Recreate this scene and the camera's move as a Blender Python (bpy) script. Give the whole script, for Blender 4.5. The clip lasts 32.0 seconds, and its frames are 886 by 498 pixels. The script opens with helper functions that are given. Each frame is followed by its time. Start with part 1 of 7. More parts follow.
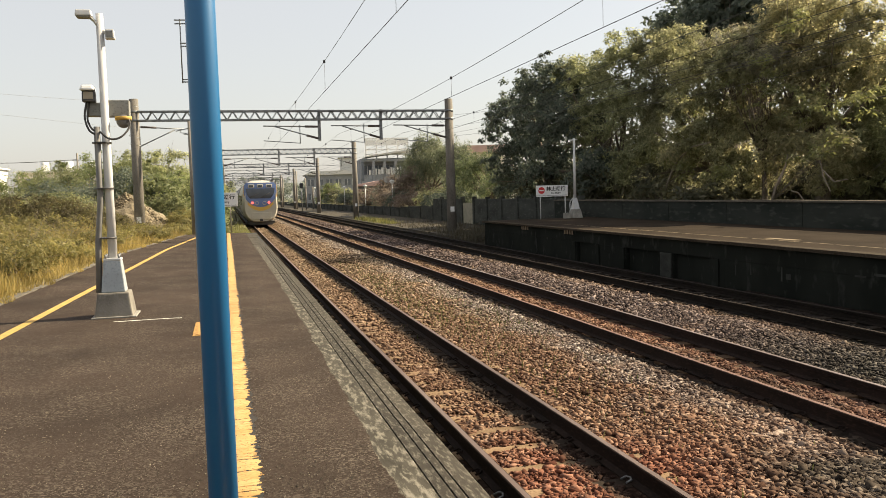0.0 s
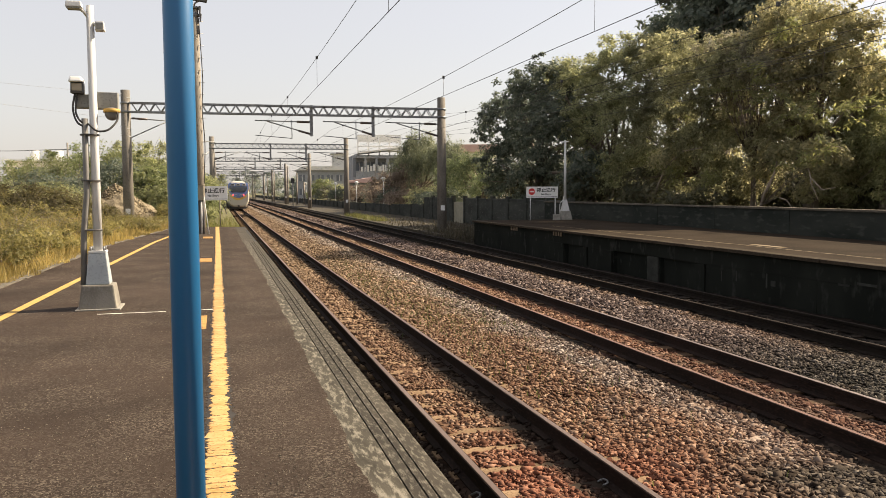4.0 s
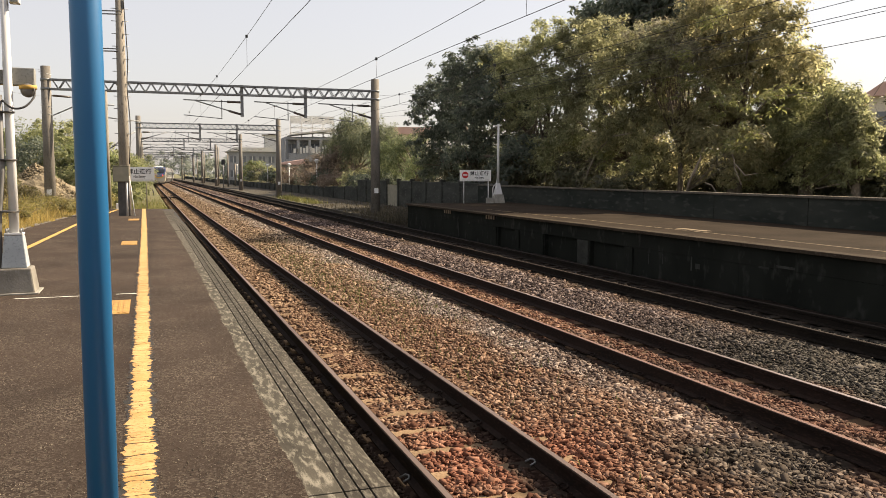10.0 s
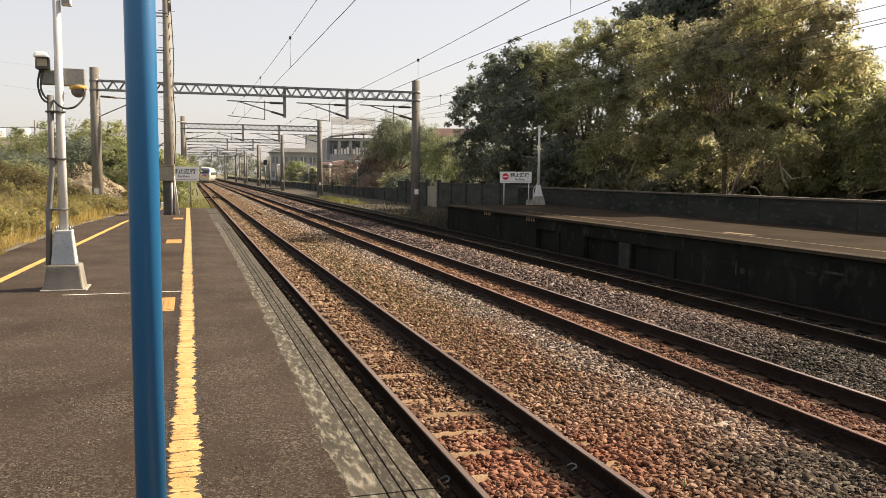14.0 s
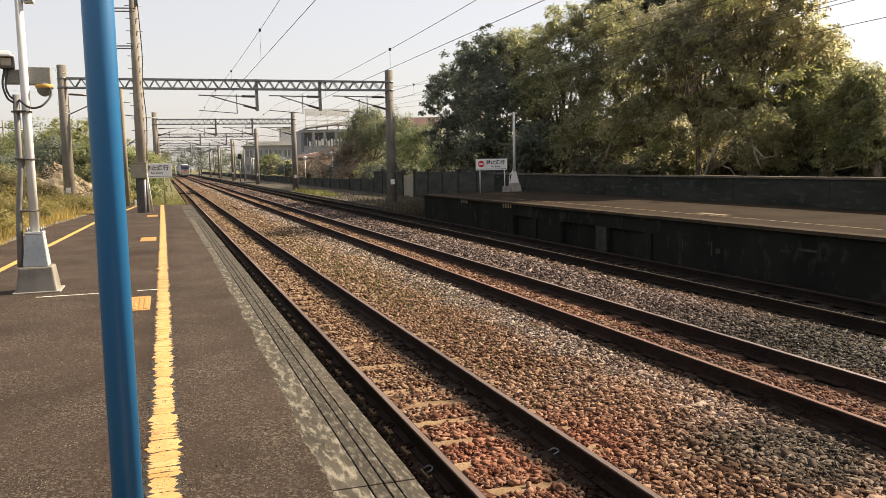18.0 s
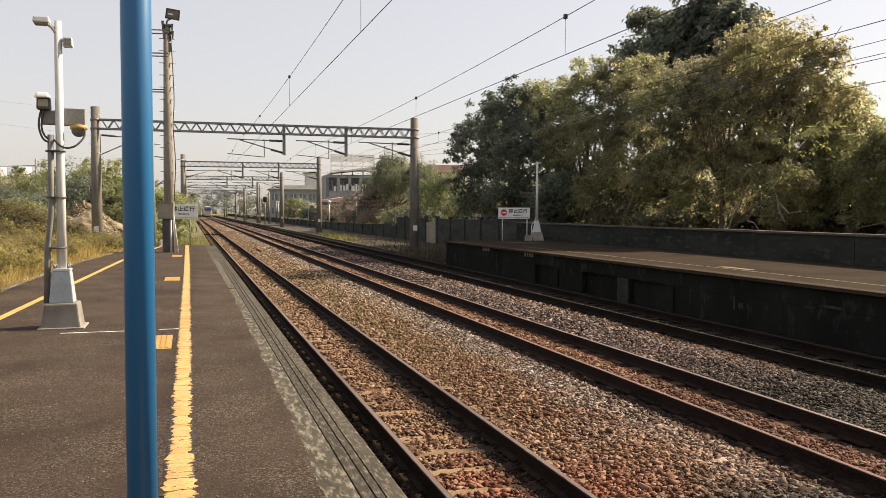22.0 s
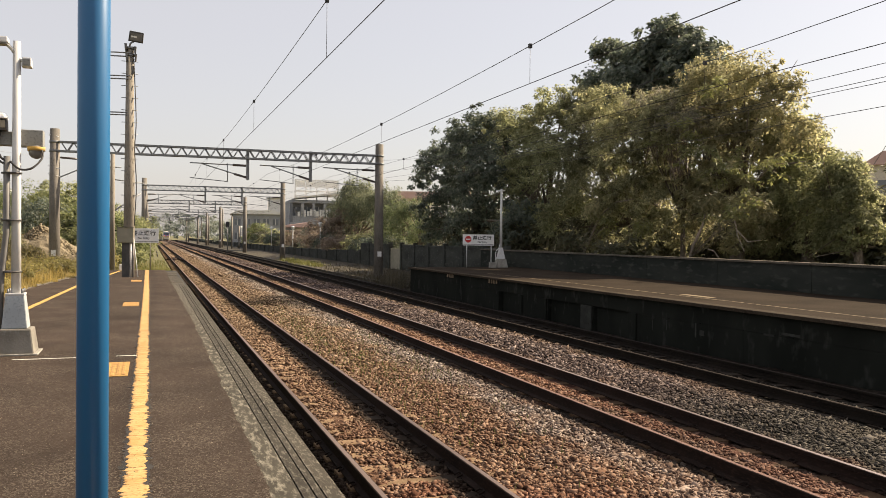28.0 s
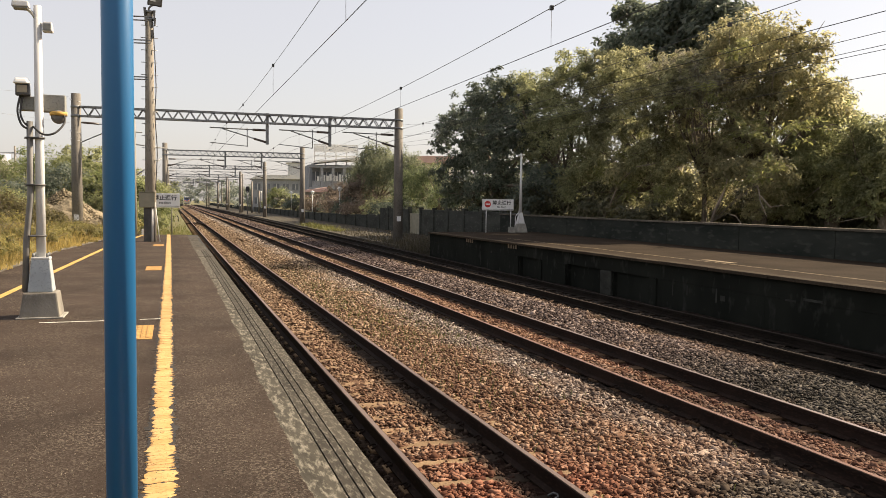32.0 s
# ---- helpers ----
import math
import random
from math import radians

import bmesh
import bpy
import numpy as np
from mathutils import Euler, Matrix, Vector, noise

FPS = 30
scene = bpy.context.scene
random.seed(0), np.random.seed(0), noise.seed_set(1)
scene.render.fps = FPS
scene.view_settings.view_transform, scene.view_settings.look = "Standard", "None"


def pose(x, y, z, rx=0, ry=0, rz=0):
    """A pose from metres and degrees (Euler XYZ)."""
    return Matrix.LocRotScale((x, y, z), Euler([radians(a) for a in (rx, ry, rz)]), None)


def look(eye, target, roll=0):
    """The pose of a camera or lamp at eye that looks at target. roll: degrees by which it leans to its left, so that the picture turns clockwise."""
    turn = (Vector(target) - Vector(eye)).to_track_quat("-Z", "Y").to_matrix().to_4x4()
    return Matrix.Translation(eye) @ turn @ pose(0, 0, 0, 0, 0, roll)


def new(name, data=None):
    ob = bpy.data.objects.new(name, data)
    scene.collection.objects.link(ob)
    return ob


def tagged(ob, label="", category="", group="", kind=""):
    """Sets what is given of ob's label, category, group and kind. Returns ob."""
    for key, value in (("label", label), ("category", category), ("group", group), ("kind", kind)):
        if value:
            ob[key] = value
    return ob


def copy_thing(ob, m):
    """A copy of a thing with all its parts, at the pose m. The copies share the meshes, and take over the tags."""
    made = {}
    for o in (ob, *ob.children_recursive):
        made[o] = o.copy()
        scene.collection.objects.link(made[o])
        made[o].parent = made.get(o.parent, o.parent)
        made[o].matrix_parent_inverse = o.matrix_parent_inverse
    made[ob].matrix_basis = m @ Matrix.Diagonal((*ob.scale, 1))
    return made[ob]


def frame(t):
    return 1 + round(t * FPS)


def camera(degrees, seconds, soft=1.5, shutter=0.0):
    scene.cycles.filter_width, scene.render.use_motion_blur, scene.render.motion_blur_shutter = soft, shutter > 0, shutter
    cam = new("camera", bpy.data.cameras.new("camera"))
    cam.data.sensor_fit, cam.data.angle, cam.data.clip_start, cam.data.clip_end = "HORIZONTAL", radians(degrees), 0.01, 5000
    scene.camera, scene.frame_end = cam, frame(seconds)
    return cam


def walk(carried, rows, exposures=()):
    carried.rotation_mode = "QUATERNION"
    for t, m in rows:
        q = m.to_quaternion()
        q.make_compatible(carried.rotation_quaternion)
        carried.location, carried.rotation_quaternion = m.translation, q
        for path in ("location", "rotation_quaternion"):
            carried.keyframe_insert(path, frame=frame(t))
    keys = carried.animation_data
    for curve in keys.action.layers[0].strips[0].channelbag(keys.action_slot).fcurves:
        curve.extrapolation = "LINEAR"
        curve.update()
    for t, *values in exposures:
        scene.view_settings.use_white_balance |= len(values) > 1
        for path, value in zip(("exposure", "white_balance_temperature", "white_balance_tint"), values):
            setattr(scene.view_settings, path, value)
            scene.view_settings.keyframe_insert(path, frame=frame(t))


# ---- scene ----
def rows_of_path():
    return [
        (0.0, pose(-0.082, 0.019, 1.387, 86.13, 1.70, -14.53)),
        (0.5, pose(-0.080, 0.005, 1.387, 86.19, 1.97, -15.55)),
        (1.0, pose(-0.076, 0.012, 1.392, 86.62, 2.44, -16.20)),
        (1.5, pose(-0.125, 0.040, 1.400, 86.60, 2.64, -18.25)),
        (2.0, pose(-0.044, 0.057, 1.389, 86.59, 2.12, -17.84)),
        (2.5, pose(0.009, 0.050, 1.380, 85.90, 1.76, -15.49)),
        (4.5, pose(-0.045, -0.043, 1.415, 86.01, -0.08, -15.46)),
        (5.0, pose(-0.046, -0.040, 1.411, 85.68, 0.28, -16.83)),
        (5.5, pose(-0.041, -0.037, 1.413, 85.86, 0.12, -17.44)),
        (6.0, pose(-0.036, -0.030, 1.412, 85.76, -0.23, -17.63)),
        (6.5, pose(-0.020, -0.018, 1.406, 85.95, -0.41, -17.31)),
        (7.0, pose(-0.017, -0.013, 1.406, 85.93, -0.54, -17.42)),
        (7.5, pose(-0.009, -0.016, 1.412, 85.53, -0.07, -18.29)),
        (8.0, pose(-0.005, -0.026, 1.405, 85.48, -0.04, -18.74)),
        (8.5, pose(-0.005, -0.029, 1.410, 84.94, -0.28, -19.09)),
        (9.0, pose(0.001, -0.033, 1.404, 85.24, -0.39, -19.17)),
        (9.5, pose(0.003, -0.028, 1.404, 85.06, -0.40, -19.40)),
        (10.0, pose(0.008, -0.031, 1.408, 84.83, -0.10, -19.59)),
        (10.5, pose(0.012, -0.027, 1.404, 84.84, -0.32, -20.09)),
        (11.0, pose(0.005, -0.010, 1.402, 84.63, -0.34, -19.58)),
        (11.5, pose(0.002, -0.019, 1.402, 84.58, -0.51, -18.97)),
        (12.0, pose(-0.005, -0.017, 1.408, 85.40, -0.45, -18.32)),
        (12.5, pose(0.004, -0.010, 1.405, 85.69, -0.46, -18.26)),
        (13.0, pose(0.000, 0.000, 1.401, 85.05, -0.41, -17.79)),
        (13.5, pose(-0.004, 0.001, 1.400, 84.54, -0.60, -17.20)),
        (14.0, pose(-0.011, 0.010, 1.402, 84.92, -0.44, -16.88)),
        (14.5, pose(0.005, 0.016, 1.399, 84.68, -0.06, -16.82)),
        (16.5, pose(0.007, 0.008, 1.408, 84.67, 1.24, -15.99)),
        (17.0, pose(0.008, 0.020, 1.405, 84.45, 1.36, -17.08)),
        (17.5, pose(0.003, 0.007, 1.410, 84.18, 1.18, -17.72)),
        (18.0, pose(0.010, 0.012, 1.408, 84.14, 1.19, -18.52)),
        (18.5, pose(0.003, 0.016, 1.400, 84.55, 0.67, -17.93)),
        (19.0, pose(0.006, 0.019, 1.402, 84.16, 0.21, -16.56)),
        (19.5, pose(0.008, 0.027, 1.398, 83.48, 0.28, -15.18)),
        (20.0, pose(0.011, 0.021, 1.400, 84.07, 0.93, -14.97)),
        (20.5, pose(0.012, 0.007, 1.406, 84.95, 1.09, -15.75)),
        (21.0, pose(0.004, -0.004, 1.405, 86.06, 0.73, -16.75)),
        (21.5, pose(0.001, -0.009, 1.403, 86.65, 0.00, -16.12)),
        (22.0, pose(0.004, -0.033, 1.409, 87.39, -0.15, -16.94)),
        (22.5, pose(0.006, -0.012, 1.406, 86.74, -0.03, -16.81)),
        (23.0, pose(0.012, 0.022, 1.396, 85.59, -0.33, -15.75)),
        (23.5, pose(0.009, 0.012, 1.398, 84.97, 0.40, -15.42)),
        (24.0, pose(0.002, -0.018, 1.406, 85.67, 0.40, -15.58)),
        (24.5, pose(0.006, -0.008, 1.402, 86.07, 0.35, -16.67)),
        (25.0, pose(0.007, -0.017, 1.413, 86.96, 0.61, -17.43)),
        (25.5, pose(0.010, -0.012, 1.413, 87.71, 0.23, -18.21)),
        (27.5, pose(0.012, 0.009, 1.409, 89.12, -0.38, -19.35)),
        (28.0, pose(0.013, 0.005, 1.408, 89.22, -0.60, -19.39)),
        (28.5, pose(0.006, 0.005, 1.411, 89.08, -0.62, -18.88)),
        (29.0, pose(0.006, -0.000, 1.411, 88.45, -0.17, -18.36)),
        (29.5, pose(0.007, 0.015, 1.400, 87.96, -0.22, -18.64)),
        (30.0, pose(0.004, -0.001, 1.405, 87.03, -0.30, -18.61)),
        (30.5, pose(0.002, 0.014, 1.400, 87.08, -0.36, -18.42)),
        (31.0, pose(0.010, 0.007, 1.405, 87.19, -0.54, -18.73)),
        (31.5, pose(0.009, 0.003, 1.410, 87.07, -0.54, -18.87)),
        (32.0, pose(0.003, 0.010, 1.408, 86.79, -0.62, -18.07)),
    ]


cam = camera(56.0, 32.0, soft=0.85)
# the camera opens up a little between 16 and 21 s and closes again towards the end
walk(cam, rows_of_path(), [(0.0, 1.74, 6420, 5), (2.5, 1.74, 6420, 7), (5.0, 1.75, 6420, 10), (7.0, 1.75, 6420, 10), (14.0, 1.78, 6420, 10), (17.0, 1.80, 6420, 10), (20.0, 1.80, 6420, 10), (21.0, 1.76, 6420, 10), (22.0, 1.68, 6420, 10), (24.0, 1.71, 6420, 10), (26.0, 1.68, 6420, 10), (28.0, 1.65, 6420, 10), (32.0, 1.72, 6420, 10)])

# ---- world, sun, exposure ----
SUN_EL, SUN_AZ = radians(37), radians(84.5)  # azimuth from the line of the tracks towards the right
world = bpy.data.worlds.new("world")
scene.world = world
world.use_nodes = True
wn, wl = world.node_tree.nodes, world.node_tree.links
sky = wn.new("ShaderNodeTexSky")
sky.sky_type, sky.sun_disc = "NISHITA", False
sky.sun_elevation, sky.sun_rotation = SUN_EL, SUN_AZ
sky.dust_density, sky.air_density, sky.ozone_density, sky.altitude = 2.5, 1.0, 1.0, 10
haze = wn.new("ShaderNodeMix")  # thin bright haze over the clear sky
haze.data_type = "RGBA"
haze.inputs["Factor"].default_value = 0.70
haze.inputs["B"].default_value = (3.63, 3.27, 3.03, 1)
wl.new(sky.outputs[0], haze.inputs["A"])
wn["Background"].inputs["Strength"].default_value = 0.0695
wl.new(haze.outputs["Result"], wn["Background"].inputs["Color"])
to_sun = Vector((math.cos(SUN_EL) * math.sin(SUN_AZ), math.cos(SUN_EL) * math.cos(SUN_AZ), math.sin(SUN_EL)))
sun = new("sun", bpy.data.lights.new("sun", "SUN"))
sun.data.energy, sun.data.angle, sun.data.color = 3.55, radians(0.6), (1.0, 0.82, 0.59)
sun.matrix_world = look(to_sun * 50, (0, 0, 0))


# ---- main levels and lines ----
ZR = -0.923                     # top of the rails
BED = ZR - 0.192                # ballast surface
TRACKS = (2.577, 6.369, 9.988)  # centre lines
HALF = 0.566
PLAT_END = 35.0


# ---- materials ----
def mat(name, c1, c2, scale=4.0, fine=60.0, rough=0.8, metal=0.0, bump=0.25, c3=None, spread=0.5, rand=0.0, island=False,
        emit=0.0, stretch=(1, 1, 1), spec=0.4, depth=0.01, world_space=False, rough_detail=4, c3_edge=(0.52, 0.68)):
    """Two colours mixed by coarse noise, a third by fine noise, with bump; rand varies the value by object or by island."""
    m = bpy.data.materials.new(name)
    m.use_nodes = True
    n, l = m.node_tree.nodes, m.node_tree.links
    b = n["Principled BSDF"]
    b.inputs["Roughness"].default_value, b.inputs["Metallic"].default_value = rough, metal
    b.inputs["Specular IOR Level"].default_value = spec
    if world_space:
        co = n.new("ShaderNodeNewGeometry").outputs["Position"]
    else:
        co = n.new("ShaderNodeTexCoord").outputs["Object"]
    mp = n.new("ShaderNodeMapping")
    mp.inputs["Scale"].default_value = stretch
    l.new(co, mp.inputs["Vector"])
    n1, n2 = n.new("ShaderNodeTexNoise"), n.new("ShaderNodeTexNoise")
    for nn, s in ((n1, scale), (n2, fine)):
        nn.inputs["Scale"].default_value, nn.inputs["Detail"].default_value = s, rough_detail
        nn.inputs["Roughness"].default_value = 0.5 if rough_detail < 6 else 0.68
        l.new(mp.outputs[0], nn.inputs["Vector"])
    ramp = n.new("ShaderNodeValToRGB")
    lo, hi = 0.5 - 0.5 * spread * 0.6, 0.5 + 0.5 * spread * 0.6
    ramp.color_ramp.elements[0].position, ramp.color_ramp.elements[1].position = lo, hi
    ramp.color_ramp.elements[0].color, ramp.color_ramp.elements[1].color = (*c1, 1), (*c2, 1)
    l.new(n1.outputs["Fac"], ramp.inputs["Fac"])
    out = ramp.outputs["Color"]
    if c3 is not None:
        r2 = n.new("ShaderNodeValToRGB")
        r2.color_ramp.elements[0].position, r2.color_ramp.elements[1].position = c3_edge
        l.new(n2.outputs["Fac"], r2.inputs["Fac"])
        mx = n.new("ShaderNodeMix")
        mx.data_type = "RGBA"
        l.new(r2.outputs["Color"], mx.inputs["Factor"])
        l.new(out, mx.inputs["A"])
        mx.inputs["B"].default_value = (*c3, 1)
        out = mx.outputs["Result"]
    if rand:
        src = n.new("ShaderNodeNewGeometry").outputs["Random Per Island"] if island else n.new("ShaderNodeObjectInfo").outputs["Random"]
        mr = n.new("ShaderNodeMapRange")
        mr.inputs["To Min"].default_value, mr.inputs["To Max"].default_value = 1 - rand, 1 + rand
        l.new(src, mr.inputs["Value"])
        hs = n.new("ShaderNodeHueSaturation")
        l.new(mr.outputs[0], hs.inputs["Value"])
        l.new(out, hs.inputs["Color"])
        out = hs.outputs["Color"]
    l.new(out, b.inputs["Base Color"])
    if emit:
        b.inputs["Emission Color"].default_value, b.inputs["Emission Strength"].default_value = (*c1, 1), emit
    if bump:
        bp = n.new("ShaderNodeBump")
        bp.inputs["Strength"].default_value, bp.inputs["Distance"].default_value = bump, depth
        l.new(n2.outputs["Fac"], bp.inputs["Height"])
        l.new(bp.outputs[0], b.inputs["Normal"])
    return m


def asphalt_mat():
    """Worn asphalt: brownish binder, pale and dark chips in it, broad stains and smoother tracks."""
    m = mat("asphalt", (0.0268, 0.0188, 0.0138), (0.043, 0.0302, 0.0226), 0.55, 150, 0.92, bump=0.7, depth=0.005, spec=0.12)
    n, l = m.node_tree.nodes, m.node_tree.links
    b = n["Principled BSDF"]
    base = b.inputs["Base Color"].links[0].from_socket
    co = n["Texture Coordinate"].outputs["Object"]
    vo = n.new("ShaderNodeTexVoronoi")
    vo.inputs["Scale"].default_value = 95.0
    l.new(co, vo.inputs["Vector"])
    sp = n.new("ShaderNodeSeparateColor")
    l.new(vo.outputs["Color"], sp.inputs[0])
    r = n.new("ShaderNodeValToRGB")
    r.color_ramp.elements[0].position, r.color_ramp.elements[1].position = 0.52, 0.98
    l.new(sp.outputs[0], r.inputs["Fac"])
    pt = n.new("ShaderNodeTexNoise")
    pt.inputs["Scale"].default_value, pt.inputs["Detail"].default_value = 1.3, 5
    l.new(co, pt.inputs["Vector"])
    pr = n.new("ShaderNodeMapRange")
    pr.inputs["From Min"].default_value, pr.inputs["From Max"].default_value = 0.35, 0.65
    pr.inputs["To Min"].default_value, pr.inputs["To Max"].default_value = 0.15, 1.0
    l.new(pt.outputs["Fac"], pr.inputs["Value"])
    k = n.new("ShaderNodeMath")
    k.operation = "MULTIPLY"
    l.new(r.outputs["Color"], k.inputs[0])
    l.new(pr.outputs[0], k.inputs[1])
    mx = n.new("ShaderNodeMix")
    mx.data_type = "RGBA"
    l.new(k.outputs[0], mx.inputs["Factor"])
    l.new(base, mx.inputs["A"])
    mx.inputs["B"].default_value = (0.125, 0.102, 0.079, 1)
    l.new(mx.outputs["Result"], b.inputs["Base Color"])
    return m


def leaf_mat(name, c1, c2, c3, trans=0.56):
    """Leaves: three colours by island, some light let through."""
    m = bpy.data.materials.new(name)
    m.use_nodes = True
    n, l = m.node_tree.nodes, m.node_tree.links
    b = n["Principled BSDF"]
    b.inputs["Roughness"].default_value = 0.5
    b.inputs["Specular IOR Level"].default_value = 0.3
    g = n.new("ShaderNodeNewGeometry")
    r = n.new("ShaderNodeValToRGB")
    r.color_ramp.elements[0].color, r.color_ramp.elements[1].color = (*c1, 1), (*c3, 1)
    e = r.color_ramp.elements.new(0.5)
    e.color = (*c2, 1)
    l.new(g.outputs["Random Per Island"], r.inputs["Fac"])
    nz = n.new("ShaderNodeTexNoise")
    nz.inputs["Scale"].default_value = 0.45
    l.new(g.outputs["Position"], nz.inputs["Vector"])
    mr = n.new("ShaderNodeMapRange")
    mr.inputs["From Min"].default_value, mr.inputs["From Max"].default_value = 0.3, 0.7
    mr.inputs["To Min"].default_value, mr.inputs["To Max"].default_value = 0.7, 1.3
    l.new(nz.outputs["Fac"], mr.inputs["Value"])
    hs = n.new("ShaderNodeHueSaturation")
    l.new(mr.outputs[0], hs.inputs["Value"])
    l.new(r.outputs["Color"], hs.inputs["Color"])
    l.new(hs.outputs["Color"], b.inputs["Base Color"])
    t = n.new("ShaderNodeBsdfTranslucent")
    tc = n.new("ShaderNodeMix")  # light through a leaf comes out brighter and yellower
    tc.data_type, tc.blend_type = "RGBA", "MULTIPLY"
    tc.inputs["Factor"].default_value = 1.0
    tc.inputs["B"].default_value = (1.18, 1.15, 1.02, 1)
    l.new(hs.outputs["Color"], tc.inputs["A"])
    l.new(tc.outputs["Result"], t.inputs["Color"])
    mx = n.new("ShaderNodeMixShader")
    mx.inputs["Fac"].default_value = trans
    l.new(b.outputs[0], mx.inputs[1])
    l.new(t.outputs[0], mx.inputs[2])
    l.new(mx.outputs[0], n["Material Output"].inputs["Surface"])
    return m


def ballast_mat(name, island, single=False):
    """Crushed stone: rusty brown along the rails, grey between the tracks, greenish where weeds grow, a redder patch."""
    m = bpy.data.materials.new(name)
    m.use_nodes = True
    n, l = m.node_tree.nodes, m.node_tree.links
    b = n["Principled BSDF"]
    b.inputs["Roughness"].default_value = 0.9
    b.inputs["Specular IOR Level"].default_value = 0.06
    g = n.new("ShaderNodeNewGeometry")
    if single:
        rnd = n.new("ShaderNodeObjectInfo").outputs["Random"]
    elif island:
        rnd = g.outputs["Random Per Island"]
    else:
        vo = n.new("ShaderNodeTexVoronoi")
        vo.inputs["Scale"].default_value = 15.0
        l.new(g.outputs["Position"], vo.inputs["Vector"])
        sp = n.new("ShaderNodeSeparateColor")
        l.new(vo.outputs["Color"], sp.inputs[0])
        rnd = sp.outputs[0]

    def ramp(cols):
        r = n.new("ShaderNodeValToRGB")
        r.color_ramp.elements[0].color, r.color_ramp.elements[1].color = (*cols[0], 1), (*cols[-1], 1)
        for k, c in enumerate(cols[1:-1]):
            r.color_ramp.elements.new((k + 1) / (len(cols) - 1)).color = (*c, 1)
        l.new(rnd, r.inputs["Fac"])
        return r.outputs["Color"]

    brown = ramp([(0.050, 0.0250, 0.0165), (0.114, 0.0620, 0.0395), (0.176, 0.105, 0.069), (0.275, 0.186, 0.132)])
    grey = ramp([(0.042, 0.034, 0.030), (0.105, 0.088, 0.078), (0.19, 0.164, 0.148), (0.37, 0.33, 0.298)])
    red = ramp([(0.087, 0.032, 0.021), (0.172, 0.067, 0.042), (0.252, 0.115, 0.076)])
    nz = n.new("ShaderNodeTexNoise")
    nz.inputs["Scale"].default_value, nz.inputs["Detail"].default_value = 0.9, 5.0
    l.new(g.outputs["Position"], nz.inputs["Vector"])
    sx = n.new("ShaderNodeSeparateXYZ")
    l.new(g.outputs["Position"], sx.inputs[0])

    def math_node(op, a, c):
        k = n.new("ShaderNodeMath")
        k.operation = op
        for i, v in enumerate((a, c)):
            if isinstance(v, (int, float)):
                k.inputs[i].default_value = v
            else:
                l.new(v, k.inputs[i])
        return k.outputs[0]

    wob = math_node("MULTIPLY", math_node("SUBTRACT", nz.outputs["Fac"], 0.5), 2.6)
    x = math_node("ADD", sx.outputs[0], wob)

    def band(lo, hi, soft):
        up, dn = n.new("ShaderNodeMapRange"), n.new("ShaderNodeMapRange")
        for k, a, c in ((up, lo - soft, lo + soft), (dn, hi + soft, hi - soft)):
            k.inputs["From Min"].default_value, k.inputs["From Max"].default_value = a, c
            l.new(x, k.inputs["Value"])
        return math_node("MULTIPLY", up.outputs[0], dn.outputs[0])

    def mix(f, a, c):
        k = n.new("ShaderNodeMix")
        k.data_type = "RGBA"
        l.new(f, k.inputs["Factor"])
        l.new(a, k.inputs["A"])
        l.new(c, k.inputs["B"])
        return k.outputs["Result"]

    tan = ramp([(0.088, 0.060, 0.037), (0.158, 0.112, 0.071), (0.232, 0.172, 0.113), (0.345, 0.266, 0.184)])
    away = n.new("ShaderNodeMapRange")  # the rusty stain fades away from the station
    away.inputs["From Min"].default_value, away.inputs["From Max"].default_value = 7.0, 28.0
    away.inputs["To Max"].default_value = 0.8
    l.new(math_node("ADD", sx.outputs[1], math_node("MULTIPLY", wob, 3.0)), away.inputs["Value"])
    brown = mix(away.outputs[0], brown, tan)
    fresh = n.new("ShaderNodeMapRange")  # fresher pale stones lie further along
    fresh.inputs["From Min"].default_value, fresh.inputs["From Max"].default_value = 6.5, 11.5
    fresh.inputs["To Min"].default_value, fresh.inputs["To Max"].default_value = 0.36, 0.78
    l.new(math_node("ADD", sx.outputs[1], math_node("MULTIPLY", wob, 2.0)), fresh.inputs["Value"])
    col = mix(math_node("MULTIPLY", band(4.75, 5.75, 0.4), fresh.outputs[0]), brown, grey)
    brown_grey = ramp([(0.020, 0.0145, 0.012), (0.064, 0.047, 0.041), (0.124, 0.093, 0.081), (0.25, 0.20, 0.178)])
    col = mix(band(7.2, 9.0, 0.3), col, brown_grey)
    spot = n.new("ShaderNodeVectorMath")
    spot.operation = "DISTANCE"
    spot.inputs[1].default_value = (2.9, 6.5, -1.05)
    l.new(g.outputs["Position"], spot.inputs[0])
    near = n.new("ShaderNodeMapRange")
    near.inputs["From Min"].default_value, near.inputs["From Max"].default_value = 1.5, 0.5
    near.inputs["To Max"].default_value = 0.75
    l.new(math_node("ADD", spot.outputs["Value"], math_node("MULTIPLY", wob, 0.5)), near.inputs["Value"])
    col = mix(near.outputs[0], col, red)
    sp2 = n.new("ShaderNodeVectorMath")
    sp2.operation = "DISTANCE"
    sp2.inputs[1].default_value = (4.95, 5.55, -1.05)
    l.new(g.outputs["Position"], sp2.inputs[0])
    nr2 = n.new("ShaderNodeMapRange")
    nr2.inputs["From Min"].default_value, nr2.inputs["From Max"].default_value = 1.35, 0.45
    nr2.inputs["To Max"].default_value = 0.8
    l.new(math_node("ADD", sp2.outputs["Value"], wob), nr2.inputs["Value"])
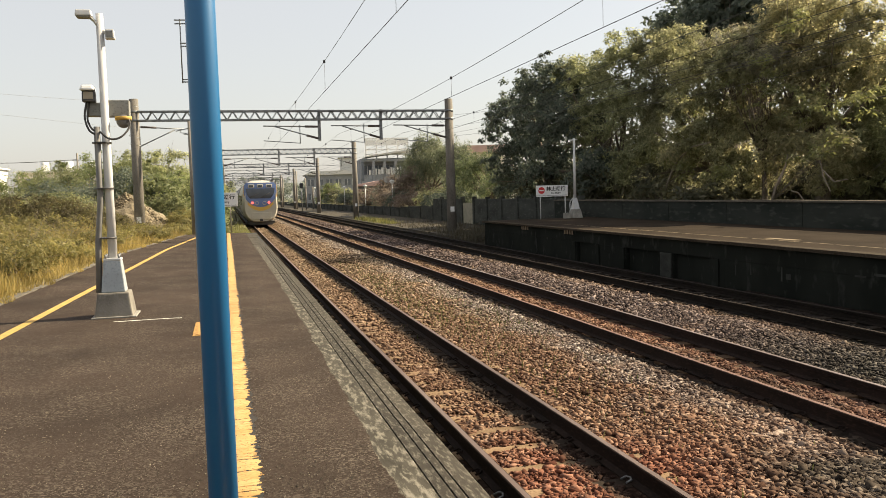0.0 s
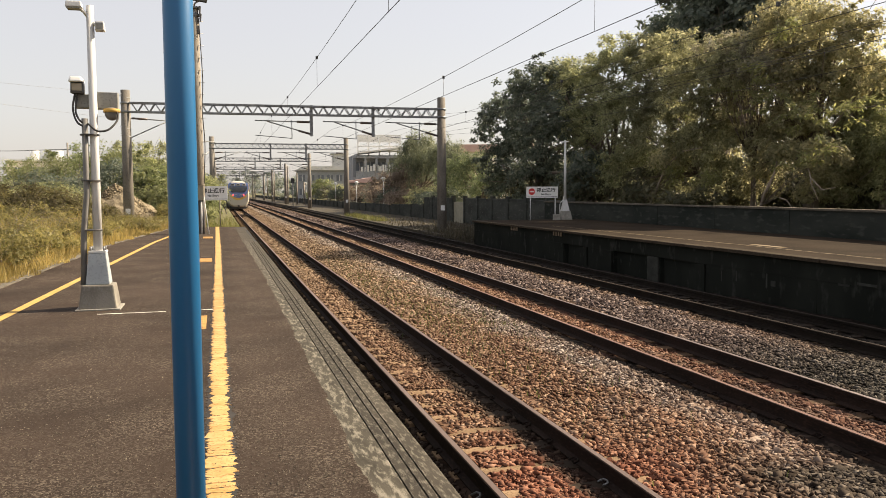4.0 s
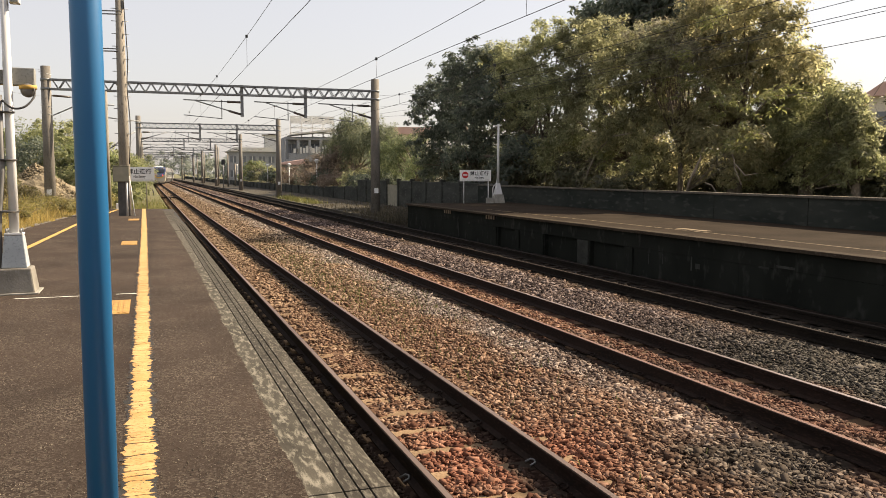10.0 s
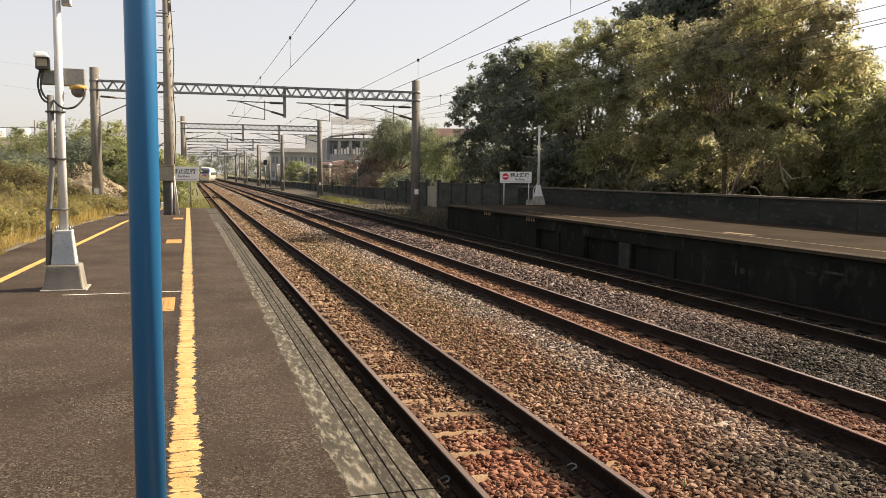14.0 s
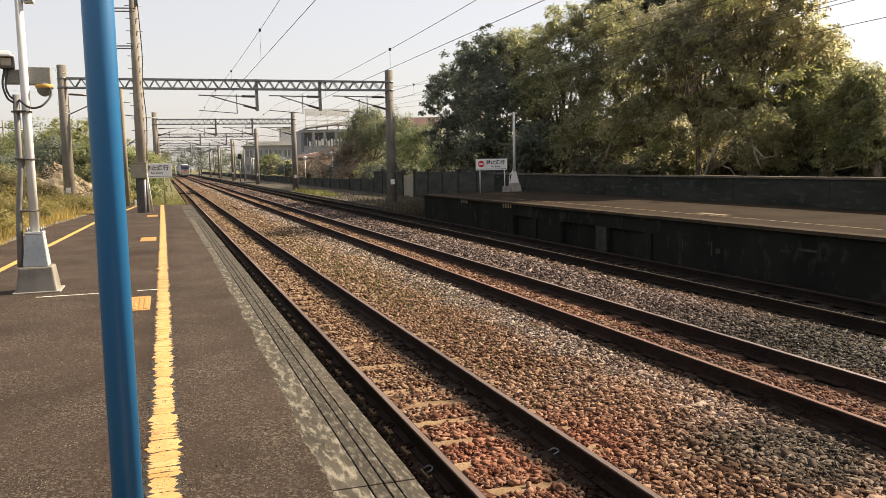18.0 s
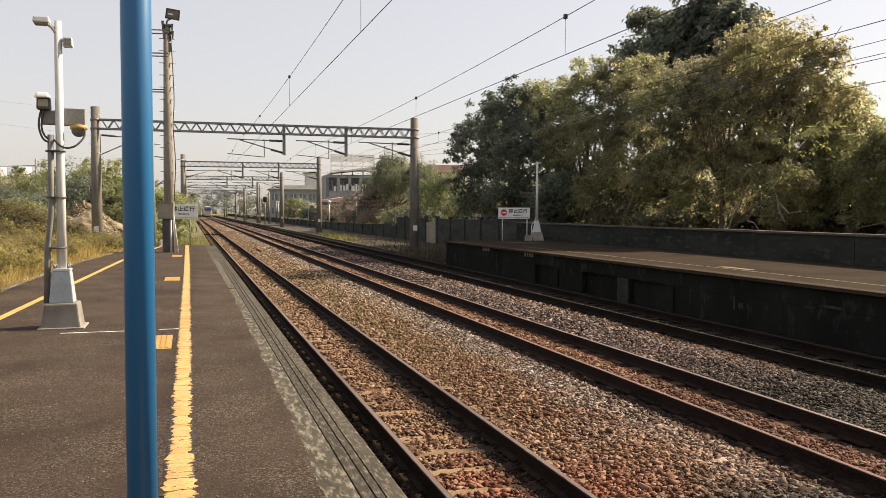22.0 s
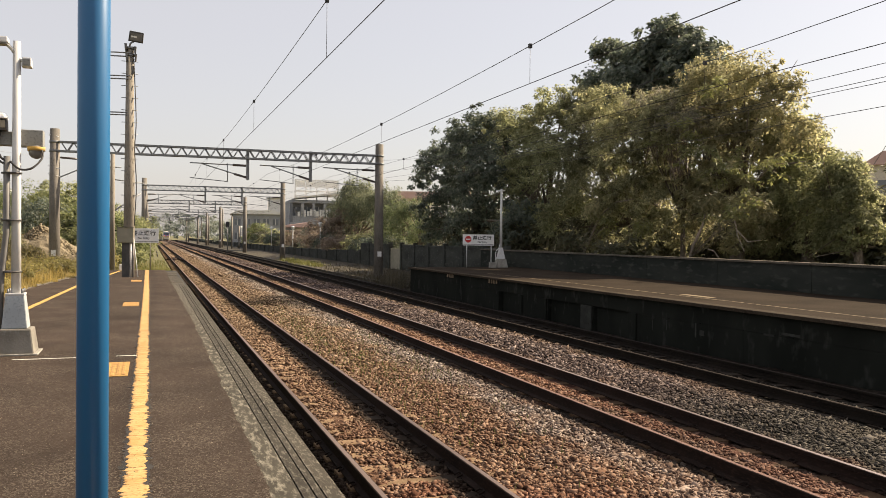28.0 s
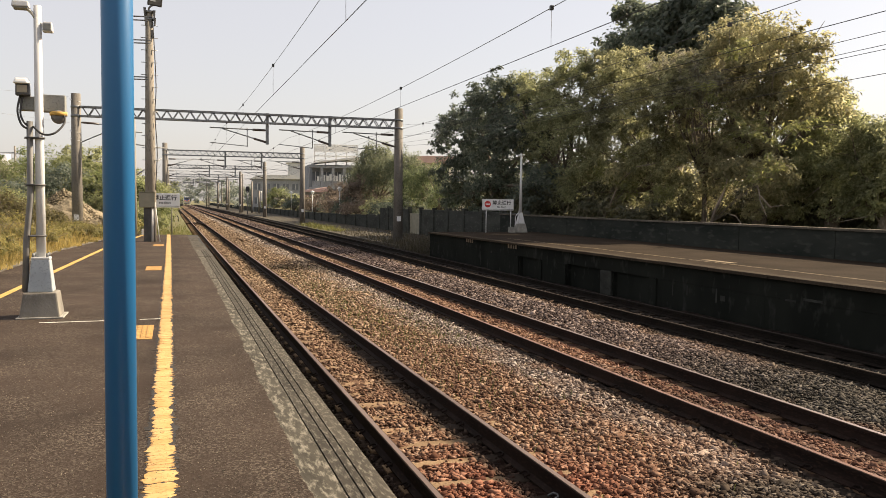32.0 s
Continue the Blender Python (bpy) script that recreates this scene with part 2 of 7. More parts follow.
    dull = ramp([(0.011, 0.011, 0.009), (0.028, 0.027, 0.022), (0.052, 0.049, 0.041), (0.10, 0.092, 0.078)])
    col = mix(nr2.outputs[0], col, dull)
    near_black = ramp([(0.007, 0.006, 0.005), (0.015, 0.012, 0.010), (0.026, 0.021, 0.017), (0.05, 0.041, 0.033)])
    # third track's stones near black: platform shade put into their colour
    col = mix(band(9.15, 14.0, 0.2), col, near_black)
    rail_shade = None  # shadow beside the running rails painted into the stones, with some grease and brake dust
    for c in TRACKS[:2]:
        for s, a, e in ((-HALF, -0.85 if c < 3 else -0.30, -0.02), (HALF, -0.36, -0.02)):
            up, dn = n.new("ShaderNodeMapRange"), n.new("ShaderNodeMapRange")
            rough_x = math_node("ADD", sx.outputs[0], math_node("MULTIPLY", wob, 0.08))
            for k, lo, hi in ((up, c + s + a - 0.07, c + s + a + 0.05), (dn, c + s + e + 0.03, c + s + e - 0.03)):
                k.inputs["From Min"].default_value, k.inputs["From Max"].default_value = lo, hi
                l.new(rough_x, k.inputs["Value"])
            one = math_node("MULTIPLY", up.outputs[0], dn.outputs[0])
            rail_shade = one if rail_shade is None else math_node("MAXIMUM", rail_shade, one)
    col = mix(math_node("MULTIPLY", rail_shade, 0.86), col, near_black)
    # broad darkening towards the right: soft shading put into the stone colour
    sp3 = n.new("ShaderNodeVectorMath")
    sp3.operation = "DISTANCE"
    sp3.inputs[1].default_value = (9.0, 7.2, -1.05)
    l.new(g.outputs["Position"], sp3.inputs[0])
    nr3 = n.new("ShaderNodeMapRange")
    nr3.inputs["From Min"].default_value, nr3.inputs["From Max"].default_value = 5.4, 2.4
    nr3.inputs["To Max"].default_value = 0.85
    l.new(math_node("ADD", sp3.outputs["Value"], wob), nr3.inputs["Value"])
    col = mix(math_node("MULTIPLY", nr3.outputs[0], band(5.7, 14.0, 0.3)), col, dull)
    for place, far, close in (((4.75, 31.5, -1.05), 2.6, 0.8), ((5.3, 33.5, -1.05), 1.6, 0.5)):  # two darker patches of stones between the tracks
        sp4 = n.new("ShaderNodeVectorMath")
        sp4.operation = "DISTANCE"
        sp4.inputs[1].default_value = place
        l.new(g.outputs["Position"], sp4.inputs[0])
        nr4 = n.new("ShaderNodeMapRange")
        nr4.inputs["From Min"].default_value, nr4.inputs["From Max"].default_value = far, close
        nr4.inputs["To Max"].default_value = 0.8
        l.new(math_node("ADD", sp4.outputs["Value"], wob), nr4.inputs["Value"])
        col = mix(nr4.outputs[0], col, near_black)
    c2 = mix(math_node("MULTIPLY", band(6.0, 6.9, 0.35), math_node("SUBTRACT", 0.42, math_node("MULTIPLY", away.outputs[0], 0.3))), col, red)
    # bed darker than the stones: shade in the gaps put into its colour
    if not island:
        dk = n.new("ShaderNodeMix")
        dk.data_type, dk.blend_type = "RGBA", "MULTIPLY"
        dk.inputs["Factor"].default_value = 1.0
        dk.inputs["B"].default_value = (0.62, 0.58, 0.55, 1)
        l.new(c2, dk.inputs["A"])
        c2 = dk.outputs["Result"]
    l.new(c2, b.inputs["Base Color"])
    f = n.new("ShaderNodeTexNoise")
    f.inputs["Scale"].default_value = 120
    l.new(g.outputs["Position"], f.inputs["Vector"])
    bp = n.new("ShaderNodeBump")
    bp.inputs["Strength"].default_value, bp.inputs["Distance"].default_value = 0.4, 0.004
    l.new(f.outputs["Fac"], bp.inputs["Height"])
    l.new(bp.outputs[0], b.inputs["Normal"])
    return m


M = dict(
    asphalt=asphalt_mat(),
    chip=mat("chippings", (0.07, 0.058, 0.044), (0.17, 0.145, 0.11), 9, 60, 0.9, rand=0.5, island=True),
    coping=mat("coping", (0.034, 0.029, 0.0225), (0.062, 0.054, 0.042), 1.9, 26, 0.9, c3=(0.165, 0.150, 0.118), bump=0.5, depth=0.005, spec=0.15, stretch=(1.8, 0.42, 1), rough_detail=15, c3_edge=(0.50, 0.64)),
    copingpale=mat("coping_lichened", (0.034, 0.030, 0.023), (0.074, 0.066, 0.051), 3.4, 13, 0.9, c3=(0.20, 0.182, 0.145), bump=0.5, depth=0.005, spec=0.15, stretch=(1.9, 0.45, 1), rough_detail=15, c3_edge=(0.485, 0.615)),
    groove=mat("groove", (0.02, 0.02, 0.018), (0.035, 0.03, 0.028), 5, 40, 0.95),
    concrete=mat("concrete", (0.13, 0.118, 0.098), (0.225, 0.208, 0.175), 3, 40, 0.9, c3=(0.19, 0.178, 0.16), bump=0.3),
    kerb=mat("kerb_stone", (0.085, 0.074, 0.056), (0.19, 0.172, 0.14), 2.2, 30, 0.9, c3=(0.062, 0.052, 0.034), bump=0.4, c3_edge=(0.50, 0.60)),
    pale=mat("pale_concrete", (0.22, 0.21, 0.185), (0.34, 0.325, 0.285), 4, 50, 0.85, c3=(0.16, 0.15, 0.13), bump=0.25),
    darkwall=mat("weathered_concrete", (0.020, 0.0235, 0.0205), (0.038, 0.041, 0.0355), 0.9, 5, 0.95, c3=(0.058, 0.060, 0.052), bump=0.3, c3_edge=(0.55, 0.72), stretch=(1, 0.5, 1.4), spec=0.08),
    dirt=mat("dusty_paving", (0.022, 0.0165, 0.0115), (0.036, 0.027, 0.019), 0.8, 30, 0.95, c3=(0.045, 0.035, 0.025), bump=0.4, spec=0.04),
    oldedge=mat("worn_edge", (0.032, 0.025, 0.018), (0.055, 0.044, 0.032), 1.2, 25, 0.95, c3=(0.085, 0.068, 0.05), bump=0.4, spec=0.05),
    oldcap=mat("weathered_cap", (0.07, 0.062, 0.05), (0.12, 0.105, 0.085), 1.2, 25, 0.95, c3=(0.17, 0.15, 0.12), bump=0.4, spec=0.08),
    # face concrete near black: the shade on it is put into the colour
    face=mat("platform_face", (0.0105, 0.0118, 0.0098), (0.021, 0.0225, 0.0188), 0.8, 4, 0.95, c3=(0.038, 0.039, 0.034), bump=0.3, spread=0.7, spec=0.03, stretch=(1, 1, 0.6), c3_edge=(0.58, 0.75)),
    pier=mat("limed_concrete", (0.032, 0.033, 0.029), (0.054, 0.055, 0.048), 3, 12, 0.95, c3=(0.03, 0.03, 0.026), bump=0.2, spec=0.05),
    mastc=mat("mast_concrete", (0.125, 0.113, 0.097), (0.205, 0.187, 0.162), 2.5, 40, 0.85, c3=(0.09, 0.081, 0.068), bump=0.25, stretch=(1, 1, 0.25)),
    linewall=mat("lineside_concrete", (0.038, 0.041, 0.037), (0.066, 0.069, 0.062), 0.9, 5, 0.95, c3=(0.095, 0.096, 0.086), bump=0.3, c3_edge=(0.55, 0.72), stretch=(1, 0.5, 1.4), spec=0.08),
    polec=mat("spun_concrete", (0.17, 0.151, 0.124), (0.27, 0.243, 0.203), 2.5, 40, 0.85, c3=(0.12, 0.105, 0.085), bump=0.25, stretch=(1, 1, 0.25)),
    yellow=mat("yellow_paint", (0.46, 0.262, 0.082), (0.57, 0.352, 0.142), 6, 50, 0.7, c3=(0.37, 0.215, 0.068), bump=0.4, depth=0.004),
    yellow2=mat("thin_yellow_paint", (0.42, 0.26, 0.06), (0.52, 0.34, 0.09), 3, 30, 0.75, c3=(0.28, 0.20, 0.07), bump=0.2),
    ochre=mat("ochre_tile", (0.36, 0.195, 0.05), (0.44, 0.26, 0.075), 9, 40, 0.75, c3=(0.19, 0.11, 0.035), bump=0.3),
    faint=mat("faint_paint", (0.17, 0.12, 0.07), (0.25, 0.19, 0.12), 8, 50, 0.85, bump=0.1),
    faint2=mat("faint_yellow", (0.14, 0.10, 0.055), (0.20, 0.15, 0.085), 8, 50, 0.85, bump=0.1),
    whiteline=mat("white_paint_worn", (0.55, 0.53, 0.48), (0.68, 0.66, 0.60), 8, 50, 0.8, c3=(0.3, 0.28, 0.25), bump=0.2),
    blue=mat("blue_paint", (0.012, 0.108, 0.262), (0.018, 0.130, 0.30), 1.2, 30, 0.40, bump=0.012, spec=0.5, c3=(0.015, 0.119, 0.28), stretch=(1, 1, 0.3)),
    white=mat("white_steel", (0.52, 0.52, 0.52), (0.60, 0.60, 0.59), 1.5, 18, 0.42, c3=(0.49, 0.485, 0.475), bump=0.03, stretch=(1, 1, 0.3)),
    bluegrey=mat("painted_steel_base", (0.30, 0.33, 0.35), (0.38, 0.41, 0.43), 3, 40, 0.5, c3=(0.25, 0.27, 0.28), bump=0.05),
    greybox=mat("grey_cabinet", (0.20, 0.20, 0.185), (0.28, 0.28, 0.26), 3, 40, 0.55, c3=(0.15, 0.15, 0.14), bump=0.05),
    olive=mat("olive_cabinet", (0.20, 0.19, 0.14), (0.27, 0.25, 0.19), 4, 40, 0.6, bump=0.08),
    galv=mat("galvanised_steel", (0.16, 0.165, 0.17), (0.25, 0.255, 0.26), 6, 50, 0.55, metal=0.5, bump=0.1),
    darksteel=mat("dark_steel", (0.05, 0.05, 0.05), (0.09, 0.085, 0.08), 6, 50, 0.6, metal=0.3, bump=0.1),
    rubber=mat("cable_sheath", (0.03, 0.03, 0.03), (0.06, 0.055, 0.05), 6, 50, 0.6, bump=0.05),
    pipe=mat("dark_conduit", (0.11, 0.105, 0.10), (0.17, 0.165, 0.155), 4, 50, 0.6, bump=0.1),
    wire=mat("wire_copper", (0.045, 0.042, 0.040), (0.075, 0.07, 0.065), 6, 50, 0.5, metal=0.4, bump=0),
    insul=mat("insulator", (0.06, 0.045, 0.04), (0.10, 0.08, 0.07), 6, 50, 0.35, bump=0),
    rust=mat("rail_rust", (0.011, 0.0072, 0.0056), (0.021, 0.0125, 0.0093), 5, 60, 0.85, c3=(0.036, 0.021, 0.015), bump=0.3, depth=0.003, stretch=(1, 0.3, 1), spec=0.15),
    railtop=mat("rail_head", (0.27, 0.21, 0.19), (0.37, 0.30, 0.275), 2, 50, 0.42, metal=0.75, bump=0.05, stretch=(1, 0.1, 1)),
    railtop3=mat("rail_head_worn", (0.125, 0.088, 0.072), (0.19, 0.142, 0.122), 2, 50, 0.6, metal=0.4, bump=0.05, stretch=(1, 0.1, 1)),
    # third track darkened: railtop4, blackrust and darksleeper hold platform shade in their colour
    railtop4=mat("rail_head_shaded", (0.022, 0.017, 0.014), (0.038, 0.029, 0.024), 2, 50, 0.8, bump=0.05, stretch=(1, 0.1, 1), spec=0.06),
    blackrust=mat("rail_shaded", (0.009, 0.0075, 0.006), (0.017, 0.0135, 0.0105), 5, 60, 0.9, c3=(0.024, 0.018, 0.014), bump=0.3, depth=0.003, stretch=(1, 0.3, 1), spec=0.08),
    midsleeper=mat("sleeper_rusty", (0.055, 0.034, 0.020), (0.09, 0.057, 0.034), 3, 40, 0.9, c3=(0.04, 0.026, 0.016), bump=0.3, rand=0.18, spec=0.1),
    darksleeper=mat("sleeper_shaded", (0.018, 0.014, 0.010), (0.030, 0.022, 0.016), 3, 40, 0.9, c3=(0.014, 0.011, 0.008), bump=0.3, rand=0.18, spec=0.1),
    railtop2=mat("rail_head_dull", (0.16, 0.085, 0.06), (0.25, 0.16, 0.13), 1.2, 40, 0.6, metal=0.4, bump=0.1, stretch=(1, 0.1, 1)),
    sleeper=mat("sleeper_concrete", (0.165, 0.108, 0.062), (0.25, 0.172, 0.105), 3, 40, 0.9, c3=(0.11, 0.07, 0.042), bump=0.3, rand=0.18, spec=0.1),
    stones=ballast_mat("ballast_stone", True),
    stone=ballast_mat("ballast_loose_stone", True, True),
    bed=ballast_mat("ballast_bed", False),
    soil=mat("soil_and_turf", (0.10, 0.085, 0.045), (0.15, 0.14, 0.06), 0.6, 12, 0.95, c3=(0.09, 0.11, 0.04), bump=0.6, depth=0.04, world_space=True),
    dryverge=mat("dry_verge", (0.034, 0.027, 0.018), (0.054, 0.043, 0.028), 0.6, 12, 0.95, c3=(0.07, 0.066, 0.04), bump=0.6, depth=0.04, world_space=True),
    gravel=mat("gravel_heap", (0.175, 0.142, 0.092), (0.27, 0.224, 0.15), 2, 14, 0.95, c3=(0.115, 0.093, 0.06), rand=0.3, island=True, bump=0.8, depth=0.05),
    paletwig=mat("pale_twig", (0.20, 0.165, 0.13), (0.32, 0.27, 0.22), 3, 30, 0.9, c3=(0.15, 0.12, 0.095), bump=0.4, stretch=(1, 1, 0.3)),
    bark=mat("bark", (0.09, 0.07, 0.05), (0.17, 0.14, 0.11), 2, 25, 0.9, c3=(0.24, 0.20, 0.16), bump=0.6, depth=0.02, stretch=(1, 1, 0.3)),
    cream=mat("lamp_glass_cream", (0.26, 0.22, 0.16), (0.32, 0.275, 0.20), 6, 40, 0.3, bump=0.02),
    black=mat("black_paint", (0.02, 0.02, 0.02), (0.04, 0.04, 0.04), 6, 50, 0.5, bump=0),
    sign=mat("sign_white", (0.70, 0.70, 0.68), (0.78, 0.78, 0.76), 3, 40, 0.45, bump=0.03),
    red=mat("sign_red", (0.50, 0.03, 0.03), (0.60, 0.045, 0.04), 6, 50, 0.5, bump=0),
    glass=mat("dark_glass", (0.015, 0.018, 0.022), (0.03, 0.035, 0.04), 3, 40, 0.08, bump=0, spec=0.8),
)


def shade_sleeper_end(m):
    """Rail shadow put into the colour: a dark end on the sleeper inside the second rail."""
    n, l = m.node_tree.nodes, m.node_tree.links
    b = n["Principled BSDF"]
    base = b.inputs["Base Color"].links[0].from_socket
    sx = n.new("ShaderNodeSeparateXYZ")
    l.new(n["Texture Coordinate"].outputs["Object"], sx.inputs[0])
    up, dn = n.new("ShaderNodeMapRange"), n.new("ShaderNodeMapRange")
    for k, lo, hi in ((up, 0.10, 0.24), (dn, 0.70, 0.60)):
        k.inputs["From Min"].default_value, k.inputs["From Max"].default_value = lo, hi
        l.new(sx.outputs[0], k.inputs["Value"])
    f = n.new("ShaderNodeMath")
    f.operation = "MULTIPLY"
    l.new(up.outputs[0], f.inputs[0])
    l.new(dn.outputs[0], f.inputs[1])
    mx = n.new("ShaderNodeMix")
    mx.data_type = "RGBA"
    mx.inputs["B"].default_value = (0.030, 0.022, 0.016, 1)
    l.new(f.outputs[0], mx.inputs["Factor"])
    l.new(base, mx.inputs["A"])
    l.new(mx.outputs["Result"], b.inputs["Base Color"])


shade_sleeper_end(M["sleeper"])


# ---- builders ----
def part(name, bm, material, parent=None, label=""):
    me = bpy.data.meshes.new(name)
    bm.to_mesh(me)
    bm.free()
    me.materials.append(material)
    ob = new(name, me)
    if parent:
        ob.parent = parent
    if label:
        tagged(ob, label)
    return ob


def raw(name, v, f, material, parent=None, smooth=False):
    """A large mesh from numpy arrays of places and equal-sided faces."""
    v, f = np.asarray(v, np.float32), np.asarray(f, np.int32)
    me = bpy.data.meshes.new(name)
    me.vertices.add(len(v))
    me.vertices.foreach_set("co", v.ravel())
    me.loops.add(f.size)
    me.loops.foreach_set("vertex_index", f.ravel())
    me.polygons.add(len(f))
    me.polygons.foreach_set("loop_start", np.arange(0, f.size, f.shape[1], dtype=np.int32))
    if smooth:
        me.polygons.foreach_set("use_smooth", np.ones(len(f), bool))
    me.update(calc_edges=True)
    me.materials.append(material)
    ob = new(name, me)
    if parent:
        ob.parent = parent
    return ob


def thing(name, label, category, group="", m=None, kind=""):
    e = new(name)
    e.empty_display_size = 0.2
    if m is not None:
        e.matrix_basis = m
    return tagged(e, label, category, group, kind)


def box(bm, x0, x1, y0, y1, z0, z1, bevel=0.0, top=None):
    """A block; top = (sx, sy) narrows its upper face."""
    cx, cy = (x0 + x1) / 2, (y0 + y1) / 2
    vs = []
    for z, (sx, sy) in ((z0, (1, 1)), (z1, top or (1, 1))):
        for x, y in ((x0, y0), (x1, y0), (x1, y1), (x0, y1)):
            vs.append(bm.verts.new((cx + (x - cx) * sx, cy + (y - cy) * sy, z)))
    fs = [bm.faces.new([vs[i] for i in q]) for q in ((3, 2, 1, 0), (4, 5, 6, 7), (0, 1, 5, 4), (1, 2, 6, 5), (2, 3, 7, 6), (3, 0, 4, 7))]
    if bevel:
        es = list({e for f in fs for e in f.edges})
        bmesh.ops.bevel(bm, geom=es, offset=bevel, segments=2, affect="EDGES", profile=0.6)
    return bm


def B():
    return bmesh.new()


def tube(bm, pts, r, seg=10, caps=True):
    """A round bar along points; r is one radius or one for each point."""
    pts = [Vector(p) for p in pts]
    rs = r if isinstance(r, (list, tuple)) else [r] * len(pts)
    rings = []
    for i, p in enumerate(pts):
        d = (pts[min(i + 1, len(pts) - 1)] - pts[max(i - 1, 0)]).normalized()
        a = d.cross(Vector((0, 0, 1)) if abs(d.z) < 0.95 else Vector((1, 0, 0))).normalized()
        c = d.cross(a)
        rings.append([bm.verts.new(p + (a * math.cos(k * math.tau / seg) + c * math.sin(k * math.tau / seg)) * rs[i]) for k in range(seg)])
    for q, w in zip(rings, rings[1:]):
        for k in range(seg):
            f = bm.faces.new((q[k], q[(k + 1) % seg], w[(k + 1) % seg], w[k]))
            f.smooth = True
    if caps:
        bm.faces.new(rings[0][::-1])
        bm.faces.new(rings[-1])
    return bm


def prism(bm, outline, y0, y1):
    """An outline in x, z drawn out along y."""
    a = [bm.verts.new((x, y0, z)) for x, z in outline]
    b = [bm.verts.new((x, y1, z)) for x, z in outline]
    n = len(outline)
    for k in range(n):
        bm.faces.new((a[k], a[(k + 1) % n], b[(k + 1) % n], b[k]))
    bm.faces.new(a[::-1])
    bm.faces.new(b)
    bmesh.ops.recalc_face_normals(bm, faces=bm.faces[:])
    return bm


def lettering(name, text, size, material, parent, m, wide=None):
    """Flat letters of the built-in font as a mesh; wide scales them to a width."""
    cu = bpy.data.curves.new(name, "FONT")
    cu.body, cu.size, cu.align_x, cu.align_y, cu.extrude = text, size, "CENTER", "CENTER", 0.002
    cu.offset = size * 0.022
    ob = new(name, cu)
    me = bpy.data.meshes.new_from_object(ob.evaluated_get(bpy.context.evaluated_depsgraph_get()))
    bpy.data.objects.remove(ob)
    if wide and me.vertices:
        xs = [v.co.x for v in me.vertices]
        k = wide / max(1e-3, max(xs) - min(xs))
        me.transform(Matrix.Diagonal((k, 1, 1, 1)))
    me.name = name
    me.materials.clear()
    me.materials.append(material)
    ob = new(name, me)
    ob.parent, ob.matrix_basis = parent, m
    return ob


rng = np.random.default_rng(7)


def unit(n):
    v = rng.normal(size=(n, 3))
    return v / np.linalg.norm(v, axis=1, keepdims=True)


def leaves(pos, out, size, width=0.45, droop=0.0):
    """A folded leaf at each place, its face turned roughly outwards and up, its tip hanging."""
    n = len(pos)
    nrm = 0.85 * out / (np.linalg.norm(out, axis=1, keepdims=True) + 1e-9) + 0.75 * unit(n)
    nrm[:, 2] += 0.35
    nrm /= np.linalg.norm(nrm, axis=1, keepdims=True) + 1e-9
    d = unit(n) + 0.3 * out
    d[:, 2] -= 0.3 + droop
    d -= nrm * (d * nrm).sum(1, keepdims=True)
    d /= np.linalg.norm(d, axis=1, keepdims=True) + 1e-9
    s = np.cross(d, nrm)
    ln = (size * rng.uniform(0.6, 1.3, n))[:, None]
    w = ln * width
    v = np.stack([pos, pos + d * ln * 0.45 + s * w * 0.5 + nrm * w * 0.15, pos + d * ln - nrm * w * 0.1, pos + d * ln * 0.45 - s * w * 0.5 + nrm * w * 0.15], 1)
    k = np.arange(n)[:, None] * 4
    f = np.concatenate([k + [0, 1, 2], k + [0, 2, 3]], 0)
    return v.reshape(-1, 3), f


def crown_points(blobs, clumps, per, clump_r, hang=0.0, thin=0.0):
    """Places of leaves in tufts over ellipsoids (x, y, z, rx, ry, rz), with outward directions; thin opens the sunny side."""
    blobs = np.asarray(blobs, float)
    area = (blobs[:, 3] * blobs[:, 5]) ** 1.0
    pick = rng.choice(len(blobs), clumps, p=area / area.sum())
    u = unit(clumps)
    u[:, 2] = np.where(u[:, 2] < -0.5, -u[:, 2] * 0.5, u[:, 2])
    flip = (u[:, 0] > 0.15) & (rng.random(clumps) < thin)
    u[:, 0] = np.where(flip, -u[:, 0], u[:, 0])
    rad = rng.uniform(0.42, 1.04, clumps) ** 0.5
    sprig = rng.random(clumps) < 0.16  # loose sprigs that break the outline
    rad = np.where(sprig, rng.uniform(1.02, 1.24, clumps), rad)
    c = blobs[pick, :3] + u * blobs[pick, 3:] * rad[:, None]
    cr = clump_r * rng.uniform(0.5, 1.4, clumps) * np.where(sprig, 0.6, 1.0)
    k = rng.integers(0, clumps, clumps * per)
    w = unit(len(k))
    p = c[k] + w * (cr[k] * rng.uniform(0.1, 1.0, len(k)) ** 0.6)[:, None] * np.array([1, 1, 0.7])
    p[:, 2] -= hang * rng.uniform(0, 1, len(k)) ** 2
    return p, (w * 0.6 + u[k]) * 0.7, c


